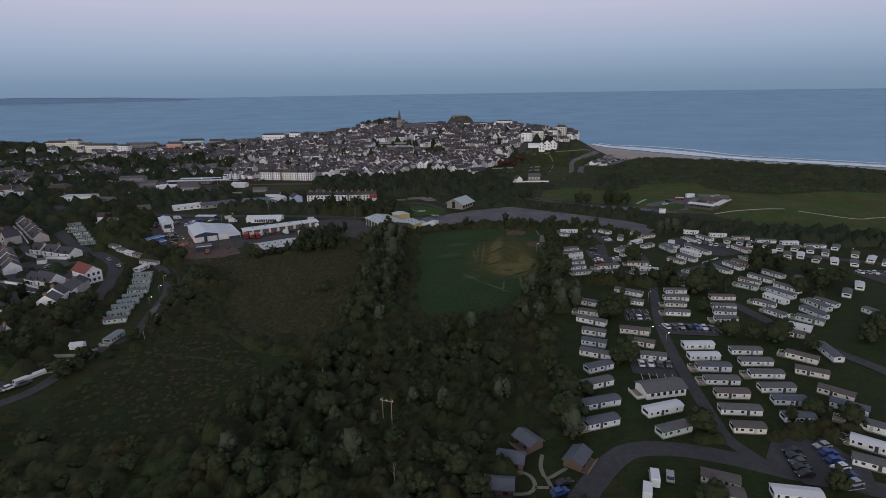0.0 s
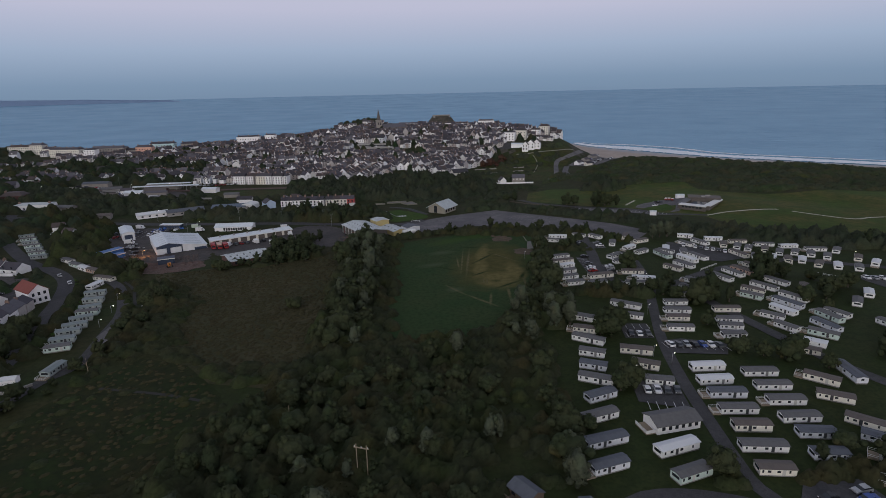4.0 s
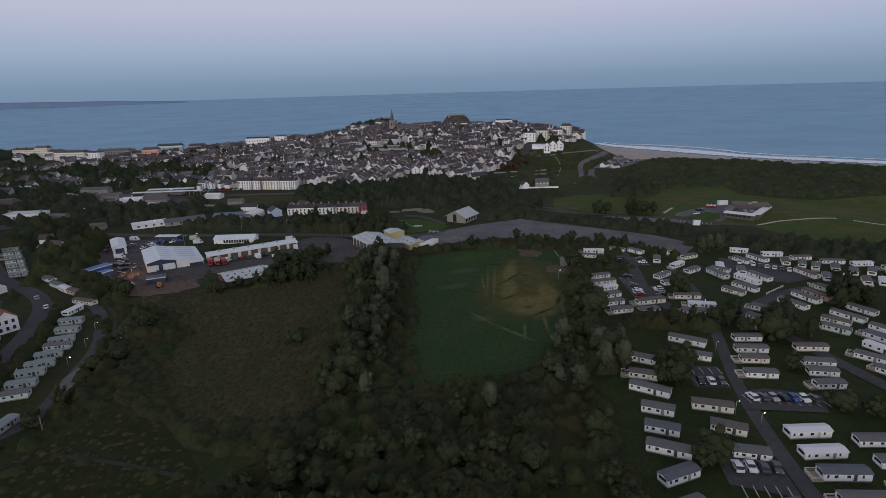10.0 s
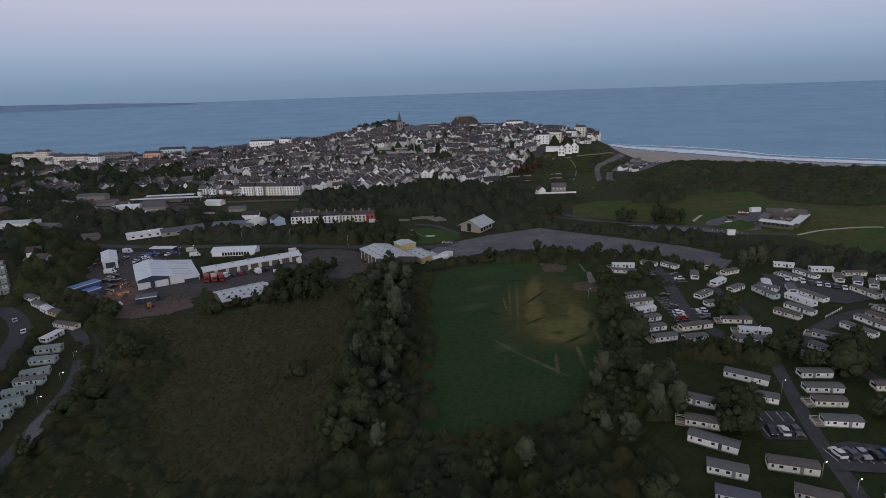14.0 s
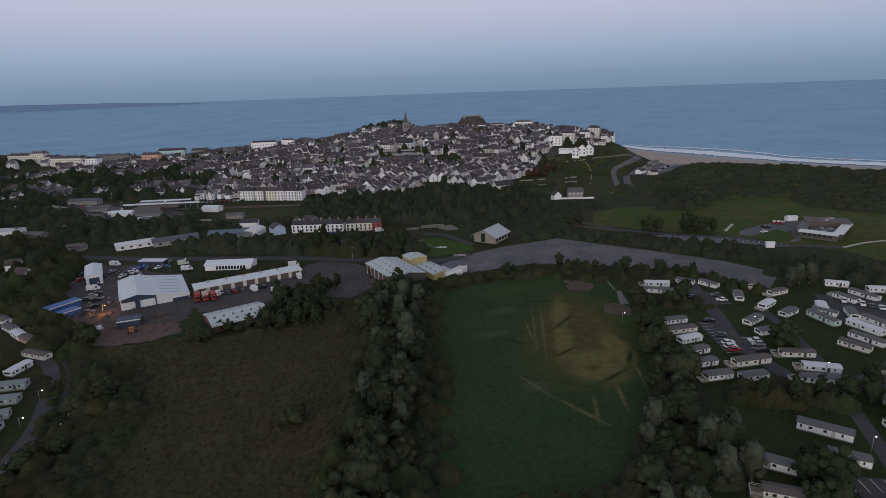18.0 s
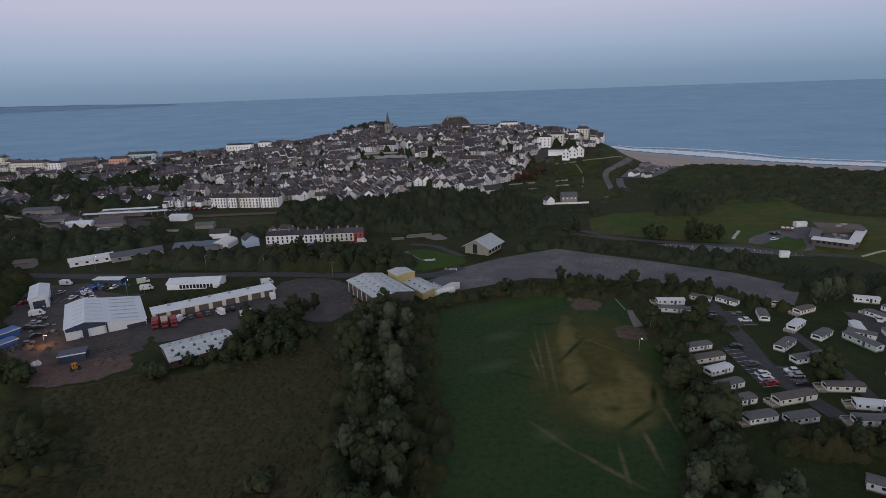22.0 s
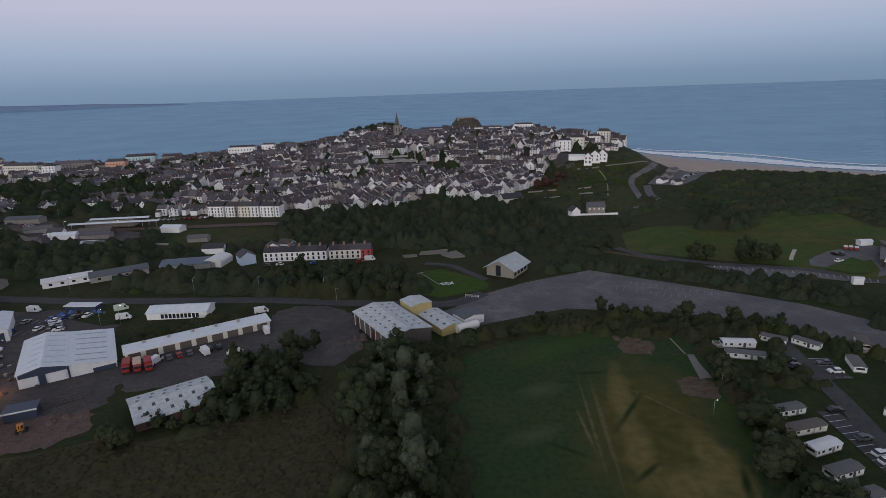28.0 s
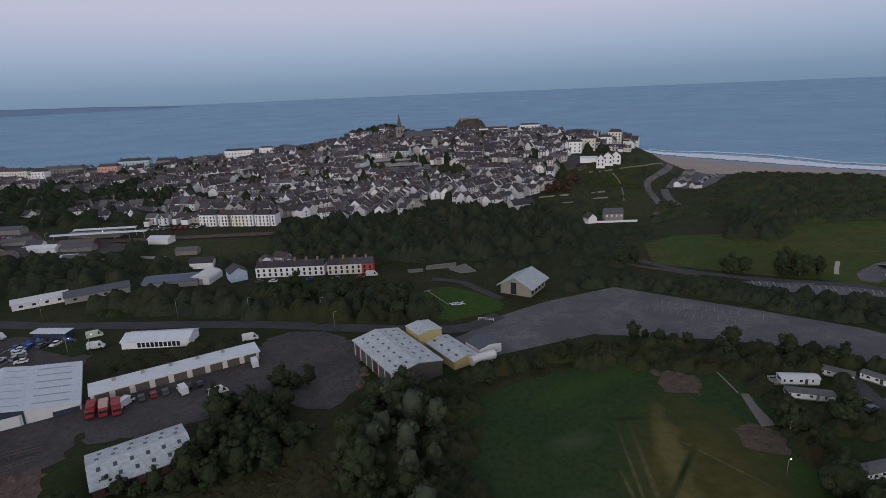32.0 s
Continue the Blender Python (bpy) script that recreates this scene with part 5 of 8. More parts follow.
def shed(name, label, x, y, turn, w, d, eave, ridge, wall, roof, along="x", over=0.4, z=None, category="building"):
    """A gabled building: walls and a thin roof; the ridge runs along x or y."""
    OCCUPIED.append((x, y, 0.45 * max(w, d)))
    OCCUPIED.extend((x + 0.35 * max(w, d) * s * math.cos(radians(turn + (0 if w > d else 90))), y + 0.35 * max(w, d) * s * math.sin(radians(turn + (0 if w > d else 90))), 0.45 * min(w, d)) for s in (-1, 1))
    ob = thing(name, label, category, pose(x, y, gz(x, y) if z is None else z, 0, 0, turn))
    a, b = (d / 2, w / 2) if along == "x" else (w / 2, d / 2)
    prof = [(-a, -1.5), (a, -1.5), (a, eave), (0, ridge), (-a, eave)]
    s = (ridge - eave) / a
    rp = [(-a - over, eave - s * over + 0.03), (0, ridge + 0.03), (a + over, eave - s * over + 0.03), (a + over, eave - s * over + 0.25), (0, ridge + 0.25), (-a - over, eave - s * over + 0.25)]
    if along == "x":
        part("wall", Shape().profile_x(prof, -b, b), wall, ob)
        ob_roof = part("roof", Shape().profile_x(rp, -b - over, b + over), roof, ob)
    else:
        part("wall", Shape().profile(prof, -b, b), wall, ob)
        ob_roof = part("roof", Shape().profile(rp, -b - over, b + over), roof, ob)
    ROOFS[ob.name] = ob_roof
    return ob


ROOFS = {}


def rooflights(ob, nx, ny, a, b, eave, ridge, along, size=1.0, mat=M_ROOFLIGHT):
    """Rows of small rooflights let into both slopes."""
    me = box_shape(-size * 0.45, -size * 0.7, -0.03, size * 0.45, size * 0.7, 0.05).mesh("rooflight", mat)
    ang = math.degrees(math.atan2(ridge - eave, a))
    for side in (-1, 1):
        for j in range(ny):
            f = (j + 0.75) / (ny + 0.5)
            for i in range(nx):
                u = -b + 2 * b * (i + 0.5 + 0.2 * (j % 2)) / nx
                q, z = side * a * f, ridge + 0.27 - (ridge - eave) * f
                part("rooflight", me, None, ROOFS[ob.name], m=pose(q, u, z, 0, side * ang, 0) if along == "y" else pose(u, q, z, -side * ang, 0, 0))


# twin white shed
twin = thing("storage_shed", "white twin-gabled storage shed with a dark blue front", "shed", pose(-147.2, 354.9, 0, 0, 0, 30))
OCCUPIED.append((-147, 355, 18))
gable = ([(-13.48, -1), (-0.02, -1), (-0.02, 4.6), (-6.75, 6.1), (-13.48, 4.6)], [(-13.8, 4.62), (-6.75, 6.15), (0, 4.62), (0, 4.85), (-6.75, 6.4), (-13.8, 4.85)])
lean = ([(0.02, -1), (13.48, -1), (13.48, 2.4), (0.02, 4.6)], [(0.01, 4.58), (13.8, 2.38), (13.8, 2.6), (0.01, 4.82)])
for wall_line, roof_line, slopes in ((*gable, ((-10.1, 5.55, -13.0), (-3.4, 5.55, 13.0))), (*lean, ((6.6, 3.82, 9.2),))):
    part("wall", Shape().profile(wall_line, -15.5, 15.5), M_SHEDWALL, twin)
    sheet_roof = part("roof", Shape().profile(roof_line, -16.2, 15.9), M_METALROOF, twin)
    strip = box_shape(-2.6 if len(slopes) == 2 else -4.6, -0.22, -0.02, 2.6 if len(slopes) == 2 else 4.6, 0.22, 0.06).mesh("rooflight_strip", M_HALLROOF)
    for x, z, tilt in slopes:
        for j in range(6):
            part("rooflight_strip", strip, None, sheet_roof, m=pose(x, -13 + 5 * j, z + 0.06, 0, tilt, 0))
# a dark blue panel on the wall stands for the shade inside the open bay
part("opening", box_shape(6.6, -15.7, 0, 13.2, -15.52, 1.5), M_NAVY, twin, "dark panel for the shaded open bay under the lean-to")
for x in (-10.6, -3.2):
    part("sliding_door", box_shape(x - 2.4, -15.78, 0.1, x + 2.4, -15.67, 3.2, bevel=0.04), M_SHEDWALL, twin, "tall white sliding door")
part("gable_panel", Shape().profile([(-13.2, 3.3), (-0.3, 3.3), (-0.3, 4.6), (-6.75, 6.0), (-13.2, 4.6)], -15.66, -15.51), M_NAVY, twin, "dark blue gable cladding")
part("door", box_shape(-8.0, -15.72, 0, -6.2, -15.52, 3.3), M_NAVY, twin, "dark blue vertical door bay")
part("doorframe", box_shape(-0.25, -15.7, 0, 0.3, -15.52, 4.5), M_NAVY, twin)

# long row of workshops
work = thing("workshop_row", "long low row of workshops with a pale roof", "workshops", pose(-105.4, 363.6, 0, 0, 0, 30.8))
for s in (-18, -6, 6, 18):
    OCCUPIED.append((-107 + s * 0.86, 366.5 + s * 0.51, 6.5))
part("wall", Shape().profile_x([(0, -1), (6, -1), (6, 3.7), (0, 3.2)], -24.5, 24.5), M_CREAM, work)
part("roof", Shape().profile_x([(-0.9, 3.15), (6.3, 3.75), (6.3, 4.0), (-0.9, 3.4)], -24.9, 24.9), M_METALROOF, work)
part("fascia", box_shape(-24.9, -1.0, 3.0, 24.9, -0.91, 3.45), M_RAIL, work)
bay = box_shape(-1.9, -0.08, 0, 1.9, 0.05, 2.8).mesh("roller_door", M_RBROWN)
pier = box_shape(-0.3, -0.12, 0, 0.3, 0.05, 3.1).mesh("pier", M_CREAM)
for k in range(9):
    part("roller_door", bay, None, work, m=pose(-21.6 + 5.4 * k, 0, 0.1))
    part("pier", pier, None, work, m=pose(-24.2 + 5.4 * k, 0, 0))
vent = box_shape(-0.5, -0.5, 0, 0.5, 0.5, 0.9).mesh("roof_vent", M_CONCRETE)
for k in range(5):
    part("roof_vent", vent, None, work, m=pose(-18 + 8 * k, 4.5, 3.75))
# red lorries by the workshops
for k in range(3):
    lorry = thing("lorry", "red box lorry parked at the workshops", "lorry", pose(-123.2 + 3.4 * k, 345.5 + 0.4 * k, 0.1, 0, 0, -66 + 3 * k), "red lorries")
    part("box", box_shape(-3.6, -1.2, 1.0, 1.6, 1.2, 2.9), M_REDSTEEL if k != 1 else M_CVSALMON, lorry)
    part("cab", box_shape(1.8, -1.15, 0.6, 3.6, 1.15, 2.4, bevel=0.2), M_REDSTEEL, lorry)
    part("windscreen", box_shape(3.58, -0.95, 1.6, 3.65, 0.95, 2.4), M_GLASS, lorry)
    part("chassis", box_shape(-3.6, -0.6, 0.6, 3.3, 0.6, 0.98), M_TYRE, lorry)
    tyre = Shape()
    tyre.disc_x(-0.15, 0.15, 0, 0, 0.48)
    tyre = tyre.mesh("wheel", M_TYRE)
    for sx in (-2.4, 2.6):
        for sy in (-1.0, 1.0):
            part("wheel", tyre, None, lorry, m=pose(sx, sy, 0.48, 0, 0, 90))

# lichen-stained shed with small rooflights
near = shed("workshop", "fibre-cement roofed workshop speckled with small rooflights", -97, 321, 34, 21.5, 16, 2.5, 4.2, M_BRICK, M_ASBESTOS, "x")
rooflights(near, 6, 2, 8.0, 10.5, 2.5, 4.2, "x", 0.95)
windows_on(near, 4, -10, 10, 1.4, -8.02, 1.6, 1.2)

# red-walled warehouse, yellow block and its wings
ware = shed("warehouse", "red-walled warehouse with a pale mottled roof", -37.4, 368, 30.5, 16.8, 30, 5.0, 6.6, M_DULL, M_ASBESTOS, "y")
rooflights(ware, 7, 2, 8.2, 14, 5.0, 6.6, "y", 0.8)
for k in range(7):
    part("post", box_shape(-8.55, -14 + 4.6 * k, 0, -8.41, -13.6 + 4.6 * k, 5.0), M_RAIL, ware)
for k in range(1, 4, 2):
    part("roller_door", box_shape(-8.4, -12 + 7 * k, 0.1, -8.25, -8 + 7 * k, 3.6), M_REDSTEEL, ware)
    part("window", box_shape(-8.4, -7.4 + 7 * k, 2.2, -8.24, -6.0 + 7 * k, 3.4), M_GLASS, ware)
yel = shed("yellow_block", "dull yellow-clad block with a pale shallow roof", -28.5, 381.5, 31, 9, 9, 6.6, 7.3, M_YELLOW, M_ASBESTOS, "y", 0.2)
wing = shed("warehouse_wing", "yellow-ended wing with a speckled pale roof", -19.5, 372, 31, 9, 18, 2.9, 4.0, M_YELLOW, M_ASBESTOS, "y")
rooflights(wing, 4, 1, 4.5, 9, 2.9, 4.0, "y", 0.9)
shed("store", "small white store with a dark roof beside the warehouse", -8.5, 375, 31, 9, 8, 3.2, 4.0, M_SHEDWALL, M_RBLUE, "y", 0.2)
tank = thing("storage_tank", "white rounded storage tank beside the warehouse", "tank", pose(-9.5, 366.5, 0, 0, 0, 31))
part("shell", Shape().profile_x([(1.6 * math.cos(a), 1.7 + 1.6 * math.sin(a)) for a in np.linspace(0, 2 * math.pi, 15)[:-1]], -4.5, 4.5), M_RAIL, tank)
for sx in (-3, 3):
    part("saddle", box_shape(sx - 0.3, -1.3, -0.1, sx + 0.3, 1.3, 0.9), M_CONCRETE, tank)

# hall with a big pale gabled roof
hall = shed("hall", "beige hall with a large pale gabled roof", 13.9, 433.2, -33, 14.0, 15.8, 4.2, 7.8, M_BUFF, M_HALLROOF, "y", 1.3)
part("glazing", box_shape(-2.2, -8.02, 0.3, 0.4, -7.88, 5.4), M_GLASS, hall, "tall dark entrance glazing")
for k in range(4):
    part("window", box_shape(6.95, -6.9 + 3.6 * k, 1.0, 7.06, -4.9 + 3.6 * k, 3.2), M_GLASS, hall)

# white bungalow-like office
office = shed("office", "white-roofed single-storey office with dark windows", -125.5, 393.8, 1, 24, 9.5, 2.7, 4.2, M_WHITEWALL, M_METALROOF, "x")
windows_on(office, 10, -6.5, 9, 1.35, -4.77, 1.15, 1.8)
tallstore = shed("store", "tall narrow white store in the works yard", -190, 381, 31, 7, 22, 4.6, 5.6, M_SHEDWALL, M_METALROOF, "y")
part("roller_door", box_shape(-2.2, -11.08, 0, 2.2, -10.98, 3.6), M_NAVY, tallstore)
# the canopy store's solid navy box paints the shade under its roof
for x, y, w, d, h, mat, lab in ((-171, 403, 14, 4, 2.6, M_NAVY, "dark open-fronted canopy store"), (-178.5, 338.5, 13, 4.5, 2.8, M_BLUE, "blue stacked containers in the yard"),
                                (-173, 331, 11, 4, 2.0, M_BLUE, "blue shipping container in the yard"), (-139, 319, 8, 5, 2.8, M_NAVY, "dark lean-to with a white fascia")):
    c = thing("container" if "container" in lab else "lean_to", lab, "container" if "container" in lab else "shed", pose(x, y, 0.1, 0, 0, -6 if y > 390 else 62 if "container" in lab else 22))
    OCCUPIED.append((x, y, max(w, d) * 0.5))
    part("box", box_shape(-w / 2, -d / 2, 0, w / 2, d / 2, h, bevel=0.08), mat, c)
    part("roof", box_shape(-w / 2 - 0.3, -d / 2 - 0.3, h + 0.01, w / 2 + 0.3, d / 2 + 0.3, h + 0.18), M_METALROOF if y > 390 else mat, c)
    part("fascia", box_shape(-w / 2 - 0.3, -d / 2 - 0.36, h - 0.25, w / 2 + 0.3, -d / 2 - 0.305, h + 0.2), M_RAIL, c)
# long white roadside sheds
for x, y, turn, w, d in ((-201.5, 442, 33, 21, 8), (-181, 451, 31, 26, 11)):
    ls = shed("roadside_shed", "long low pale shed beside the road", x, y, turn, w, d, 2.8, 3.6 + 0.06 * d, M_CONCRETE if w > 21 else M_WHITEWALL, M_RBLUE if w > 21 else M_PALEROOF, "x")
    windows_on(ls, 4, -w / 2 + 1, w / 2 - 1, 1.6, -d / 2 - 0.02, 1.4, 1.0)
bw = shed("boat_works", "low works with a dull blue roof", -151, 463, 8, 25, 13, 2.8, 4.2, M_CONCRETE, M_PALEBLUE, "x")
barrel = thing("barrel_store", "white barrel-roofed store beside the blue works", "store", pose(-136.5, 466, gz(-136.5, 466), 0, 0, -8))
part("shell", Shape().profile([(-5, -1), (5, -1)] + [(5 * math.cos(a), 2.6 + 2.0 * math.sin(a)) for a in np.linspace(0, math.pi, 9)], -6.5, 6.5), M_RAIL, barrel)
part("door", box_shape(-1.8, -6.6, 0, 1.8, -6.52, 2.8), M_CONCRETE, barrel)
shed("house", "pale blue rendered gabled house by the works", -121.5, 466, 32, 8, 9, 4.4, 6.8, M_SKYWALL, M_SLATE, "y", category="house")
for x, y, turn, w in ((-113, 487, 20, 7), (-106, 493, -25, 8), (-100, 483, 15, 6), (-147, 489, 2, 12), (-265, 535, 5, 9)):
    shed("cottage", "small white gabled cottage among the trees", x, y, turn, w, 6, 3.4, 5.4, M_WHITEWALL, M_SLATE, "x" if w > 7 else "y", category="cottage")
for x, y, turn, w, mat in ((-238, 532, 5, 18, M_SLATE), (-226, 509, 5, 12, M_RGREY), (-167, 518, 4, 12, M_RGREY), (-233, 436, 12, 9, M_RBROWN), (-276, 462, -10, 16, M_RGREY)):
    shed("outbuilding", "low plain outbuilding with a shallow roof", x, y, turn, w, 7, 2.8, 4.0, M_STONE, mat, "x")
for x, y, turn in ((-241, 396, 20), (-226, 382, -15)):
    shed("house", "small pale house half hidden by trees", x, y, turn, 7, 6, 4.0, 6.2, M_WHITEWALL, M_SLATE, "x", category="house")


# ---------------------------------------------------------------- houses
HOUSES = {}


def build_house(w, d, eave, ridge, n_win, label, gable=False, chimney=True):
    ob = thing("house", label, "house", group="town houses")
    over = 0.25
    a, b = (w / 2, d / 2) if gable else (d / 2, w / 2)
    s = (ridge - eave) / a
    prof = [(-a, -4), (a, -4), (a, eave), (0, ridge), (-a, eave)]
    rp = [(-a - over, eave - s * over + 0.02), (0, ridge + 0.02), (a + over, eave - s * over + 0.02), (a + over, eave - s * over + 0.2), (0, ridge + 0.22), (-a - over, eave - s * over + 0.2)]
    if gable:
        part("wall", Shape().profile(prof, -b, b), M_WALL, ob)
        part("roof", Shape().profile(rp, -b - 0.15, b + 0.15), M_SLATE, ob)
    else:
        part("wall", Shape().profile_x(prof, -b, b), M_WALL, ob)
        part("roof", Shape().profile_x(rp, -b, b), M_SLATE, ob)
    if chimney:
        st = Shape().box(-0.7, -0.4, 0, 0.7, 0.4, 1.3)
        for k in (-0.4, 0.0, 0.4):
            st.tube(k, 0, 1.3, 1.7, 0.14, 0.12, 6)
        part("chimney", st.mesh("chimney", M_CHIMNEY), None, ob, m=pose(b - 0.5 if not gable else a * 0.4, 0, ridge - (0.4 if not gable else 1.3), 0, 0, 90))
    win = box_shape(-0.42, -0.06, -0.6, 0.42, 0.06, 0.6).mesh("window", M_GLASS)
    for j in range(2):
        for i in range(n_win // 2):
            part("window", win, None, ob, m=pose(-w / 2 + w * (i + 0.5) / (n_win // 2), -d / 2 - 0.02, 1.3 + 2.4 * j))
    return ob


for i in range(3):
    HOUSES.setdefault("terrace", []).append(build_house(5.6 + 0.5 * i, 7.5, 4.7, 7.3, 4, "rendered terraced house with a slate roof and chimney"))
    HOUSES.setdefault("gable", []).append(build_house(5.8 + 0.6 * i, 8.5, 4.8, 7.8, 2, "gable-fronted house with a slate roof", True, i != 1))
    HOUSES.setdefault("bungalow", []).append(build_house(8.0 + 1.6 * i, 8.0, 2.7, 5.3, 4, "low rendered bungalow with a grey-brown roof", False, i != 2))
for i, ob in enumerate(o for k in HOUSES.values() for o in k):
    ob.location = (-60 + 30 * i, -820, 0)
placed_house = {}


def house(kind, x, y, turn, rnd, scale=1.0):
    ob = rnd.choice(HOUSES[kind])
    OCCUPIED.append((x, y, 3.2))
    m = pose(x, y, gz(x, y), 0, 0, turn) @ Matrix.Diagonal((scale, scale, scale * rnd.uniform(0.92, 1.12), 1))
    if ob.name not in placed_house:
        placed_house[ob.name] = 1
        ob.matrix_basis = m
    else:
        copy_thing(ob, m)


def street(x0, y0, x1, y1, kind, rnd, width=6.0, miss=0.1):
    n = max(1, int(math.hypot(x1 - x0, y1 - y0) / width))
    turn = math.degrees(math.atan2(y1 - y0, x1 - x0))
    turn = (turn + 90) % 180 - 90
    for i in range(n):
        if rnd.random() > miss:
            t = (i + 0.5) / n
            house(kind, x0 + (x1 - x0) * t, y0 + (y1 - y0) * t, turn, rnd)


town = random.Random(7)
TOWN = [(-250, 650), (-205, 602), (-125, 592), (-70, 580), (-25, 600), (30, 610), (62, 640), (98, 700), (150, 735), (190, 790), (192, 850), (170, 925), (110, 985), (30, 1020),
        (-90, 985), (-250, 985), (-420, 935), (-560, 880), (-480, 800), (-400, 765), (-330, 715)]
GROVES = [(town.uniform(-470, -235), town.uniform(640, 880), town.uniform(6, 14)) for k in range(40)] + [(town.uniform(-230, 170), town.uniform(620, 930), town.uniform(4, 7.5)) for k in range(40)]
PARKS = [[(-94, 724), (-28, 724), (-32, 800), (-94, 795)], [(95, 700), (150, 735), (125, 750), (85, 715)], [(-20, 690), (10, 690), (5, 720), (-20, 715)]]
DISTRICTS = [(-300, 720, 12), (-180, 640, -11), (-210, 760, 32), (-110, 620, 40), (-60, 600, 75), (20, 650, 45), (0, 760, 5), (90, 760, -22), (-110, 780, -25), (-380, 830, 18),
             (-240, 880, -8), (-60, 880, 14), (80, 880, 28), (150, 830, -30), (-150, 940, 8), (30, 970, -12)]
plots = []
for d, (sx, sy, turn) in enumerate(DISTRICTS):
    c, s = math.cos(radians(turn)), math.sin(radians(turn))
    v, pair = -140.0, 0
    while v < 140:
        u, run = -150.0 + town.uniform(0, 6), town.randint(4, 9)
        flip = pair % 2
        while u < 150:
            long_row = town.random() < 0.42
            w = town.uniform(13, 30) if long_row else town.uniform(5.2, 7.6) if sy < 820 else town.uniform(6.0, 9.5)
            u += w / 2
            x, y = sx + c * u - s * v, sy + s * u + c * v
            run -= 1
            if run < 0:
                run = town.randint(2, 6)
                u += town.uniform(3, 10)
                continue
            near = min(range(len(DISTRICTS)), key=lambda k: (DISTRICTS[k][0] - x) ** 2 + (DISTRICTS[k][1] - y) ** 2)
            if near == d and inside(x, y, TOWN) and not any(inside(x, y, p) for p in PARKS) and not any((x - a) ** 2 + (y - b) ** 2 < (r + w / 4) ** 2 for a, b, r in GROVES) and town.random() > 0.12:
                plots.append((x, y, turn + (90 if not long_row and town.random() < 0.36 else 0) + (town.uniform(-3, 3) if long_row else town.uniform(-9, 9)), w))
            u += w / 2
        v += (10.0, 13.0)[flip] + town.uniform(-1, 1)
        pair += 1


def block(name, label, x, y, turn, w, d, h, wall, bays, storeys, roof=M_SLATE, roof_h=2.2, category="building", hipped=True):
    """A tall hotel or terrace block: walls, hipped roof, window by window."""
    z = gz(x, y)
    label = label if len(label.split()) > 3 else label + " on the hill"
    ob = thing(name, label, category, pose(x, y, z, 0, 0, turn))
    OCCUPIED.append((x, y, 0.5 * w))
    part("wall", box_shape(-w / 2, -d / 2, -5, w / 2, d / 2, h), wall, ob)
    a, b, e = w / 2 + (0.3 if hipped else 0.0), d / 2 + 0.3, min(d / 2, 3) if hipped else d / 2 + 0.2
    ex = e if hipped else 0.0
    top = part("roof", Shape().add([(-a, -b, h), (a, -b, h), (a, b, h), (-a, b, h), (-a + ex, -b + e, h + roof_h), (a - ex, -b + e, h + roof_h), (a - ex, b - e, h + roof_h), (-a + ex, b - e, h + roof_h)],
                             [(3, 2, 1, 0), (0, 1, 5, 4), (1, 2, 6, 5), (2, 3, 7, 6), (3, 0, 4, 7), (4, 5, 6, 7)]), roof, ob)
    me = box_shape(-0.5, -0.06, -0.75, 0.5, 0.06, 0.75).mesh("window", M_GLASS)
    for j in range(storeys):
        for i in range(bays):
            part("window", me, None, ob, m=pose(-w / 2 + w * (i + 0.5) / bays, -d / 2 - 0.02, 1.4 + j * (h - 0.8) / storeys))
    st = box_shape(-0.5, -0.9, 0, 0.5, 0.9, 1.6).mesh("chimney", M_CHIMNEY)
    for k in range(max(1, int(w / 9))):
        part("chimney", st, None, top, m=pose(-w / 2 + 2 + k * (w - 4) / max(1, int(w / 9) - 0.999), 0, h + roof_h - 0.4))
    return ob


for u, w, wall, bays, lab in ((0, 12.6, M_WHITEWALL, 5, "tall white terrace house with dark bay windows"), (14.3, 7.2, M_WHITEWALL, 3, "narrow white terrace house with dark windows"), (21.7, 2.6, M_STONE, 1, "narrow stone link between two terraces"),
                              (24.6, 10, M_CVCREAM, 4, "tall cream terrace house with dark windows"), (34.8, 6.2, M_WHITEWALL, 2, "narrow white terrace house with tall windows"), (42.3, 10.8, M_WHITEWALL, 4, "tall white terrace house with dark bay windows"),
                              (54.2, 3.2, M_WHITEWALL, 1, "slim white end house of a terrace")):
    tx = u + w / 2
    tb = block("terrace_block", lab, -188.0 + 0.955 * tx + 0.7, 589.6 - 0.148 * tx + 4, -8.5, w * 0.955, 9.5, 7.8, wall, bays, 3, category="terrace", hipped=False, roof_h=2.8)
    bay_front = box_shape(-0.85, -0.7, -0.6, 0.85, 0.0, 6.6, bevel=0.3).mesh("bay_front", wall)
    for k in range(bays // 2):
        part("bay_front", bay_front, None, tb, m=pose(-w / 2 + w * (2 * k + 1) / bays, -4.75, 0))
for k in range(10):
    x = -109.5 + 5.6 * k + (1.5 if k > 5 else 0)
    h = block("cottage", "red-painted end cottage of a terrace" if k == 9 else "white two-storey terraced cottage with small windows", x, 470, 0, 5.55, 8, 5.0,
              M_REDWALL if k == 9 else M_WHITEWALL if k < 6 else M_CREAM, 2, 2, roof_h=2.4, category="cottage", hipped=False)
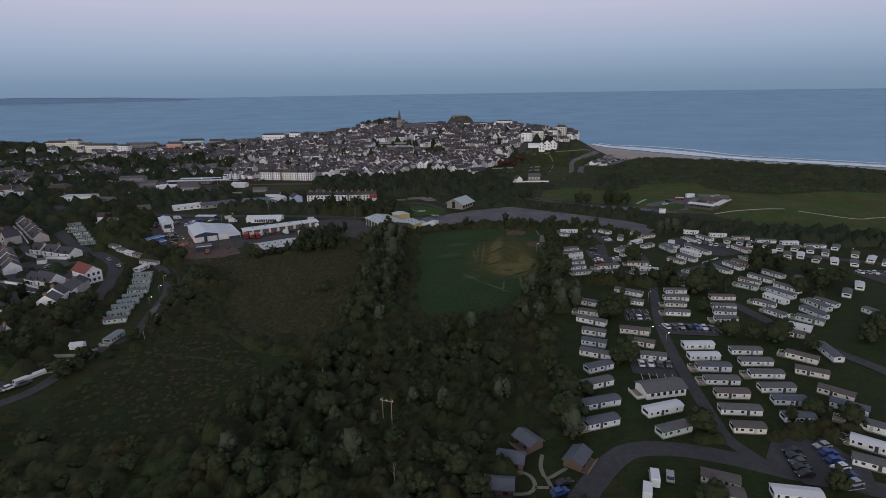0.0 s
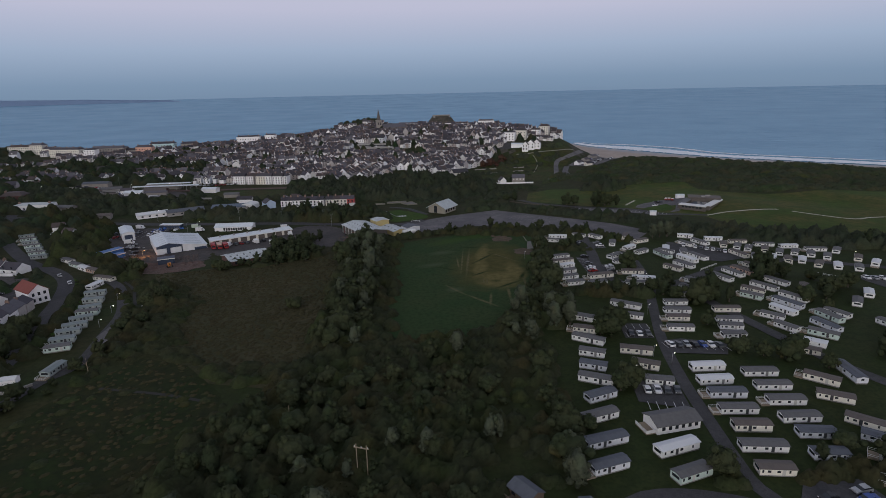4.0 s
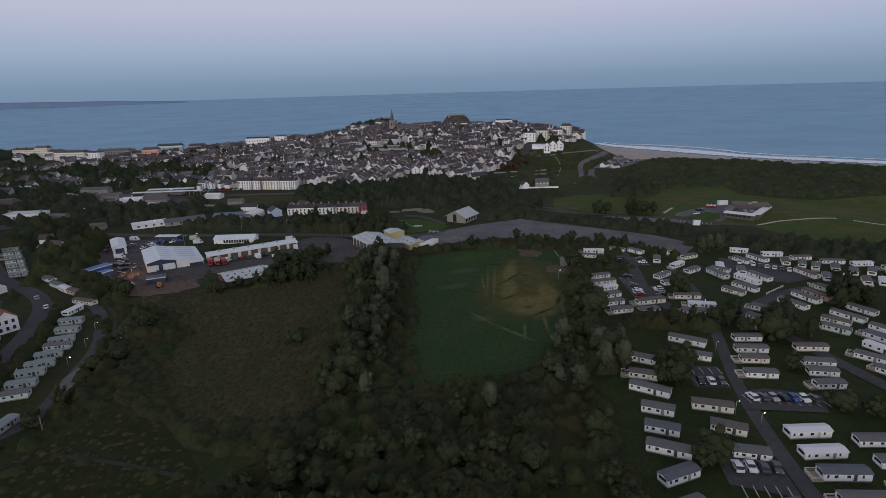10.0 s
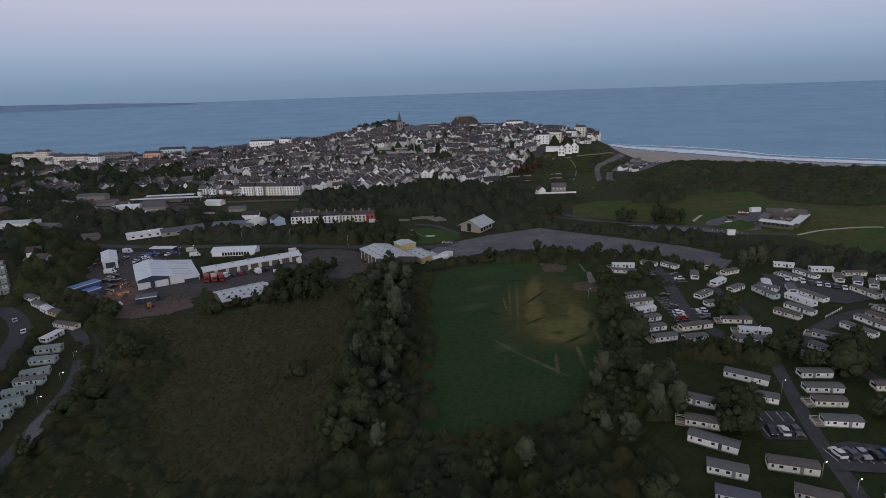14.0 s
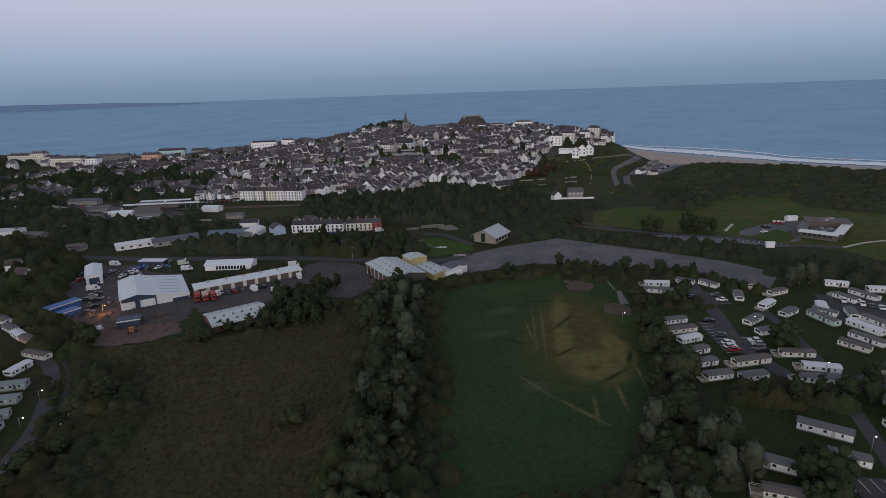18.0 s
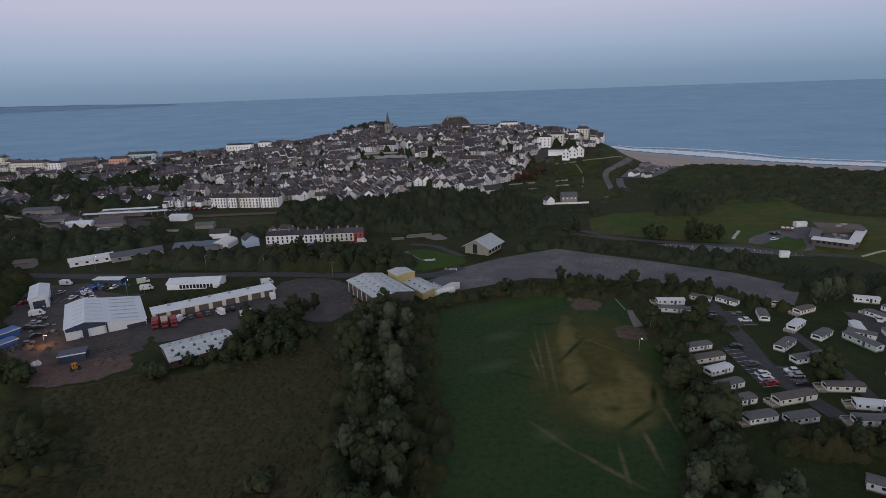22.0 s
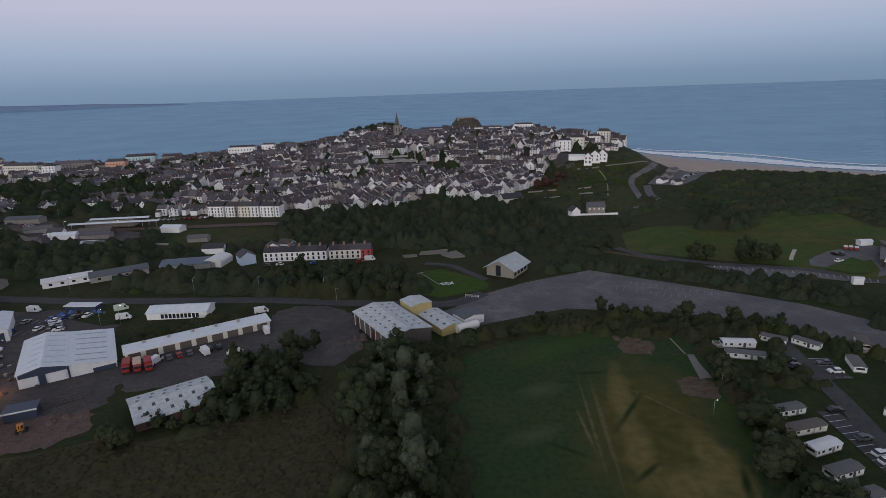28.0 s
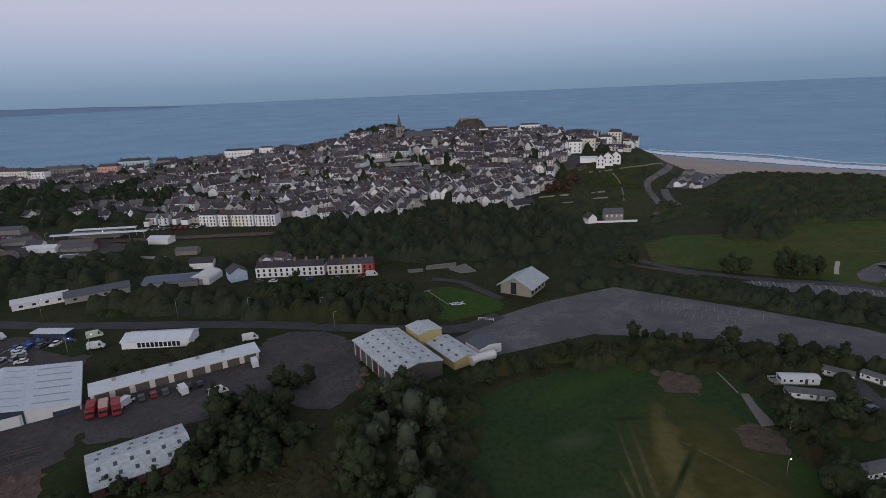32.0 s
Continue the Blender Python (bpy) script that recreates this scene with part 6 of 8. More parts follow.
# hotels along the skyline
for x, y, turn, w, h, wall, bays, st, lab in ((-600, 905, -6, 34, 11, M_CREAM, 10, 4, "large cream-coloured hotel on the cliff top"), (-572, 900, -6, 20, 14, M_CREAM, 6, 5, "tall cream hotel wing on the cliff top"), (-552, 897, -6, 18, 9, M_CREAM, 5, 3, "low cream hotel wing on the cliff top"),
        (-508, 862, -8, 46, 11, M_CREAM, 14, 3, "cream seaside terrace of hotels"), (-461, 838, 0, 15, 13, M_WHITEWALL, 4, 4, "tall white guest house at the town's edge"), (-452, 868, 6, 44, 12, M_STONE, 12, 4, "grey stone hotel terrace"),
        (-424, 878, 6, 24, 8, M_STONE, 6, 2, "low stone seaside building"), (-399, 864, 4, 22, 12.5, M_PINKWALL, 6, 3, "salmon pink hotel"), (-398, 921, 8, 36, 12, M_BLUEWALL, 9, 3, "pale turquoise hotel terrace"),
        (-355, 915, 8, 24, 10, M_STONE, 6, 3, "stone seaside terrace"), (-268, 926, 6, 34, 14, M_WHITEWALL, 9, 3, "white and pink stepped hotel block"),
        (-235, 930, 2, 16, 13, M_WHITEWALL, 4, 3, "white gabled hotel"), (108, 985, -8, 26, 11, M_WHITEWALL, 7, 3, "white hotel behind the town wall"),
        (60, 1000, -5, 40, 7, M_WHITEWALL, 10, 2, "long white building by the harbour"), (-20, 985, 0, 36, 8, M_WHITEWALL, 9, 2, "white terrace above the harbour"),
        (166, 797, -25, 13, 12, M_CREAM, 4, 4, "tall cream cliff-top hotel"), (180, 815, -25, 11, 11, M_STONE, 3, 4, "tall brown stone cliff-top house"),
        (150, 778, -22, 13, 10, M_WHITEWALL, 4, 3, "white cliff-top hotel"), (128, 760, -20, 14, 11, M_CREAM, 4, 3, "cream gabled cliff-top hotel"),
        (112, 745, -18, 12, 10, M_WHITEWALL, 3, 3, "white cliff-top guest house"),
        (-299, 463, 2, 26, 4, M_WHITEWALL, 8, 1, "flat-roofed school block"), (-331, 489, 8, 16, 5, M_BRICK, 7, 1, "brick school hall")):
    block("hotel" if "hotel" in lab else "building", lab, x, y, turn, w, 12 if w < 30 else 14, h, wall, bays, st, M_ASBESTOS if "flat-roofed" in lab else M_SLATE, roof_h=0.6 if "flat-roofed" in lab else 1.6 if "white" in lab else 2.6)
# white gabled house on the cliff
for dx, dy, w, d in ((0, 0, 9, 9), (7.5, 1.5, 8, 9), (-7, -2.5, 7, 8)):
    g = shed("house", "white gabled cliff-top house with a dark roof", 130 + dx, 700 + dy, -20, w, d, 6.4, 10.2, M_WHITEWALL, M_SLATE, "y", 0.3, category="house")
    windows_on(g, 2, -w / 2, w / 2, 5.2, -d * 0.5 - 0.02, 1.2, 1.6)
    windows_on(g, 2, -w / 2, w / 2, 1.9, -d * 0.5 - 0.02, 1.3, 1.8)
shed("garage_range", "long white curved-roof range behind the cliff-top house", 116, 712, -15, 15, 8, 2.8, 4.0, M_WHITEWALL, M_METALROOF, "x", 0.2)
parked(84, 750, 97, 737, 7, 40, 71)
# terrace walls on the bank
for x0, y0, x1, y1 in ((96, 622, 108, 625.5), (100, 641, 112, 646), (60, 607, 84, 612), (56, 628, 80, 634)):
    tw = thing("retaining_wall", "low grey stone retaining wall on the grass bank", "wall", pose(x0, y0, min(gz(x0, y0), gz(x1, y1)), 0, 0, math.degrees(math.atan2(y1 - y0, x1 - x0))), "bank walls")
    n_ = math.hypot(x1 - x0, y1 - y0)
    part("wall", box_shape(0, -0.25, -1.5, n_, 0.25, 1.1, bevel=0.05), M_STONE, tw)
    part("coping", box_shape(-0.05, -0.32, 1.1, n_ + 0.05, 0.32, 1.22), M_CONCRETE, tw)
# cottages below the slope
ct = shed("cottage", "stone cottage with a slate roof and white windows", 91, 557, -5, 11.5, 8, 4.8, 7.4, M_STONE, M_SLATE, "x", category="cottage")
windows_on(ct, 4, -6, 6, 3.4, -4.02, 1.0, 1.2, M_RAIL)
shed("cottage", "small white gabled cottage by the lane", 75, 552, 10, 6, 7, 3.4, 6.2, M_WHITEWALL, M_SLATE, "y", category="cottage")
gw = thing("garden_wall", "low white garden wall along the lane", "wall", pose(86, 549, gz(86, 549), 0, 0, -2))
part("wall", box_shape(-18, -0.2, -1, 18, 0.2, 1.3), M_WHITEWALL, gw)
part("coping", box_shape(-18.1, -0.28, 1.3, 18.1, 0.28, 1.42), M_CONCRETE, gw)
shed("house", "pale yellow house with two gables at the town's edge", 37, 592, 20, 16, 9, 5.5, 8.6, M_CREAM, M_SLATE, "x", category="house")

# the town's streets: the front rows house by house, the roofs behind as one mass
street(-107, 598, -80, 593, "terrace", town, 6.0, 0)
street(-77, 596, -60, 656, "terrace", town, 6.0, 0)
street(-63, 592, -46, 650, "terrace", town, 6.0, 0.1)
street(-2, 640, 52, 702, "terrace", town, 6.2, 0)
street(10, 634, 64, 692, "terrace", town, 6.2, 0.1)
for x, y, turn in ((-24, 636, 10), (-16, 635, 5), (-8, 633, 15), (-42, 608, 30), (-50, 612, 20), (22, 634, 40), (34, 643, 35), (42, 648, 30), (54, 658, 25), (62, 664, 20)):
    house("gable", x, y, turn, town)
plots = [p for p in plots if clear_of_things(p[0], p[1], 3.0)]
plots.sort(key=lambda p: p[1] - 0.25 * abs(p[0] + 60))
single = [p for p in plots if p[3] < 12][:150]
rest = [p for p in plots if p not in single]
for x, y, turn, w in single:
    house("terrace" if town.random() < 0.7 else "gable", x, y, (turn + 90) % 180 - 90, town)
WALL_I, ROOF_I, STACK_I, PANE_I = 0, 1, 2, 3
tv, tf, ti = [], [], []


def town_add(pts, faces, index, place):
    k = len(tv)
    tv.extend(place(p) for p in pts)
    tf.extend(tuple(i + k for i in f) for f in faces)
    ti.extend([index] * len(faces))


BOX_FACES = [(0, 1, 5, 4), (1, 2, 6, 5), (2, 3, 7, 6), (3, 0, 4, 7), (4, 5, 6, 7)]


def box_points(x0, y0, z0, x1, y1, z1):
    return [(x0, y0, z0), (x1, y0, z0), (x1, y1, z0), (x0, y1, z0), (x0, y0, z1), (x1, y0, z1), (x1, y1, z1), (x0, y1, z1)]


hillside = [(vx, vy, town.uniform(-30, 30), town.uniform(7, 13)) for vx, vy in ((town.uniform(-430, -240), town.uniform(455, 690)) for k in range(60)) if not inside(vx, vy, TOWN) and vy > 622]
far = random.Random(77)
hillside += [(vx + far.uniform(-4, 4), vy + far.uniform(-4, 4), far.uniform(-35, 35), far.uniform(8, 14)) for cx0, cy0, k in ((-434, 571, 5), (-408, 560, 5), (-382, 530, 4), (-546, 719, 4), (-515, 719, 5), (-486, 745, 4), (-480, 772, 3), (-399, 645, 5), (-427, 669, 5), (-589, 828, 3), (-455, 610, 4), (-360, 480, 4), (-395, 470, 3), (-500, 660, 4))
             for vx, vy in ((cx0 + far.uniform(-26, 26), cy0 + far.uniform(-16, 16)) for q in range(k))]
dwellings = []
for x, y, turn, w in rest + hillside + [(-500, 707, 10, 12), (-414, 590, 20, 9), (-425, 600, 20, 8), (-498, 760, 0, 14), (-470, 768, 5, 16), (-380, 640, -10, 12), (-440, 660, 15, 10), (-350, 600, 5, 9), (-395, 610, -15, 10), (-460, 620, 10, 9), (-360, 560, 0, 8), (-272, 655, 1, 42), (-217, 600, 0, 7), (-227, 603, 4, 7), (-240, 622, -6, 26), (-300, 640, 8, 18)]:
    # a row is made of single dwellings, each with its own height and colour
    n_ = max(1, round(w / 6.2)) if w > 12 else 1
    row_h = town.uniform(0.82, 1.2) * (1.3 if y > 780 and town.random() < 0.3 else 1.0)
    for k in range(n_):
        u = -w / 2 + w * (k + 0.5) / n_
        dwellings.append((x + math.cos(radians(turn)) * u, y + math.sin(radians(turn)) * u, turn, w / n_, row_h * town.uniform(0.94, 1.06)))
for x, y, turn, w, hh in dwellings:
    base, c, s = gz(x, y), math.cos(radians(turn)), math.sin(radians(turn))

    def place(p):
        return (x + c * p[0] - s * p[1], y + s * p[0] + c * p[1], base + p[2])

    a, b, e, r = w / 2, town.uniform(3.2, 4.3), 4.8 * hh, (4.8 + town.uniform(2.1, 3.1)) * hh
    town_add([(-a, -b, -4), (a, -b, -4), (a, b, -4), (-a, b, -4), (-a, -b, e), (a, -b, e), (a, b, e), (-a, b, e), (-a, 0, r), (a, 0, r)],
             [(0, 1, 5, 4), (2, 3, 7, 6), (1, 2, 6, 9, 5), (3, 0, 4, 8, 7)], WALL_I, place)
    o = 0.25
    q = (r - e) / b * o
    town_add([(-a, -b - o, e - q), (a, -b - o, e - q), (a, 0, r + 0.03), (-a, 0, r + 0.03), (-a, b + o, e - q), (a, b + o, e - q), (-a, -b - o, e - q + 0.2), (a, -b - o, e - q + 0.2),
              (a, 0, r + 0.25), (-a, 0, r + 0.25), (-a, b + o, e - q + 0.2), (a, b + o, e - q + 0.2)],
             [(6, 7, 8, 9), (9, 8, 11, 10), (0, 1, 7, 6), (5, 4, 10, 11), (1, 2, 8, 7), (3, 0, 6, 9), (2, 5, 11, 8), (4, 3, 9, 10)], ROOF_I, place)
    if town.random() < 0.75:
        town_add(box_points(a - 0.9, -0.6, r - 0.6, a - 0.1, 0.6, r + 1.1), BOX_FACES, STACK_I, place)
    columns = max(2, int(w / 2.9))
    for j in range(2):
        for i in range(columns):
            u = -a + w * (i + 0.5) / columns
            town_add(box_points(u - 0.42, -b - 0.05, 1.0 + 2.3 * j, u + 0.42, -b + 0.05, 2.3 + 2.3 * j), BOX_FACES, PANE_I, place)
    extra = town.random()
    if extra < 0.34:  # a gable or dormer breaking the eaves
        g, u = town.uniform(0.8, min(1.7, a - 0.3)), town.uniform(-0.4, 0.4) * a
        f = -b - (0.5 if extra < 0.15 else -0.5)
        lo, hi, pk = (-4 if extra < 0.15 else e - 0.4), e + 0.5, min(e + 0.5 + g * 1.1, r - 0.1)
        town_add([(u - g, f, lo), (u + g, f, lo), (u + g, f, hi), (u, f, pk), (u - g, f, hi), (u - g, -0.4, lo), (u + g, -0.4, lo), (u + g, -0.4, hi), (u - g, -0.4, hi)],
                 [(0, 1, 2, 3, 4), (1, 6, 7, 2), (5, 0, 4, 8)], WALL_I, place)
        town_add([(u - g - 0.15, f - 0.15, hi - 0.1), (u, f - 0.15, pk + 0.08), (u + g + 0.15, f - 0.15, hi - 0.1), (u - g - 0.15, 0, hi - 0.1), (u, 0, pk + 0.08), (u + g + 0.15, 0, hi - 0.1)],
                 [(0, 1, 4, 3), (1, 2, 5, 4)], ROOF_I, place)
        town_add(box_points(u - 0.35, f - 0.06, hi - 0.9, u + 0.35, f + 0.02, hi + 0.2), BOX_FACES, PANE_I, place)
    elif extra < 0.7:  # rear wing under a lean-to roof
        d_, h_ = town.uniform(2.4, 4.6), town.uniform(2.6, 4.4) * hh
        x1_ = town.uniform(-0.2, 0.6) * a
        town_add(box_points(-a + 0.2, -b - d_, -4, x1_, -b, h_), BOX_FACES, WALL_I, place)
        town_add([(-a, -b - d_ - 0.2, h_ + 0.02), (x1_ + 0.2, -b - d_ - 0.2, h_ + 0.02), (x1_ + 0.2, -b + 0.1, h_ + 0.9), (-a, -b + 0.1, h_ + 0.9), (-a, -b + 0.1, h_), (x1_ + 0.2, -b + 0.1, h_)],
                 [(0, 1, 2, 3), (1, 5, 2), (4, 0, 3)], ROOF_I, place)
    elif extra < 0.8:  # yard shed or garage behind
        town_add(box_points(-a * 0.6, -b - 6.2, -3, a * 0.5, -b - 3.6, 2.3), BOX_FACES, WALL_I, place)
    OCCUPIED.extend((x + c * q, y + s * q, 2.0) for q in np.arange(-a + 2, a - 1, 5.0))
tagged(new("town_houses", mesh_from("town_houses", tv, tf, [M_TOWNWALL, M_TOWNSLATE, M_CHIMNEY, M_GLASS], ti)),
       "crowded slate-roofed houses climbing the hill to the sea", "houses", kind="stuff")

# church with its spire
zc = gz(-64, 900)
church = thing("church", "stone parish church with a tall pointed spire", "church", pose(-64, 900, zc, 0, 0, 15))
part("nave", Shape().profile_x([(-9, -3), (9, -3), (9, 7), (0, 12), (-9, 7)], 4.2, 40), M_STONE, church)
part("nave_roof", Shape().profile_x([(-9.4, 6.9), (0, 12.05), (9.4, 6.9), (9.4, 7.2), (0, 12.4), (-9.4, 7.2)], 4.2, 40.3), M_SLATE, church)
part("tower", box_shape(-4, -4, -3, 4, 4, 17, bevel=0.5), M_STONE, church)
spire = Shape()
spire.tube(0, 0, 17.6, 34, 3.3, 0.12, 8)
part("spire", spire, M_SPIRE, church, "slender octagonal stone spire")
part("parapet", box_shape(-4.3, -4.3, 17.01, 4.3, 4.3, 18.2), M_STONE, church)
for s in (-1, 1):
    part("belfry_window", box_shape(s * 1.6 - 0.6, -4.1, 11, s * 1.6 + 0.6, -3.98, 15), M_GLASS, church)
# fort on its island
fort = thing("fort", "square stone fort on a rocky island", "fort", pose(42, 1232, 31, 0, 0, 6))
part("wall", box_shape(-17, -8, -6, 17, 8, 3.6, bevel=1.0), M_STONE, fort)
part("parapet", box_shape(-17.6, -8.6, 3.61, 17.6, 8.6, 4.5), M_STONE, fort)
for k in range(6):
    part("gunport", box_shape(-13.5 + 5 * k, -8.15, 0.8, -11.5 + 5 * k, -7.95, 2.4), M_GLASS, fort)

# station canopies
st = thing("railway_station", "railway station with long pale platform canopies", "station", pose(-241, 560, gz(-241, 560), 0, 0, 4))
for k, (y, z, w) in enumerate(((0, 4.0, 30), (9, 5.0, 20))):
    part("canopy", Shape().profile_x([(y - 2.6, z), (y, z + 0.5), (y + 2.6, z), (y + 2.6, z + 0.2), (y, z + 0.75), (y - 2.6, z + 0.2)], -w, w), M_METALROOF, st)
    for j in range(7):
        part("post", box_shape(-w + 1 + j * w / 3.2, y - 0.12, -2, -w + 1.25 + j * w / 3.2, y + 0.12, z), M_POLE, st)
part("platform_building", box_shape(-22, 4.5, -3, 10, 12.5, 4.2), M_STONE, st)
shed("goods_shed", "pale goods shed at the end of the station", -195.5, 547, -9, 13.5, 8, 3.4, 4.6, M_WHITEWALL, M_METALROOF, "x")

for x, y, turn, w, d, eave, wall, roof, lab in ((-315, 579, 2, 24, 9, 3.6, M_STONE, M_RBLUE, "low dark-roofed railway depot"), (-256, 529, 4, 15, 7, 2.8, M_WHITEWALL, M_METALROOF, "long pale workshop in the station yard"),
                                              (-243, 541, 6, 20, 10, 3.2, M_BRICK, M_RBROWN, "brown hip-roofed railway building"), (-229, 509, 6, 9, 5, 2.6, M_WHITEWALL, M_PALEROOF, "small white store by the sidings"),
                                              (-283, 545, 20, 16, 6, 2.8, M_CONCRETE, M_RGREY, "low concrete railway store"), (-300, 530, 15, 12, 7, 3.0, M_WHITEWALL, M_RGREY, "white-walled store below the station"),
                                              (-268, 514, 10, 10, 6, 2.8, M_STONE, M_RBROWN, "stone outbuilding by the sidings")):
    shed("railway_building", lab, x, y, turn, w, d, eave, eave + 1.5, wall, roof, "x")
garden_runs = [([(-300, 516), (-262, 505), (-222, 503)], 2.2), ([(-330, 560), (-300, 541), (-272, 520)], 1.8), ([(-225, 507), (-196, 512), (-176, 509)], 1.4)]
for pts, h in garden_runs:
    ob = thing("retaining_wall", "grey concrete retaining wall below the sidings", "wall", group="retaining walls")
    for (ax, ay), (bx, by) in zip(pts, pts[1:]):
        n = math.hypot(bx - ax, by - ay)
        part("wall_run", box_shape(-n / 2, -0.2, -1.5, n / 2, 0.2, h), M_CONCRETE, ob, m=pose((ax + bx) / 2, (ay + by) / 2, gz((ax + bx) / 2, (ay + by) / 2), 0, 0, math.degrees(math.atan2(by - ay, bx - ax))))

# stepped concrete car park in the middle of the town
deck_z = gz(-60, 760)
deck = thing("parking_deck", "wide stepped concrete parking deck among the roofs", "car park", pose(-60, 758, deck_z, 0, 0, 2))
for k, (y0, y1, z) in enumerate(((-34, -12, -1.5), (-12, 10, 1.0), (10, 34, 3.5))):
    slab_ob = part("deck_slab", box_shape(-27 + 2 * k, y0, z - 6, 26 - 2 * k, y1 - 0.02, z), M_CONCRETE, deck)
    part("parapet", box_shape(-27 + 2 * k, y0 - 0.3, z - 0.3, 26 - 2 * k, y0, z + 1.1), M_RAIL if k == 0 else M_CONCRETE, slab_ob)
    # the slab is solid: a dark strip paints the shade of the level below
    part("opening", box_shape(-25 + 2 * k, y0 - 0.12, z - 1.9, 24 - 2 * k, y0 + 0.05, z - 0.7), M_GLASS, slab_ob, "dark strip for the shade inside the parking level")
part("stair_tower", box_shape(14, 18, 0, 22, 26, 8.5), M_CONCRETE, deck)
dk = random.Random(31)
for k in range(16):
    x, y, z = -80 + 2.7 * k, 758 + (-26, -18, 2)[k % 3], deck_z + (-1.5, -1.5, 1.0)[k % 3]
    if dk.random() < 0.75:
        copy_thing(CARS[("silver", "car", True)] if k % 2 else CARS[("white", "car", True)], pose(x, y, z, 0, 0, 88))

# golf clubhouse
club = thing("clubhouse", "low clubhouse with flat roofs and white fascias", "clubhouse", pose(203, 424, gz(203, 424)))
OCCUPIED.append((203, 424, 20))
for cx_, cy_, turn, w, d, h, mat in ((-10.5, -11.5, -43, 18, 5, 2.8, M_CONCRETE), (7.5, -4.5, 47, 30, 4.0, 2.6, M_CONCRETE), (-9, 4.5, 52, 24, 4.4, 2.7, M_RGREY), (9, 12.5, -23, 22, 11, 3.8, M_RBROWN), (0, -1, 47, 20, 14, 0.6, M_RBLUE)):
    wing_m = pose(cx_, cy_, 0, 0, 0, turn)
    # dull brown walls take in the dark of glazing and shade below the roofs
    part("wall", box_shape(-w / 2, -d / 2, -2, w / 2, d / 2, h), M_DULL, club, m=wing_m)
    part("roof", box_shape(-w / 2 - 0.4, -d / 2 - 0.4, h + 0.01, w / 2 + 0.4, d / 2 + 0.4, h + 0.3), mat if mat is not M_CONCRETE else M_RAIL, club, m=wing_m)
    part("fascia", box_shape(-w / 2 - 0.45, -d / 2 - 0.5, h - 0.3, w / 2 + 0.45, -d / 2 - 0.41, h + 0.3), M_RAIL if mat is M_CONCRETE else M_DULL, club, m=wing_m)
for k in range(6):
    part("window", box_shape(-7 + 2.4 * k, -2.62, 0.9, -5.4 + 2.4 * k, -2.5, 2.2), M_GLASS, club, m=pose(-10.5, -11.5, 0, 0, 0, -43))
for x, y, z, w, d in ((4, 1, 0.92, 3.0, 2.0), (-2, -3, 0.92, 2.2, 1.6), (7, 10, 4.1, 2.4, 2.0), (12, 13, 4.1, 3.0, 1.8), (1, 4, 0.92, 1.6, 1.6)):
    part("roof_unit", box_shape(x - w / 2, y - d / 2, z - 0.1, x + w / 2, y + d / 2, z + 0.9, bevel=0.06), M_CONCRETE, club)
sheet("traffic_island", [(157.7, 418), (163, 422.5), (168.6, 426), (176, 431), (182.4, 435), (183.6, 429), (179.8, 417), (173, 410.5), (165, 410)], M_GREEN, 0.26, "small grass island in the clubhouse car park", "grass", step=8)
for i, (x, y) in enumerate(((187.6, 447), (189.6, 446), (191.4, 444.4))):
    cart = thing("trailer", "small white-topped trailer with a red side", "trailer", pose(x, y, gz(x, y) + 0.2, 0, 0, 55), "clubhouse trailers")
    part("body", box_shape(-1.6, -0.75, 0.35, 1.6, 0.75, 1.5, bevel=0.06), M_REDSTEEL, cart)
    part("canopy", box_shape(-1.7, -0.85, 1.5, 1.7, 0.85, 1.68, bevel=0.05), M_RAIL, cart)
    for sx in (-0.9, 0.9):
        for sy in (-0.72, 0.72):
            part("wheel", Shape().box(sx - 0.28, sy - 0.09, 0, sx + 0.28, sy + 0.09, 0.56, bevel=0.12), M_TYRE, cart)
for x, y, turn, c in ((171.8, 429, 20, "white"), (177.5, 440, 100, "black"), (180.1, 439.5, 100, "grey")):
    vehicle(x, y, turn, c)
shed("hut", "small white hut beside the clubhouse drive", 157.6, 397.5, -12, 4.0, 2.2, 2.6, 3.0, M_WHITEWALL, M_METALROOF, "x", 0.2)
shed("hut", "white greenkeeper's hut on the links", 200, 451, -5, 6, 4, 2.2, 2.9, M_WHITEWALL, M_METALROOF, "x", 0.2)

# wide lodge and the stone-path lodges
lodge = shed("lodge", "wide white holiday lodge with a grey roof", 64.3, 151.3, 11, 12.6, 6.6, 2.4, 3.6, M_CVWHITE, M_RGREY, "x")
windows_on(lodge, 6, -5.5, 6, 1.5, -3.32, 0.9, 1.0)
part("deck", box_shape(-9.0, -2.6, -0.1, -6.32, 2.6, 0.4), M_DECK, lodge)
part("railing", box_shape(-9.0, -2.68, 0.4, -6.4, -2.6, 1.3).box(-9.08, -2.6, 0.4, -9.0, 2.6, 1.3), M_RAIL, lodge)
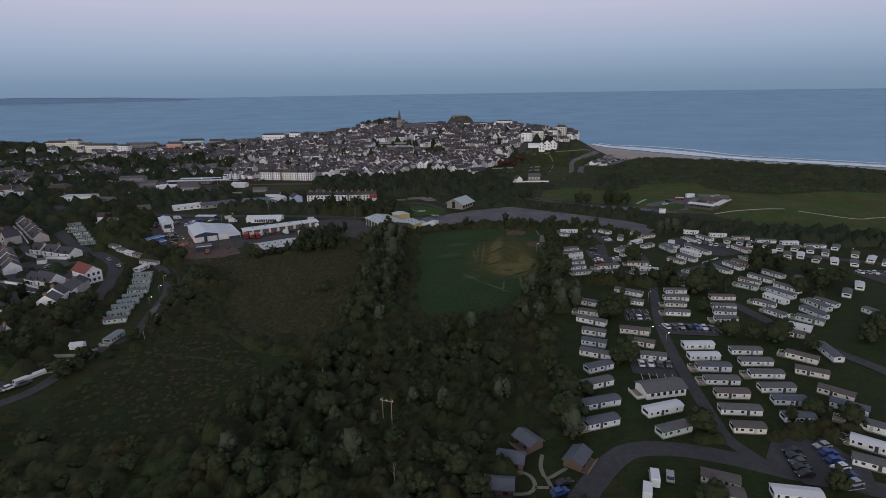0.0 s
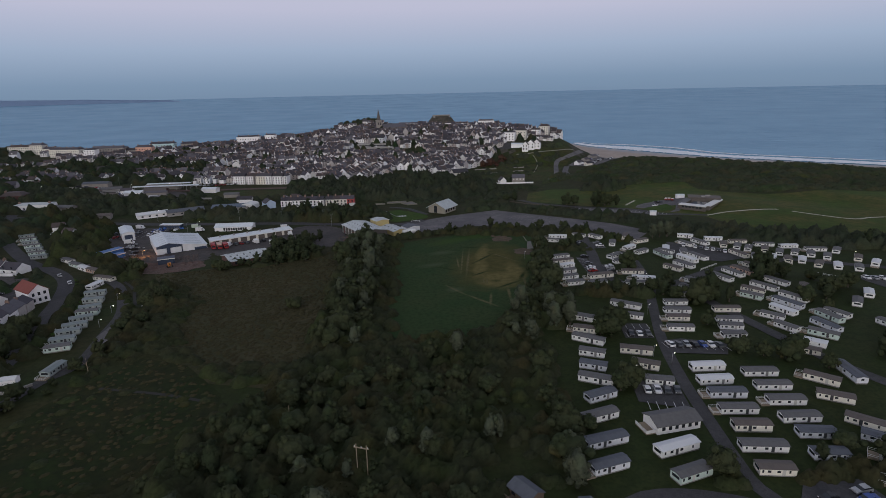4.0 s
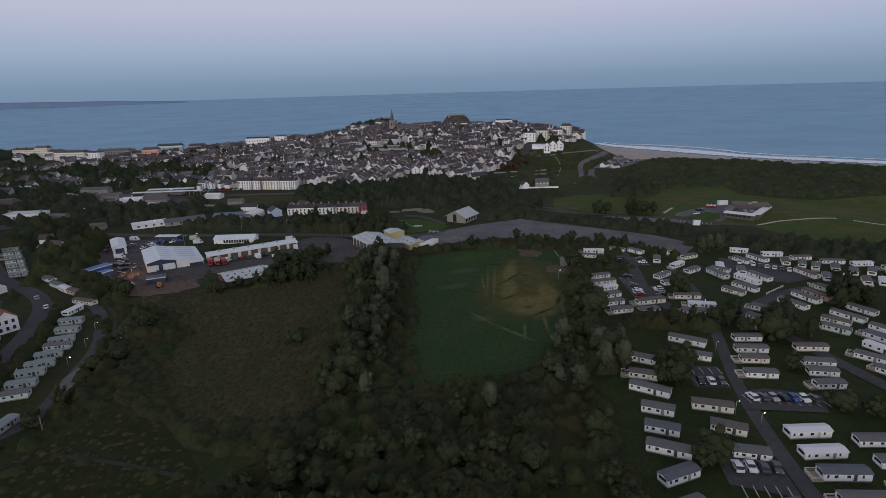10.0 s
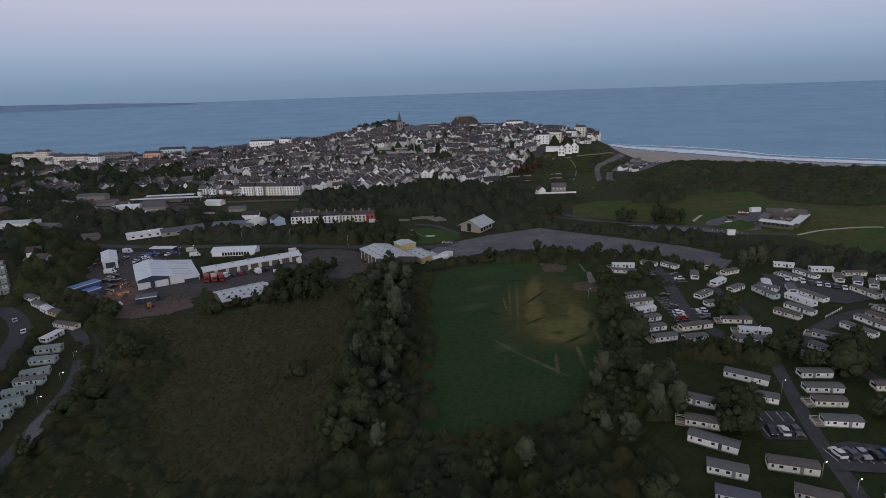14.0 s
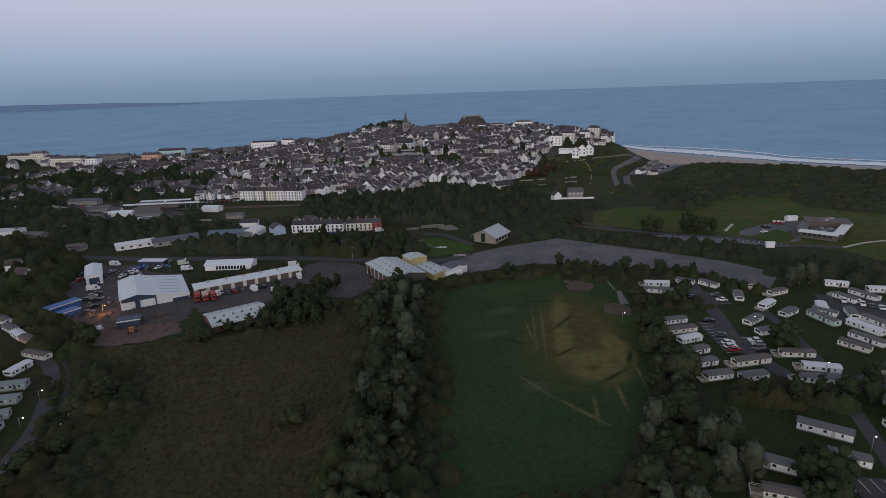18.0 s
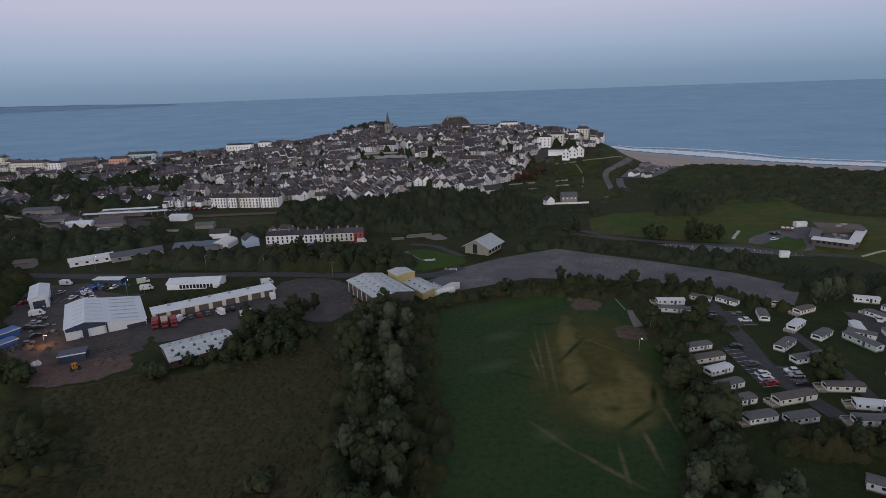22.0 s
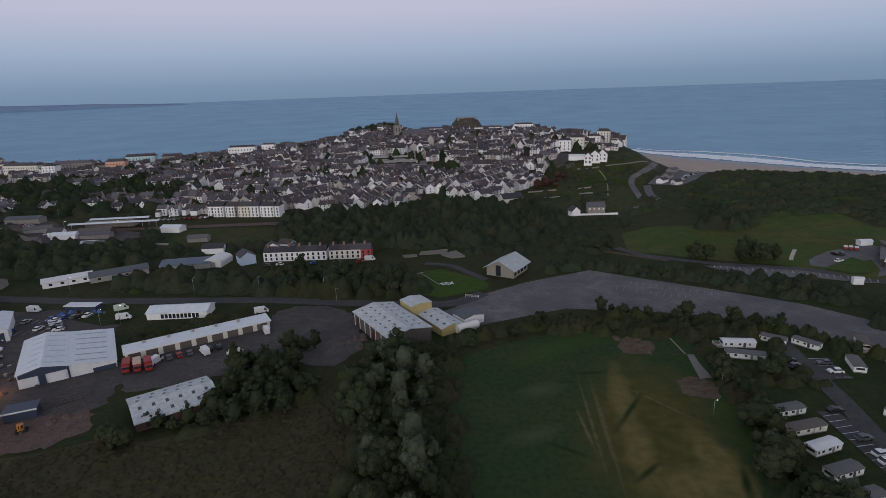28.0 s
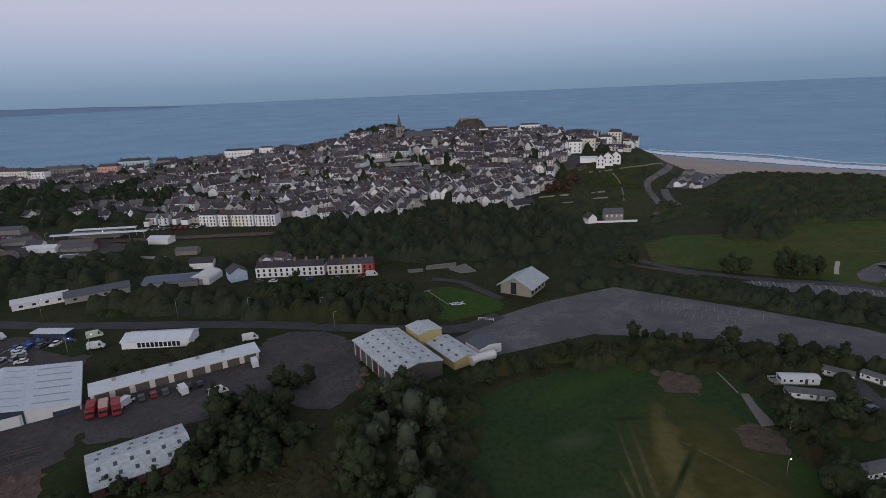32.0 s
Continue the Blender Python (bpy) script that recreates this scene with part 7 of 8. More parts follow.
for x, y, turn in ((21, 126.5, -55), (15.8, 119, -15), (12, 109.5, -8), (32, 119, 55)):
    lg = shed("lodge", "dark-roofed timber lodge with a railed terrace", x, y, turn, 6.4, 4.6, 1.9, 3.0, M_TIMBER, M_RBLUE, "x", 0.35)
    windows_on(lg, 2, -3, 3, 1.1, -2.32, 1.1, 1.0)
    part("terrace", box_shape(-3.2, -4.0, 0, 3.2, -2.32, 0.3), M_TIMBER, lg)
    rail = Shape().box(-3.2, -4.0, 0.9, 3.2, -3.93, 1.0).box(-3.2, -4.0, 0.6, 3.2, -3.93, 0.66)
    for k in range(7):
        rail.box(-3.2 + 1.06 * k, -4.0, 0.3, -3.13 + 1.06 * k, -3.93, 0.9)
    part("railing", rail, M_DECK, lg)
for pts in ([(24, 122), (23, 118.5), (22.8, 116), (23.5, 113), (26.5, 114.9), (29, 116.7)], [(17.5, 115.7), (19.2, 114.6), (20.2, 113), (20.3, 110.2), (18.4, 108), (14.9, 107.9)], [(20.3, 110), (24, 109.8)], [(23.5, 113), (24, 109.8), (24, 104)]):
    ribbon("path", pts, 1.0, M_FLAG, 0.12, "pale winding garden path between the lodges", "path")

# houses by the valley road
sheet("pavement", ragged([(-178, 222), (-175, 262), (-196, 296), (-208, 302), (-240, 330), (-262, 360), (-292, 388), (-330, 372), (-290, 312), (-246, 262), (-205, 226), (-186, 212)], 12, 1.5), M_YARD, 0.05, "grey drives, yards and back gardens between the houses", "pavement", step=8)
ribbon("road", [(-186, 216), (-206, 250), (-228, 288), (-256, 322), (-300, 370)], 4.5, M_ASPHALT, 0.12, "narrow estate road between bungalows")
vr = random.Random(21)
street(-167, 224, -172, 256, "terrace", vr, 5.8, 0)
street(-288, 381, -246, 338, "bungalow", vr, 9.0, 0.0)
street(-237, 318, -207, 308, "bungalow", vr, 9.5, 0.0)
street(-203, 266, -184, 257, "bungalow", vr, 10, 0)
street(-182, 214, -205, 246, "bungalow", vr, 10, 0.1)
street(-219, 276, -250, 312, "bungalow", vr, 11, 0.1)
street(-276, 343, -257, 331, "gable", vr, 9, 0)
street(-262, 300, -330, 345, "terrace", vr, 8, 0.3)
street(-300, 345, -350, 400, "gable", vr, 12, 0.3)
street(-230, 250, -300, 300, "bungalow", vr, 12, 0.2)
street(-160, 196, -186, 186, "bungalow", vr, 12, 0.2)
street(-320, 395, -380, 440, "bungalow", vr, 12, 0.2)
street(-345, 360, -410, 400, "terrace", vr, 9, 0.2)


def garden_wall(pts, h, wall, label):
    """A rendered wall with a coping along a line of corners."""
    ob = thing("garden_wall", label, "wall", group="garden walls")
    for (ax, ay), (bx, by) in zip(pts, pts[1:]):
        n = math.hypot(bx - ax, by - ay)
        m = pose((ax + bx) / 2, (ay + by) / 2, gz((ax + bx) / 2, (ay + by) / 2), 0, 0, math.degrees(math.atan2(by - ay, bx - ax)))
        run = part("wall_run", box_shape(-n / 2, -0.15, -0.8, n / 2, 0.15, h), wall, ob, m=m)
        part("coping", box_shape(-n / 2 - 0.05, -0.22, h, n / 2 + 0.05, 0.22, h + 0.1), M_CONCRETE, run)


for pts, h in (([(-238, 312), (-226, 304), (-209, 303)], 1.6), ([(-214, 263), (-202, 259), (-186, 252)], 1.3), ([(-288, 372), (-268, 352), (-252, 334)], 1.5), ([(-186, 256), (-180, 238), (-176, 226)], 1.2),
               ([(-232, 268), (-222, 262), (-214, 264)], 1.0), ([(-196, 232), (-188, 222), (-178, 220)], 1.1), ([(-262, 322), (-252, 312), (-246, 300)], 1.2)):
    garden_wall(pts, h, M_WHITEWALL if h > 1.1 else M_STONE, "pale rendered garden wall between the houses" if h > 1.1 else "low grey stone garden wall between the houses")
for k, (x, y, turn) in enumerate(((-224, 284, 30), (-209, 288, 60), (-196, 274, 10), (-212, 252, 80), (-240, 290, 45), (-262, 332, 50), (-190, 246, 20), (-178, 262, 70), (-230, 300, 20), (-252, 322, 40), (-266, 346, 130), (-192, 214, 40), (-174, 206, 60))):
    vehicle(x, y, turn, ("white", "silver", "black", "blue", "grey")[k % 5])
for x, y, turn, w, mat in ((-218, 296, 20, 4, M_WHITEWALL), (-207, 246, -30, 3.4, M_STONE), (-244, 280, 45, 4, M_CONCRETE), (-193, 263, 20, 3, M_WHITEWALL), (-232, 292, 10, 3.6, M_CREAM), (-181, 233, 60, 3.2, M_WHITEWALL), (-258, 312, 30, 4, M_CONCRETE)):
    shed("garden_shed", "small garden shed or garage behind the houses", x, y, turn, w, 3.4, 2.2, 2.9, mat, M_RGREY, "x", 0.15, category="shed")
red = shed("house", "white gabled house with a dark red tiled roof", -175, 266, 56, 7.8, 13, 5.6, 8.6, M_WHITEWALL, M_REDTILE, "y", category="house")
for z in (1.7, 4.4):
    windows_on(red, 3, -3.4, 3.4, z, -6.52, 1.0, 1.4)



def bay_lines(x0, y0, x1, y1, n, length, turn, lift=0.27, paint=M_LINE):
    """White lines between parking bays, from the first bay to the last."""
    s, dx, dy = Shape(), math.cos(radians(turn)) * length / 2, math.sin(radians(turn)) * length / 2
    for i in range(n + 1):
        x, y = x0 + (x1 - x0) * i / n, y0 + (y1 - y0) * i / n
        px, py, z = -dy / length * 0.16, dx / length * 0.16, gz(x, y) + lift
        s.add([(x - dx - px, y - dy - py, z), (x + dx - px, y + dy - py, z), (x + dx + px, y + dy + py, z), (x - dx + px, y - dy + py, z)], [(0, 1, 2, 3)])
    tagged(new("bay_markings", s.mesh("bay_markings", paint)), "worn white parking bay lines on tarmac", "road marking", kind="structure")


bay_lines(64, 169.3, 74, 168.3, 4, 4.6, 80)
bay_lines(62, 160.5, 71.5, 159.5, 4, 4.4, 80)
bay_lines(82.3, 198, 102.2, 194.4, 8, 4.8, 95)
bay_lines(72.5, 207.8, 81.2, 207.2, 4, 4.4, 85)
bay_lines(74.5, 214.8, 82.6, 214.2, 3, 4.4, 85)
bay_lines(145, 321, 161, 307, 8, 4.8, 60)
bay_lines(199, 258.2, 223, 253.8, 9, 4.8, 95)
bay_lines(94.6, 124.5, 92.2, 107.5, 6, 4.6, 10)
bay_lines(-201, 387.6, -164, 395.2, 13, 4.8, 80)
bay_lines(-201, 376, -171, 382.5, 10, 4.8, 80)
bay_lines(112, 428.5, 146, 412.5, 14, 4.6, 70)
bay_lines(148, 411.5, 168, 399.5, 9, 4.6, 62)
bay_lines(66, 411, 96, 392, 13, 4.6, 62, 0.1, M_FADED)
bay_lines(58, 405, 84, 389, 11, 4.6, 62, 0.1, M_FADED)
bay_lines(81.9, 303, 80.8, 279.5, 9, 4.6, 8)
bay_lines(91.3, 290, 89.9, 277, 5, 4.6, 172)
bay_lines(98.2, 334, 98.8, 322, 5, 4.6, 175)

def picket_fence(x0, y0, x1, y1):
    """A low white rail fence on posts."""
    n = math.hypot(x1 - x0, y1 - y0)
    ob = thing("rail_fence", "low white rail fence beside the park road", "fence", pose(x0, y0, gz(x0, y0), 0, 0, math.degrees(math.atan2(y1 - y0, x1 - x0))), "park fences")
    post = box_shape(-0.07, -0.07, -0.2, 0.07, 0.07, 1.1).mesh("post", M_RAIL)
    for k in range(int(n / 2) + 1):
        part("post", post, None, ob, m=pose(min(2 * k, n), 0, 0))
    for z in (0.45, 0.85):
        part("rail", box_shape(0, -0.04, z, n, 0.04, z + 0.16), M_RAIL, ob)


for line in ((133, 277.2, 144.9, 285.4), (156.9, 287.8, 165.6, 282.5), (180.6, 269.2, 189.5, 259.6)):
    picket_fence(*line)

# street lamps


def street_lamp(x, y, h, mat, colour):
    ob = thing("street_lamp", f"tall steel street lamp with a lit {colour} head" if colour else "tall steel street lamp with an unlit head", "street lamp", pose(x, y, gz(x, y), 0, 0, 30), "street lamps")
    s = Shape().tube(0, 0, 0, h, 0.09, 0.06, 6)
    part("pole", s.mesh("pole", M_POLE, True), None, ob)
    arm = part("arm", box_shape(0, -0.04, h - 0.08, 1.0, 0.04, h), M_POLE, ob)
    part("lamp_head", box_shape(0.85, -0.13, h - 0.19, 1.2, 0.13, h - 0.09, bevel=0.04), mat, arm, f"lit {colour} lamp head" if colour else "")


for x, y in ((87, 226), (100, 263), (97, 299), (78.5, 184), (172, 306), (216, 287), (75, 190), (61.6, 319.9), (52.4, 305.8), (-128, 232), (-131, 247), (-136, 262)):
    street_lamp(x, y, 3.2 if x < 0 else 4.2, M_LAMP, "white")
for x, y in ((-152, 382), (-146, 385), (-62, 396), (-130, 418), (-100, 416), (-190, 425), (-70, 412)):
    street_lamp(x, y, 8, M_LAMP if x < -140 else M_POLE, "white" if x < -140 else "")
for x, y in ((-305, 600), (-268, 548), (-236, 553), (-205, 562), (-330, 520), (-262, 470), (-195, 590), (-262, 690)):
    street_lamp(x, y, 7, M_LAMP, "white")
street_lamp(-158, 333, 3.5, M_AMBER, "amber")
for x, y, turn, w, mat in ((176, 655, 40, 10, M_WHITEWALL), (188, 672, 40, 8, M_STONE), (182, 640, 20, 7, M_CREAM), (208, 712, 40, 12, M_STONE)):
    shed("beach_hut", "low beach building with a slate roof", x, y, turn, w, 6, 3.0, 4.6, mat, M_SLATE, "x", category="building")
flood = new("works_floodlight", bpy.data.lights.new("works_floodlight", "POINT"))
flood.location, flood.data.energy, flood.data.color, flood.data.shadow_soft_size = (-157, 331, 3.0), 900, (1.0, 0.38, 0.10), 0.2

# ---------------------------------------------------------------- clutter
def lump(name, label, category, x, y, rx, ry, h, mat, seed):
    """An uneven heap: a low dome with a jagged skin."""
    rnd = random.Random(seed)
    vs, fs, n, rings = [(0, 0, h)], [], 11, 3
    for j in range(1, rings + 1):
        for i in range(n):
            a = 2 * math.pi * i / n
            q = j / rings * rnd.uniform(0.85, 1.12)
            vs.append((rx * q * math.cos(a), ry * q * math.sin(a), h * (1 - (j / rings) ** 1.6) * rnd.uniform(0.6, 1.25) - (0.1 if j == rings else 0)))
    for i in range(n):
        fs.append((0, 1 + i, 1 + (i + 1) % n))
        for j in range(rings - 1):
            p, q = 1 + j * n, 1 + (j + 1) * n
            fs.append((p + i, q + i, q + (i + 1) % n, p + (i + 1) % n))
    ob = new(name, mesh_from(name, vs, fs, mat))
    ob.matrix_basis = pose(x, y, gz(x, y) + 0.1, 0, 0, seed * 37)
    return tagged(ob, label, category)


M_RUSTY = plain("rusting_steel", (0.11, 0.085, 0.075), 0.8, grain=2.0, amount=0.4)
M_SCRAP = two_scale("rusty_scrap", (0.10, 0.07, 0.05), (0.16, 0.15, 0.14), (0.05, 0.05, 0.05), 0.6, 3.0, 0.8)
clut = random.Random(5)
for i in range(22):
    lump("scrap_pile", "low heap of mixed scrap in the works yard", "heap", clut.uniform(-188, -150), clut.uniform(325, 350) if i < 13 else clut.uniform(312, 322), clut.uniform(1, 2.6), clut.uniform(0.8, 2), clut.uniform(0.5, 1.5), M_SCRAP, i)
for i in range(8):
    lump("rubble_pile", "small heap of reddish rubble on bare ground", "heap", clut.uniform(-160, -120), clut.uniform(305, 318), clut.uniform(1.2, 3), clut.uniform(1, 2), clut.uniform(0.3, 0.9), M_RUBBLE, 40 + i)
for i in range(5):
    lump("scrap_pile", "heap of red and rusty scrap beside the warehouse", "heap", clut.uniform(-52, -46), clut.uniform(350, 368), clut.uniform(1, 2), clut.uniform(0.8, 1.6), clut.uniform(0.5, 1.2), M_RUBBLE if i % 2 else M_SCRAP, 80 + i)
for i in range(5):
    lump("soil_mound", "low mound of bare soil at the meadow's edge", "heap", clut.uniform(40, 52), clut.uniform(343, 357), clut.uniform(1.2, 2.6), clut.uniform(1, 2), clut.uniform(0.3, 0.7), M_DIRT, 60 + i)


for x, y, turn, c in ((-174.2, 349, 20, "grey"), (-170, 348.2, 35, "black"), (-174.9, 353.7, 10, "silver"), (-175, 357.7, 15, "grey"), (-185.1, 372.5, 12, "white"), (-165.8, 339.9, 60, "black"), (-164, 333.2, 15, "grey")):
    vehicle(x, y, turn, c)
M_DIGGER = plain("orange_machine_paint", (0.42, 0.17, 0.035), 0.6)
dig = thing("excavator", "small orange excavator on the bare ground", "digger", pose(-133.9, 311, 0.12, 0, 0, 35))
for sy in (-0.85, 0.85):
    part("track", box_shape(-1.5, sy - 0.22, 0, 1.5, sy + 0.22, 0.6, bevel=0.2), M_TYRE, dig)
cabin = part("cab", box_shape(-0.9, -0.7, 0.6, 0.7, 0.7, 2.3, bevel=0.12), M_DIGGER, dig)
part("window", box_shape(-0.5, -0.73, 1.4, 0.5, -0.69, 2.1), M_GLASS, cabin)
part("boom", Shape().profile([(0.6, 1.0), (2.2, 2.9), (3.6, 2.5), (3.5, 2.2), (2.3, 2.5), (0.9, 0.9)], -0.15, 0.15).mesh("boom", M_DIGGER), None, dig, m=pose(0, 0, 0, 0, 0, -90))
part("bucket", box_shape(-0.4, -3.9, 0.9, 0.4, -3.2, 1.6, bevel=0.15), M_SCRAP, dig)
for i in range(5):
    lump("sheeted_pile", "white sheeted pile of goods in the yard", "pile", -151 + 3.4 * clut.random(), 315.5 + 2.4 * clut.random(), 1.5, 1.0, clut.uniform(0.8, 1.4), M_RAIL, 160 + i)
for i in range(26):
    x, y = clut.uniform(-186, -146), clut.uniform(328, 352)
    pallet = thing("pallet", "stack of weathered pallets in the works yard", "pallet", pose(x, y, 0.1, 0, 0, clut.uniform(0, 90)), "yard pallets")
    for k in range(clut.randint(2, 5)):
        part("deck", box_shape(-0.6, -0.5, 0.16 * k, 0.6, 0.5, 0.16 * k + 0.11), M_RUSTY if i % 3 else M_CONCRETE, pallet)


M_TARP = plain("blue_plastic_sheet", (0.05, 0.13, 0.36), 0.55, grain=1.2, amount=0.4)
for i in range(14):
    lump("sheeted_pile", "blue sheeted pile of goods in the yard", "heap", clut.uniform(-178, -158), clut.uniform(396, 402), clut.uniform(0.8, 1.6), clut.uniform(0.7, 1.3), clut.uniform(0.8, 1.8), M_TARP if i % 3 else M_SCRAP, 120 + i)
for i in range(12):
    lump("sheeted_pile", "blue and rusty heap beside the containers", "heap", clut.uniform(-186, -166), clut.uniform(324, 336), clut.uniform(0.8, 1.8), clut.uniform(0.7, 1.3), clut.uniform(0.8, 1.8), M_TARP if i % 2 else M_SCRAP, 140 + i)


def steel_rack(x, y, turn):
    ob = thing("steel_rack", "open steel storage rack in the yard", "rack", pose(x, y, 0.1, 0, 0, turn), "yard racks")
    post = box_shape(-0.08, -0.08, 0, 0.08, 0.08, 1.6).mesh("post", M_RUSTY)
    for k in range(4):
        for sy in (-0.9, 0.9):
            part("post", post, None, ob, m=pose(-3.6 + 2.4 * k, sy, 0))
    for z in (0.7, 1.5):
        for sy in (-0.9, 0.9):
            part("rail", box_shape(-3.7, sy - 0.06, z, 3.7, sy + 0.06, z + 0.1), M_RUSTY, ob)


for x, y in ((-133, 325), (-129, 327), (-127, 321)):
    steel_rack(x, y, 30 + (x % 3) * 4)
garden_wall([(-137, 181), (-128, 181), (-124, 186)], 0.9, M_STONE, "low stone wall round the allotment gardens")
for k, (x, y) in enumerate(((-134.5, 176), (-131, 178.5), (-132.5, 173.5), (-129, 174.5), (-135.5, 171), (-131, 170))):
    bed = thing("vegetable_bed", "timber-edged vegetable bed with low plants", "garden bed", pose(x, y, gz(x, y), 0, 0, 20), "allotment beds")
    part("soil", box_shape(-1.4, -0.6, -0.1, 1.4, 0.6, 0.28), M_DIRT, bed)
    part("edging", box_shape(-1.5, -0.7, -0.1, 1.5, -0.61, 0.36).box(-1.5, 0.61, -0.1, 1.5, 0.7, 0.36), M_DECK, bed)
    part("plants", Shape().tube(-0.9, 0, 0.2, 0.9, 0.4, 0.1, 6).tube(0, 0.1, 0.2, 0.8, 0.45, 0.1, 6).tube(0.9, -0.1, 0.2, 1.0, 0.4, 0.1, 6), M_CROWN, bed)
glass = thing("greenhouse", "long low white-framed greenhouse beside the road", "greenhouse", pose(-134.2, 166, 0.1, 0, 0, 58))
part("frame", Shape().profile_x([(-1.0, 0), (1.0, 0), (1.0, 1.0), (0, 1.5), (-1.0, 1.0)], -4.5, 4.5), M_RAIL, glass)
part("door", box_shape(-4.58, -0.4, 0, -4.5, 0.4, 1.2), M_GLASS, glass)
for k, (x, y, turn) in enumerate(((-135.6, 159, 60), (-137.5, 156.5, 60), (-133, 161.5, 55))):
    vehicle(x, y, turn, ("white", "silver", "grey")[k])
for x, y, turn, w in ((-132.5, 188.5, 10, 4.4),):
    shed("garden_shed", "small white garden shed among the bushes", x, y, turn, w, 3, 1.6, 2.2, M_WHITEWALL, M_PALEROOF, "x", 0.15, category="shed")
# big pale mobile home at the head of the lane
for x, y, turn, L, key in ((-157.5, 292, -22, 12.2, "cream"), (-169.5, 305, -32, 9.6, "salmon"), (-177, 310, -38, 9.6, "pale"), (-185.5, 317, -35, 9.6, "green"), (-195, 326, -35, 9.6, "white"), (-156.5, 281.5, 80, 8.6, "pale")):
    caravan(x, y, turn, L, key)
# timber poles with a crossarm
pole = thing("pole_frame", "pair of timber poles joined by a crossarm", "utility poles", pose(-15.6, 135, 0, 0, 0, -20))
for sx in (-1.3, 1.3):
    s_pole = Shape().tube(sx, 0, -0.5, 9.0, 0.13, 0.1, 8)
    part("pole", s_pole, M_DECK, pole)
part("crossarm", box_shape(-1.9, -0.1, 8.0, 1.9, 0.1, 8.22), M_DECK, pole)
for sx in (-1.7, 0, 1.7):
    s_ins = Shape().tube(sx, 0, 8.22, 8.6, 0.1, 0.06, 6)
    part("insulator", s_ins, M_RAIL, pole)
# dead pale stems in the thicket
for k, (x, y) in enumerate(((-37.7, 158.7), (-110, 192), (-56, 118), (-12, 112))):
    ob = thing("dead_tree", "bare dead tree with pale stems", "tree", pose(x, y, 0, 0, 0, 40 * k))
    st = Shape().tube(0, 0, -0.4, 6.0, 0.14, 0.04, 6)
    for q in range(4):
        a = q * 1.7
        x1, y1 = 1.3 * math.cos(a), 1.3 * math.sin(a)
        st.add([(-0.05, 0, 2.2 + 0.6 * q), (0.05, 0, 2.2 + 0.6 * q), (0, 0.06, 2.2 + 0.6 * q), (x1, y1, 4.2 + 0.6 * q)], [(0, 1, 3), (1, 2, 3), (2, 0, 3)])
    part("stem", st, M_DECK, ob)
# old footings, a barrier and cast-off boards round the small green
for pts in ([(-29, 467.5), (-28.4, 473), (-13.8, 476), (-14.5, 469.3)], [(-17.6, 466.2), (-9.4, 473), (-4.7, 461), (-12, 459.3)], [(-38, 467.5), (-30.5, 468), (-30.5, 464.5), (-37, 463.5)]):
    ft = thing("footing", "low ruined concrete footing in rough grass", "ruin", group="ruined footings")
    for (ax, ay), (bx, by) in zip(pts, pts[1:] + pts[:1]):
        n_ = math.hypot(bx - ax, by - ay)
        part("wall", box_shape(0.2, -0.2, -0.4, n_ - 0.2, 0.2, 0.55, bevel=0.05), M_FLAG, ft, m=pose(ax, ay, gz(ax, ay), 0, 0, math.degrees(math.atan2(by - ay, bx - ax))))
    cx_, cy_ = sum(q[0] for q in pts) / 4, sum(q[1] for q in pts) / 4
    part("floor_slab", Shape().add([(cx_ + (x - cx_) * 0.96, cy_ + (y - cy_) * 0.96, z) for z in (-0.3, 0.2) for x, y in pts[::-1]], [(3, 2, 1, 0), (4, 5, 6, 7), (0, 1, 5, 4), (1, 2, 6, 5), (2, 3, 7, 6), (3, 0, 4, 7)]), M_SLAB, ft)
    OCCUPIED.append((cx_, cy_, 6))
fallen = thing("fallen_pole", "long pale pole lying on the green", "pole", pose(-28, 436, 0.25, 0, 0, math.degrees(math.atan2(-18, 9))))
part("pole", box_shape(0, -0.12, -0.1, 20, 0.12, 0.14, bevel=0.05), M_FADED, fallen)
part("crosspiece", box_shape(-0.2, -1.6, -0.1, 0.2, 1.6, 0.2, bevel=0.05), M_FADED, fallen)
for i in range(8):
    x, y = -19 + 6.5 * clut.random(), 418.2 + 2.6 * clut.random()
    board = thing("board", "weathered white board lying on the green", "board", pose(x, y, 0.12, 0, 0, clut.uniform(0, 180)), "cast-off boards")
    part("panel", box_shape(-1.1, -0.35, 0, 1.1, 0.35, 0.12, bevel=0.03), M_RAIL, board)
bar = thing("height_barrier", "pale steel barrier at the car park entrance", "barrier", pose(-8.2, 401, 0.05, 0, 0, -15))
for z in (0.6, 1.1):
    part("rail", box_shape(-0.1, -0.05, z, 5.9, 0.05, z + 0.12), M_RAIL, bar)
for x in (0, 2.9, 5.8):
    part("post", box_shape(x - 0.08, -0.08, 0, x + 0.08, 0.08, 1.3), M_RAIL, bar)
# white posts along the lane
for k in range(9):
    x, y = -117.5 - 0.6 * k - 0.05 * k * k, 232 + 5.0 * k
    post = thing("marker_post", "short white marker post beside the lane", "post", pose(x, y, 0.1), "lane posts")
    part("post", box_shape(-0.15, -0.15, 0, 0.15, 0.15, 1.1), M_RAIL, post)

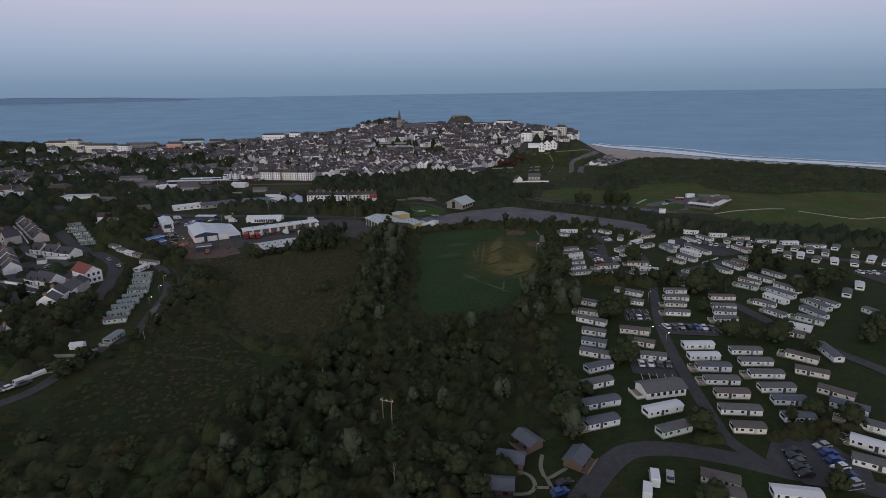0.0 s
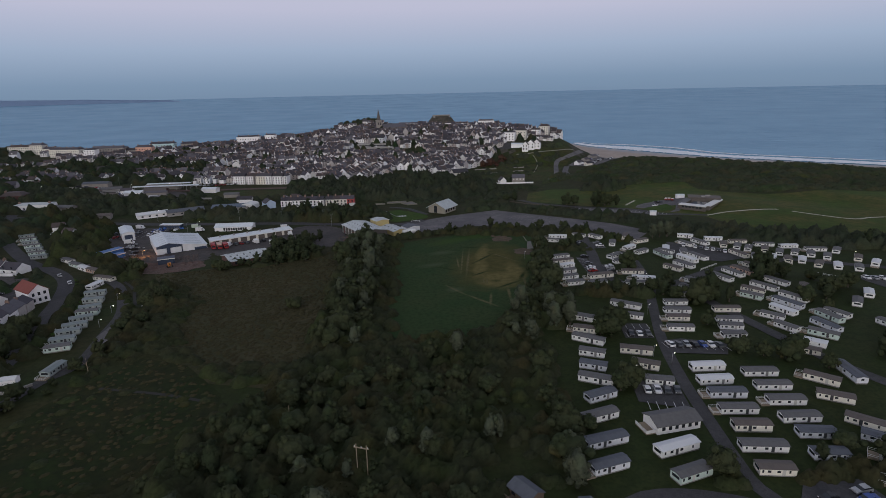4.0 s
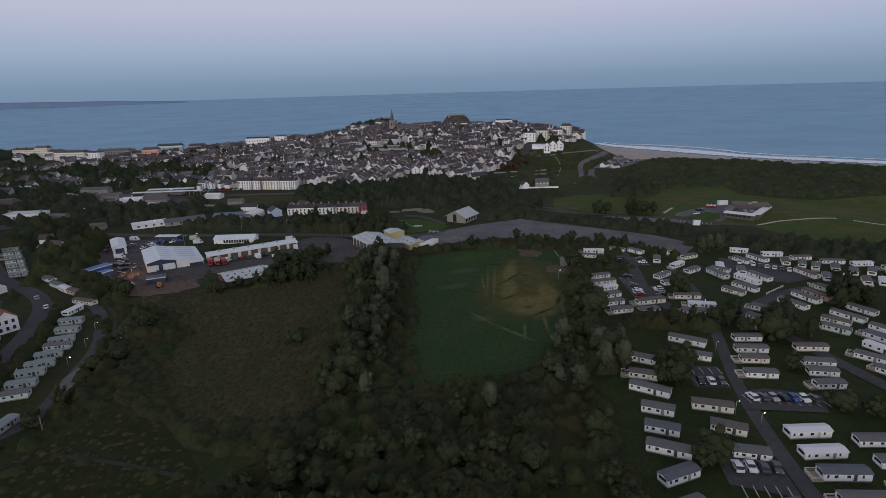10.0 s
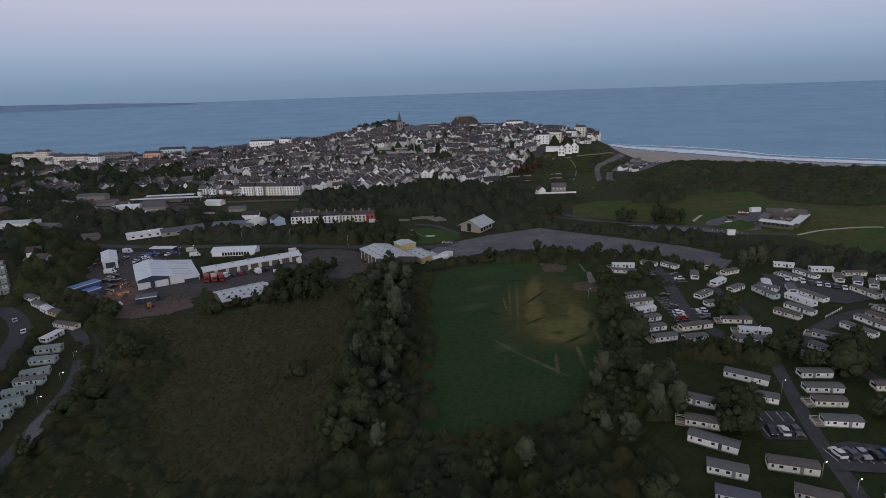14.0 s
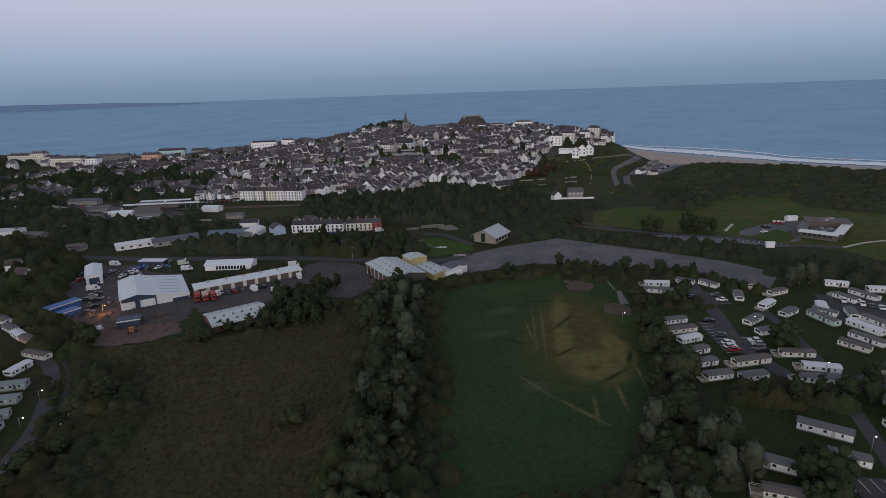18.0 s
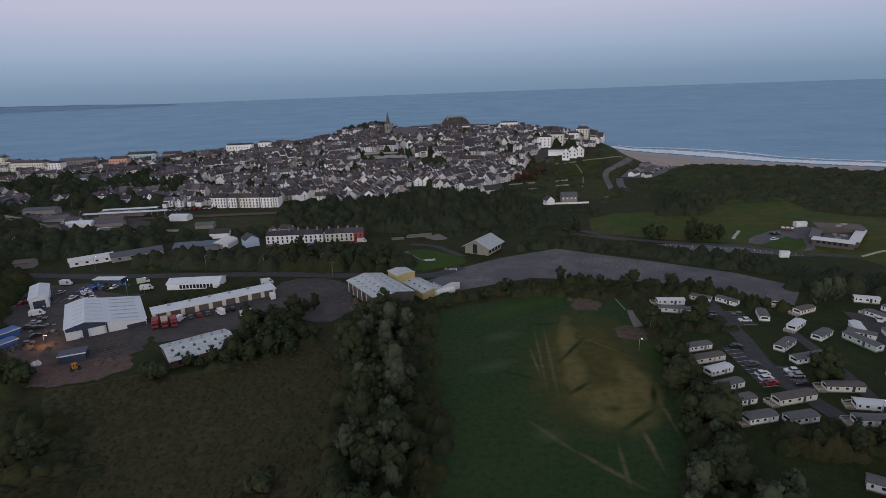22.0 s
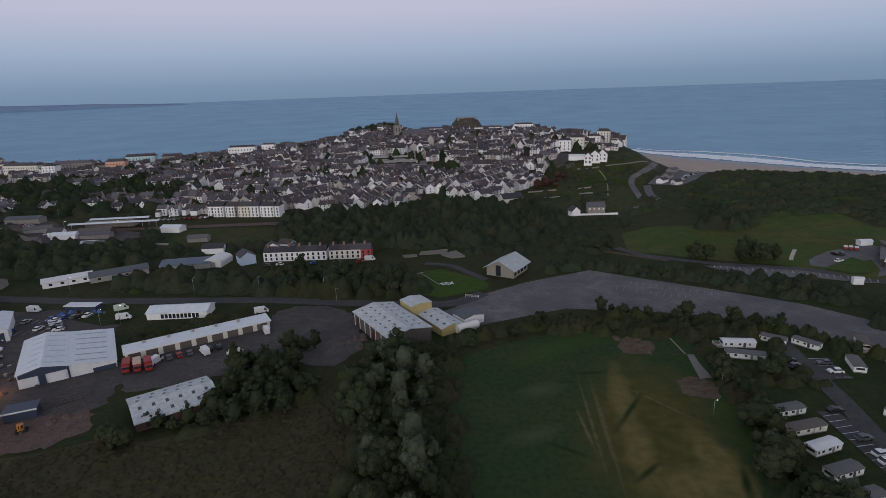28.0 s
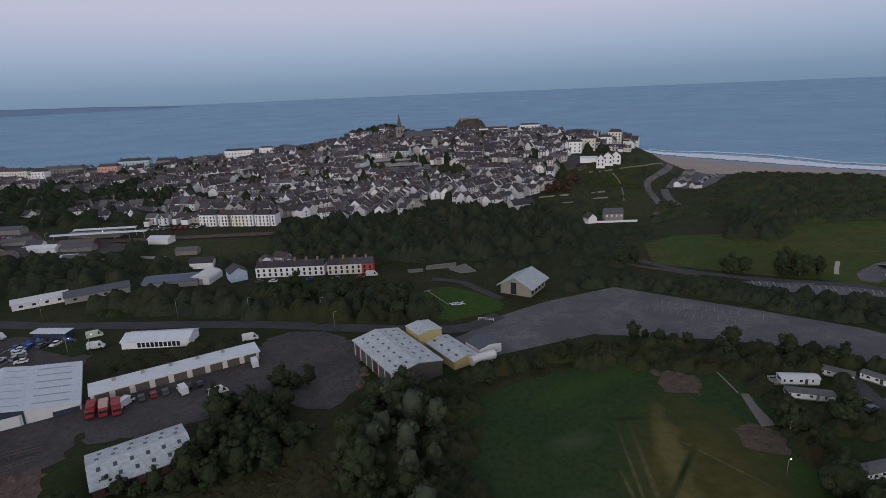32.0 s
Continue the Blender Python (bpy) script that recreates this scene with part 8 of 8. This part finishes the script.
# ---------------------------------------------------------------- planting
OCCUPIED.extend([(-330, 578, 9), (-312, 566, 9), (-296, 552, 9), (-282, 538, 9), (-266, 528, 9), (-250, 516, 9), (-232, 516, 9), (-222, 530, 9), (-240, 534, 9), (-258, 542, 9), (-285, 556, 9), (21, 113, 6.5), (27, 110, 5), (17, 108, 4), (24, 119, 4), (36, 120, 4), (-200, 433, 7), (-188, 440, 7), (-177, 442, 7), (-167, 446, 6), (-160, 458, 6), (-150, 456, 7), (-140, 455, 7), (-128, 456, 7), (-118, 458, 5)])
stand([(-58, 120), (-40, 100), (8, 100), (14, 130), (22, 165), (26, 205), (-6, 200), (-30, 183), (-46, 176), (-60, 150)], 8.0, (("broad", 6), ("dark", 1.2), ("willow", 0.7), ("bush", 2)), 0.86, 1)
stand([(32, 124), (36, 128), (38, 165), (40, 215), (48, 225), (58, 250), (62, 268), (64, 300), (68, 330), (72, 345), (67, 346), (64, 330), (60, 300), (54, 278), (47, 255), (36, 234), (28, 210), (36, 205)], 6.0, (("broad", 5), ("dark", 1.5), ("willow", 2.5)), 1.0, 2)
stand([(-40, 200), (-20, 205), (-19, 250), (-21, 345), (-30, 352), (-40, 335), (-38, 270)], 7.0, (("broad", 4), ("willow", 2), ("dark", 2)), 1.1, 3)
stand([(-24, 345), (3, 357), (29, 367), (46, 380), (60, 374), (95, 360), (112, 344), (122, 334), (118, 326), (100, 345), (66, 362), (62, 369), (46, 375), (5, 367)], 5.5, (("broad", 4), ("bush", 5), ("greybush", 1), ("dark", 0.6)), 0.66, 4)
stand([(-120, 160), (-112, 190), (-110, 230), (-112, 270), (-122, 274), (-122, 240), (-118, 205), (-126, 170)], 5.5, (("broad", 4), ("bush", 3)), 0.75, 5)
stand([(-86, 313), (-57, 315), (-60, 336), (-70, 346), (-88, 344)], 5.2, (("broad", 3), ("dark", 3)), 0.85, 6)
stand([(-94, 307), (-82, 307), (-60, 318), (-62, 324), (-90, 311)], 5.0, (("broad", 3), ("dark", 2)), 0.7, 7)
stand([(-200, 160), (-135, 175), (-140, 205), (-156, 240), (-172, 255), (-190, 240), (-210, 200)], 8, (("broad", 4), ("dark", 1)), 0.95, 8, keep=0.8)
stand([(-130, 95), (-58, 95), (-60, 150), (-72, 130), (-98, 124), (-122, 142)], 8.5, (("broad", 3), ("bush", 3)), 0.75, 9, keep=0.8)
stand([(-92, 413), (-34, 403), (-32, 432), (-50, 438), (-110, 438)], 8.0, (("broad", 3), ("dark", 3)), 0.95, 10)
stand([(-46, 300), (-40, 316), (-24, 345), (-36, 354), (-44, 344), (-47, 326)], 7.0, (("broad", 4), ("willow", 2.5), ("dark", 1.5)), 1.15, 11)
# trees round the works and the marsh
works_trees = ((-54.7, 246, "bush", 1.7), (-149, 306, "broad", 0.95), (-153, 309, "broad", 0.8), (-106, 305, "broad", 0.9), (-104, 303, "broad", 0.8), (-100, 311.5, "broad", 0.6), (-96.5, 310.5, "broad", 0.62),
    (-92, 309.5, "broad", 0.62), (-88, 310, "dark", 0.6), (-72, 356, "broad", 0.8), (-67, 355, "broad", 0.8), (-63, 356, "dark", 0.7), (-146, 303, "broad", 1.1), (-101, 302, "broad", 0.9),)
# hedge between meadow and caravans
hedge_trees = ((56, 262, "broad", 1.5), (57, 268, "broad", 1.3), (56.4, 288, "willow", 1.1), (53, 280, "broad", 1.2), (54, 217, "willow", 1.05), (58, 233, "willow", 0.95), (52, 226, "broad", 1.3),
    (63, 209, "broad", 1),)
# hedge willows
hedge_willows = ((48, 216, "willow", 1), (-30, 306.6, "willow", 1), (-36, 294, "willow", 0.9), (-22, 290, "willow", 0.95), (-35.5, 266, "willow", 0.9), (-37, 276, "willow", 0.9), (-37, 256, "willow", 0.95),
    (-31.4, 239, "willow", 1), (-27.4, 258, "willow", 1), (-33, 248, "willow", 0.85), (42, 151, "broad", 0.6),)
# trees among the far caravans
far_park_trees = ((107, 254, "dark", 0.9), (139, 341, "willow", 1.05), (134, 339, "willow", 0.9), (144, 342, "willow", 0.9), (88, 364, "broad", 0.85), (97, 356, "broad", 0.85), (104, 240, "broad", 1),
    (121, 244, "dark", 1), (118, 238, "broad", 1.25), (125, 236, "dark", 1), (111, 236, "broad", 1.2), (114, 243, "dark", 1.05), (120, 246, "broad", 1.2), (154, 267, "dark", 1.1),
    (160, 269, "broad", 1.2), (166, 267, "broad", 1.1), (163, 273, "dark", 1.1), (168, 240, "broad", 1.15), (175, 244, "broad", 1), (184, 248, "broad", 1.2), (102, 247, "dark", 1),
    (99, 251, "broad", 1), (241, 310, "dark", 1.2), (99.5, 283, "broad", 1.35), (74, 250, "dark", 0.8), (82, 248, "dark", 0.8), (90, 250, "dark", 0.8), (78, 326, "broad", 0.7),
    (84, 330, "broad", 0.7), (150, 258, "dark", 1), (158, 262, "dark", 1.1), (165, 264, "dark", 1), (176, 246, "broad", 0.9), (166, 236, "dark", 0.9), (176, 260, "broad", 0.9),)
# trees among the near caravans
near_park_trees = ((71, 215, "broad", 1.4), (66.5, 207, "broad", 1.3), (93, 134, "dark", 0.8), (67, 130, "broad", 1.1), (60.5, 172, "broad", 1.5), (57, 169.5, "broad", 1.15), (156, 234, "broad", 1.2),
    (117, 185, "broad", 1.1), (104, 191, "broad", 0.8), (105, 214, "broad", 0.9), (111, 188, "broad", 1), (120, 186, "broad", 1), (126, 178, "broad", 1), (108, 132, "broad", 1),
    (102, 138, "broad", 0.9), (158, 224, "broad", 0.9), (150, 184, "broad", 1), (160, 192, "broad", 1), (88, 108, "broad", 0.8), (70, 222, "broad", 0.9), (66, 216, "broad", 0.9),
    (121, 126, "broad", 0.9), (58, 104, "broad", 0.9),)
# trees by the car park and the links
links_trees = ((43, 378, "dark", 0.85), (129, 437, "dark", 1.1), (134, 441, "broad", 1.4), (140, 438, "broad", 1.4), (145, 435, "dark", 1.1), (136, 435, "broad", 1.2), (109, 443, "broad", 1.3),
    (115, 442, "broad", 1.3), (66, 463, "broad", 1.2), (72, 462, "dark", 1), (74, 372, "broad", 0.8), (60, 374, "broad", 0.7), (20, 375, "broad", 0.6),)
for group_of_trees in (works_trees, hedge_trees, hedge_willows, far_park_trees, near_park_trees, links_trees):
    for x, y, k, s in group_of_trees:
        plant(k, x, y, s, random.Random(int(x * 7 + y)))

for x, y in ((70, 648), (75, 651), (82, 648), (78, 656), (95, 683), (88, 664), (66, 643), (91, 676)):
    plant("russet", x, y, 1.3, random.Random(int(x * 5 + y)))

# outline, spacing, radius, height, mesh width, sprays per crown, spray size, share
thicket("scrub", [
    ([(-60, 98), (34, 98), (28, 120), (14, 130), (21, 165), (26, 206), (-4, 206), (-44, 180), (-62, 150)], 4.0, 3.0, 3.2, 1.0, 34, 0.55, 0.95),
    ([(-22, 200), (-8, 209), (24, 219), (40, 236), (44, 226), (30, 204), (-6, 198)], 3.4, 2.6, 2.4, 1.0, 26, 0.5, 0.95),
    ([(-22, 205), (-16, 206), (-16, 345), (-22, 345)], 3.2, 2.4, 2.2, 1.0, 24, 0.5, 0.9),
    ([(20, 128), (34, 130), (40, 206), (26, 208)], 4.2, 2.4, 1.8, 1.0, 24, 0.5, 0.5),
    ([(84, 127), (106, 127), (112, 132), (88, 132)], 2.8, 2.2, 2.4, 0.9, 24, 0.45, 0.9), ([(64, 124), (72, 126), (70, 133), (64, 132)], 2.6, 2.0, 2.4, 0.9, 24, 0.45, 0.8),
    ([(-140, 80), (-54, 80), (-58, 150), (-74, 132), (-98, 126), (-126, 150)], 4.2, 2.8, 2.2, 1.1, 24, 0.55, 0.8),
    ([(-112, 182), (-98, 208), (-82, 198), (-60, 180), (-40, 180), (-36, 206), (-48, 192), (-76, 198), (-96, 226), (-104, 262), (-116, 282), (-124, 280), (-118, 245)], 3.6, 2.6, 2.0, 1.0, 28, 0.5, 0.85),
    ([(-42, 186), (-13, 205), (-15, 345), (-34, 352), (-50, 335), (-44, 316)], 4.0, 2.9, 3.0, 1.0, 30, 0.55, 0.92),
    ([(34, 122), (39, 128), (40, 165), (42, 214), (50, 218), (62, 262), (66, 300), (73, 346), (66, 350), (61, 306), (52, 272), (44, 250), (26, 212), (36, 206)], 4.0, 2.8, 3.0, 1.0, 36, 0.48, 0.92),
    ([(-208, 340), (-200, 328), (-186, 337), (-187, 352), (-201, 374), (-203, 402), (-215, 408), (-238, 428), (-289, 465), (-275, 435), (-246, 398), (-224, 364)], 5.0, 4.0, 5.5, 1.3, 34, 0.65, 0.9),
    ([(-92, 413), (-34, 403), (-32, 430), (-50, 440), (-110, 440)], 5.4, 4.2, 5.6, 1.3, 60, 0.55, 0.9),
    ([(-170, 425), (-100, 416), (-100, 436), (-150, 444), (-168, 440)], 5.0, 2.6, 2.0, 1.2, 30, 0.6, 0.55),
    ([(-114, 172), (-98, 202), (-60, 174), (-57, 152), (-75, 132), (-116, 146)], 5.5, 1.6, 0.6, 0.8, 9, 0.45, 0.45),
    ([(-30, 350), (8, 371), (60, 374), (98, 362), (114, 346), (122, 330), (66, 352), (4, 364), (-24, 344)], 3.6, 2.7, 2.8, 1.0, 26, 0.55, 0.95),
    ([(-94, 304), (-84, 304), (-58, 322), (-60, 332), (-86, 311)], 3.8, 2.4, 2.2, 1.0, 24, 0.5, 0.85),
    ([(-134, 367), (-113, 376), (-94, 391), (-98, 396), (-116, 384), (-134, 378)], 3.2, 2.2, 1.8, 0.9, 22, 0.5, 0.95),
    ([(-205, 318), (-190, 330), (-180, 322), (-166, 306), (-161, 313), (-180, 336), (-200, 346)], 4.4, 3.4, 4.5, 1.2, 30, 0.6, 0.9),
    ([(-140, 222), (-146, 238), (-153, 252), (-163, 279), (-170, 290), (-166, 292), (-158, 274), (-149, 250)], 2.6, 2.0, 2.4, 0.9, 22, 0.45, 0.95),
    ([(-144, 206), (-136, 206), (-146, 240), (-157, 266), (-152, 250)], 3.6, 2.6, 2.6, 1.0, 24, 0.5, 0.9),
    ([(-150, 287), (-140, 297), (-178, 332), (-188, 320)], 4.5, 3.4, 4.0, 1.2, 28, 0.6, 0.9),
    ([(-115, 208), (-110, 212), (-114, 262), (-124, 282), (-130, 278), (-123, 262)], 3.6, 2.6, 3.0, 1.0, 26, 0.5, 0.95),
    ([(64, 250), (98, 244), (98, 256), (70, 264)], 3.6, 2.6, 3.0, 1.0, 26, 0.5, 0.95), ([(70, 322), (92, 316), (90, 326), (74, 332)], 3.6, 2.3, 2.2, 1.0, 22, 0.5, 0.85),
    ([(-142, 287), (-129, 284), (-106, 265), (-95, 258), (-97, 248), (-97, 236), (-94, 223), (-90, 212), (-98, 212), (-106, 223), (-112, 239), (-126, 265)], 3.0, 2.3, 1.5, 0.9, 26, 0.45, 0.85),
    ([(-144, 276), (-138, 273.5), (-126.5, 254), (-117.5, 235), (-116, 223), (-119, 226), (-122.5, 238), (-131, 257)], 2.6, 1.8, 1.8, 0.8, 22, 0.42, 0.9),
    ([(-60, 80), (60, 40), (210, 40), (92, 86), (30, 94)], 6.0, 3.6, 3.2, 1.6, 20, 0.7, 0.6),
    ([(-205, 160), (-136, 165), (-141, 202), (-160, 238), (-176, 226), (-205, 200)], 5.0, 3.6, 4.5, 1.3, 30, 0.6, 0.9)],
    "dark tangled bramble and sallow scrub", "scrub", M_LEAF, 4)
thicket("marsh_tussocks", [
    ([(-134, 296), (-122, 300), (-110, 304), (-96, 302), (-84, 308), (-63, 316), (-53, 331), (-46, 304), (-40, 290), (-39, 253), (-36, 221), (-36, 195), (-54, 186), (-74, 196), (-90, 206), (-97, 229), (-108, 252)], 1.5, 0.75, 0.42, 0.5, 9, 0.30, 0.75),
    ([(-113, 173), (-98, 203), (-80, 196), (-62, 176), (-57, 153), (-75, 132), (-96, 128), (-116, 146)], 2.0, 0.8, 0.35, 0.55, 8, 0.30, 0.5)],
    "low brown-green rush tussocks over the marsh", "rushes", M_RUSH, 9)
thicket("woodland", [
    ([(-340, 440), (-215, 452), (-165, 428), (-110, 416), (-20, 402), (-34, 432), (-110, 436), (-170, 462), (-215, 500), (-235, 540), (-350, 535)], 6.0, 4.4, 5.0, 1.5, 70, 0.62, 0.85),
    ([(-225, 474), (-170, 478), (-120, 482), (-118, 500), (-140, 496), (-178, 499), (-196, 520), (-200, 540), (-222, 540)], 6.5, 4.0, 4.0, 1.6, 34, 0.75, 0.7),
    ([(-112, 482), (-50, 484), (-10, 486), (30, 490), (50, 505), (66, 535), (56, 555), (56, 598), (22, 602), (-30, 590), (-60, 582), (-104, 582), (-122, 560), (-122, 540)], 6.0, 4.8, 6.2, 1.5, 76, 0.62, 0.9),
    ([(-34, 462), (-10, 470), (50, 454), (72, 464), (82, 496), (108, 515), (96, 540), (64, 538), (50, 505), (30, 488), (-40, 482)], 5.5, 3.0, 2.2, 1.4, 26, 0.7, 0.55),
    ([(52, 562), (84, 564), (110, 600), (140, 650), (168, 700), (150, 725), (105, 692), (62, 642)], 7.0, 3.2, 2.4, 1.5, 34, 0.6, 0.3),
    ([(128, 350), (144, 356), (200, 318), (240, 302), (300, 276), (440, 216), (440, 246), (262, 324), (200, 350), (150, 376), (142, 366)], 5.0, 3.6, 4.2, 1.4, 34, 0.7, 0.95),
    ([(30, 428), (56, 433), (76, 420), (93, 407), (113, 392), (139, 374), (154, 392), (132, 409), (114, 419), (92, 432), (40, 446)], 4.6, 3.0, 3.0, 1.2, 48, 0.55, 0.9),
    ([(138, 500), (162, 496), (186, 518), (165, 545)], 6.0, 4.4, 6.0, 1.6, 36, 0.8, 0.9)],
    "dark belt of mixed trees below the town", "woodland", M_WOODLEAF, 5)
thicket("dune_scrub", [
    ([(165, 522), (236, 518), (240, 490), (275, 464), (330, 460), (425, 446), (530, 350), (620, 425), (525, 496), (446, 562), (400, 598), (340, 650), (300, 690), (262, 702), (240, 686), (195, 630), (168, 610), (140, 575)], 5.0, 3.8, 2.2, 1.6, 22, 0.85, 0.95),
    ([(175, 524), (236, 522), (300, 482), (420, 455), (520, 372), (600, 425), (500, 505), (395, 588), (334, 640), (296, 676), (262, 690), (200, 628), (170, 608)], 14, 6.0, 3.4, 1.8, 60, 0.9, 0.6),
    ([(112, 545), (135, 560), (150, 600), (140, 606), (128, 575)], 5, 3.2, 2.4, 1.6, 22, 0.8, 0.9)],
    "dense low thorn scrub over the dunes", "scrub", M_DUNELEAF, 6)
thicket("hillside_trees", [
    ([(-330, 330), (-255, 352), (-215, 400), (-330, 440), (-350, 540), (-320, 600), (-215, 606), (-250, 650), (-330, 712), (-400, 760), (-560, 800), (-760, 900), (-680, 500), (-420, 300)], 8.5, 5.2, 6.0, 2.2, 34, 1.0, 0.72),
    ([(-330, 180), (-200, 200), (-190, 300), (-260, 345), (-330, 330), (-480, 300)], 7.5, 2.8, 3.0, 1.4, 30, 0.7, 0.4),
    ([(-560, 900), (-700, 930), (-960, 1030), (-960, 850), (-720, 800)], 10, 6.5, 8.0, 3.0, 26, 1.3, 0.85)],
    "dark trees among houses on the far hillside", "woodland", M_WOODLEAF, 7)
thicket("town_trees", [
    ([(-480, 760), (-330, 660), (-20, 615), (60, 660), (180, 800), (100, 960), (-300, 960), (-470, 900)], 15, 3.6, 6.5, 1.6, 46, 0.9, 0.55),
    *[([(a + r * math.cos(k * 0.785), b + r * math.sin(k * 0.785)) for k in range(8)], 4.6, 3.3, 6.0, 1.4, 40, 0.8, 0.9) for a, b, r in GROVES if inside(a, b, TOWN)],
    ([(-160, 975), (-60, 975), (-50, 1020), (-150, 1025)], 7, 4.0, 4.5, 1.8, 36, 0.9, 0.4), ([(-20, 690), (10, 692), (6, 718), (-20, 714)], 6, 4.2, 7.0, 1.6, 40, 0.9, 0.85),
    ([(-330, 690), (-250, 640), (-200, 610), (-260, 690)], 9, 4.4, 6.5, 1.8, 40, 0.9, 0.6)],
    "dark garden trees between the town roofs", "trees", M_WOODLEAF, 8)
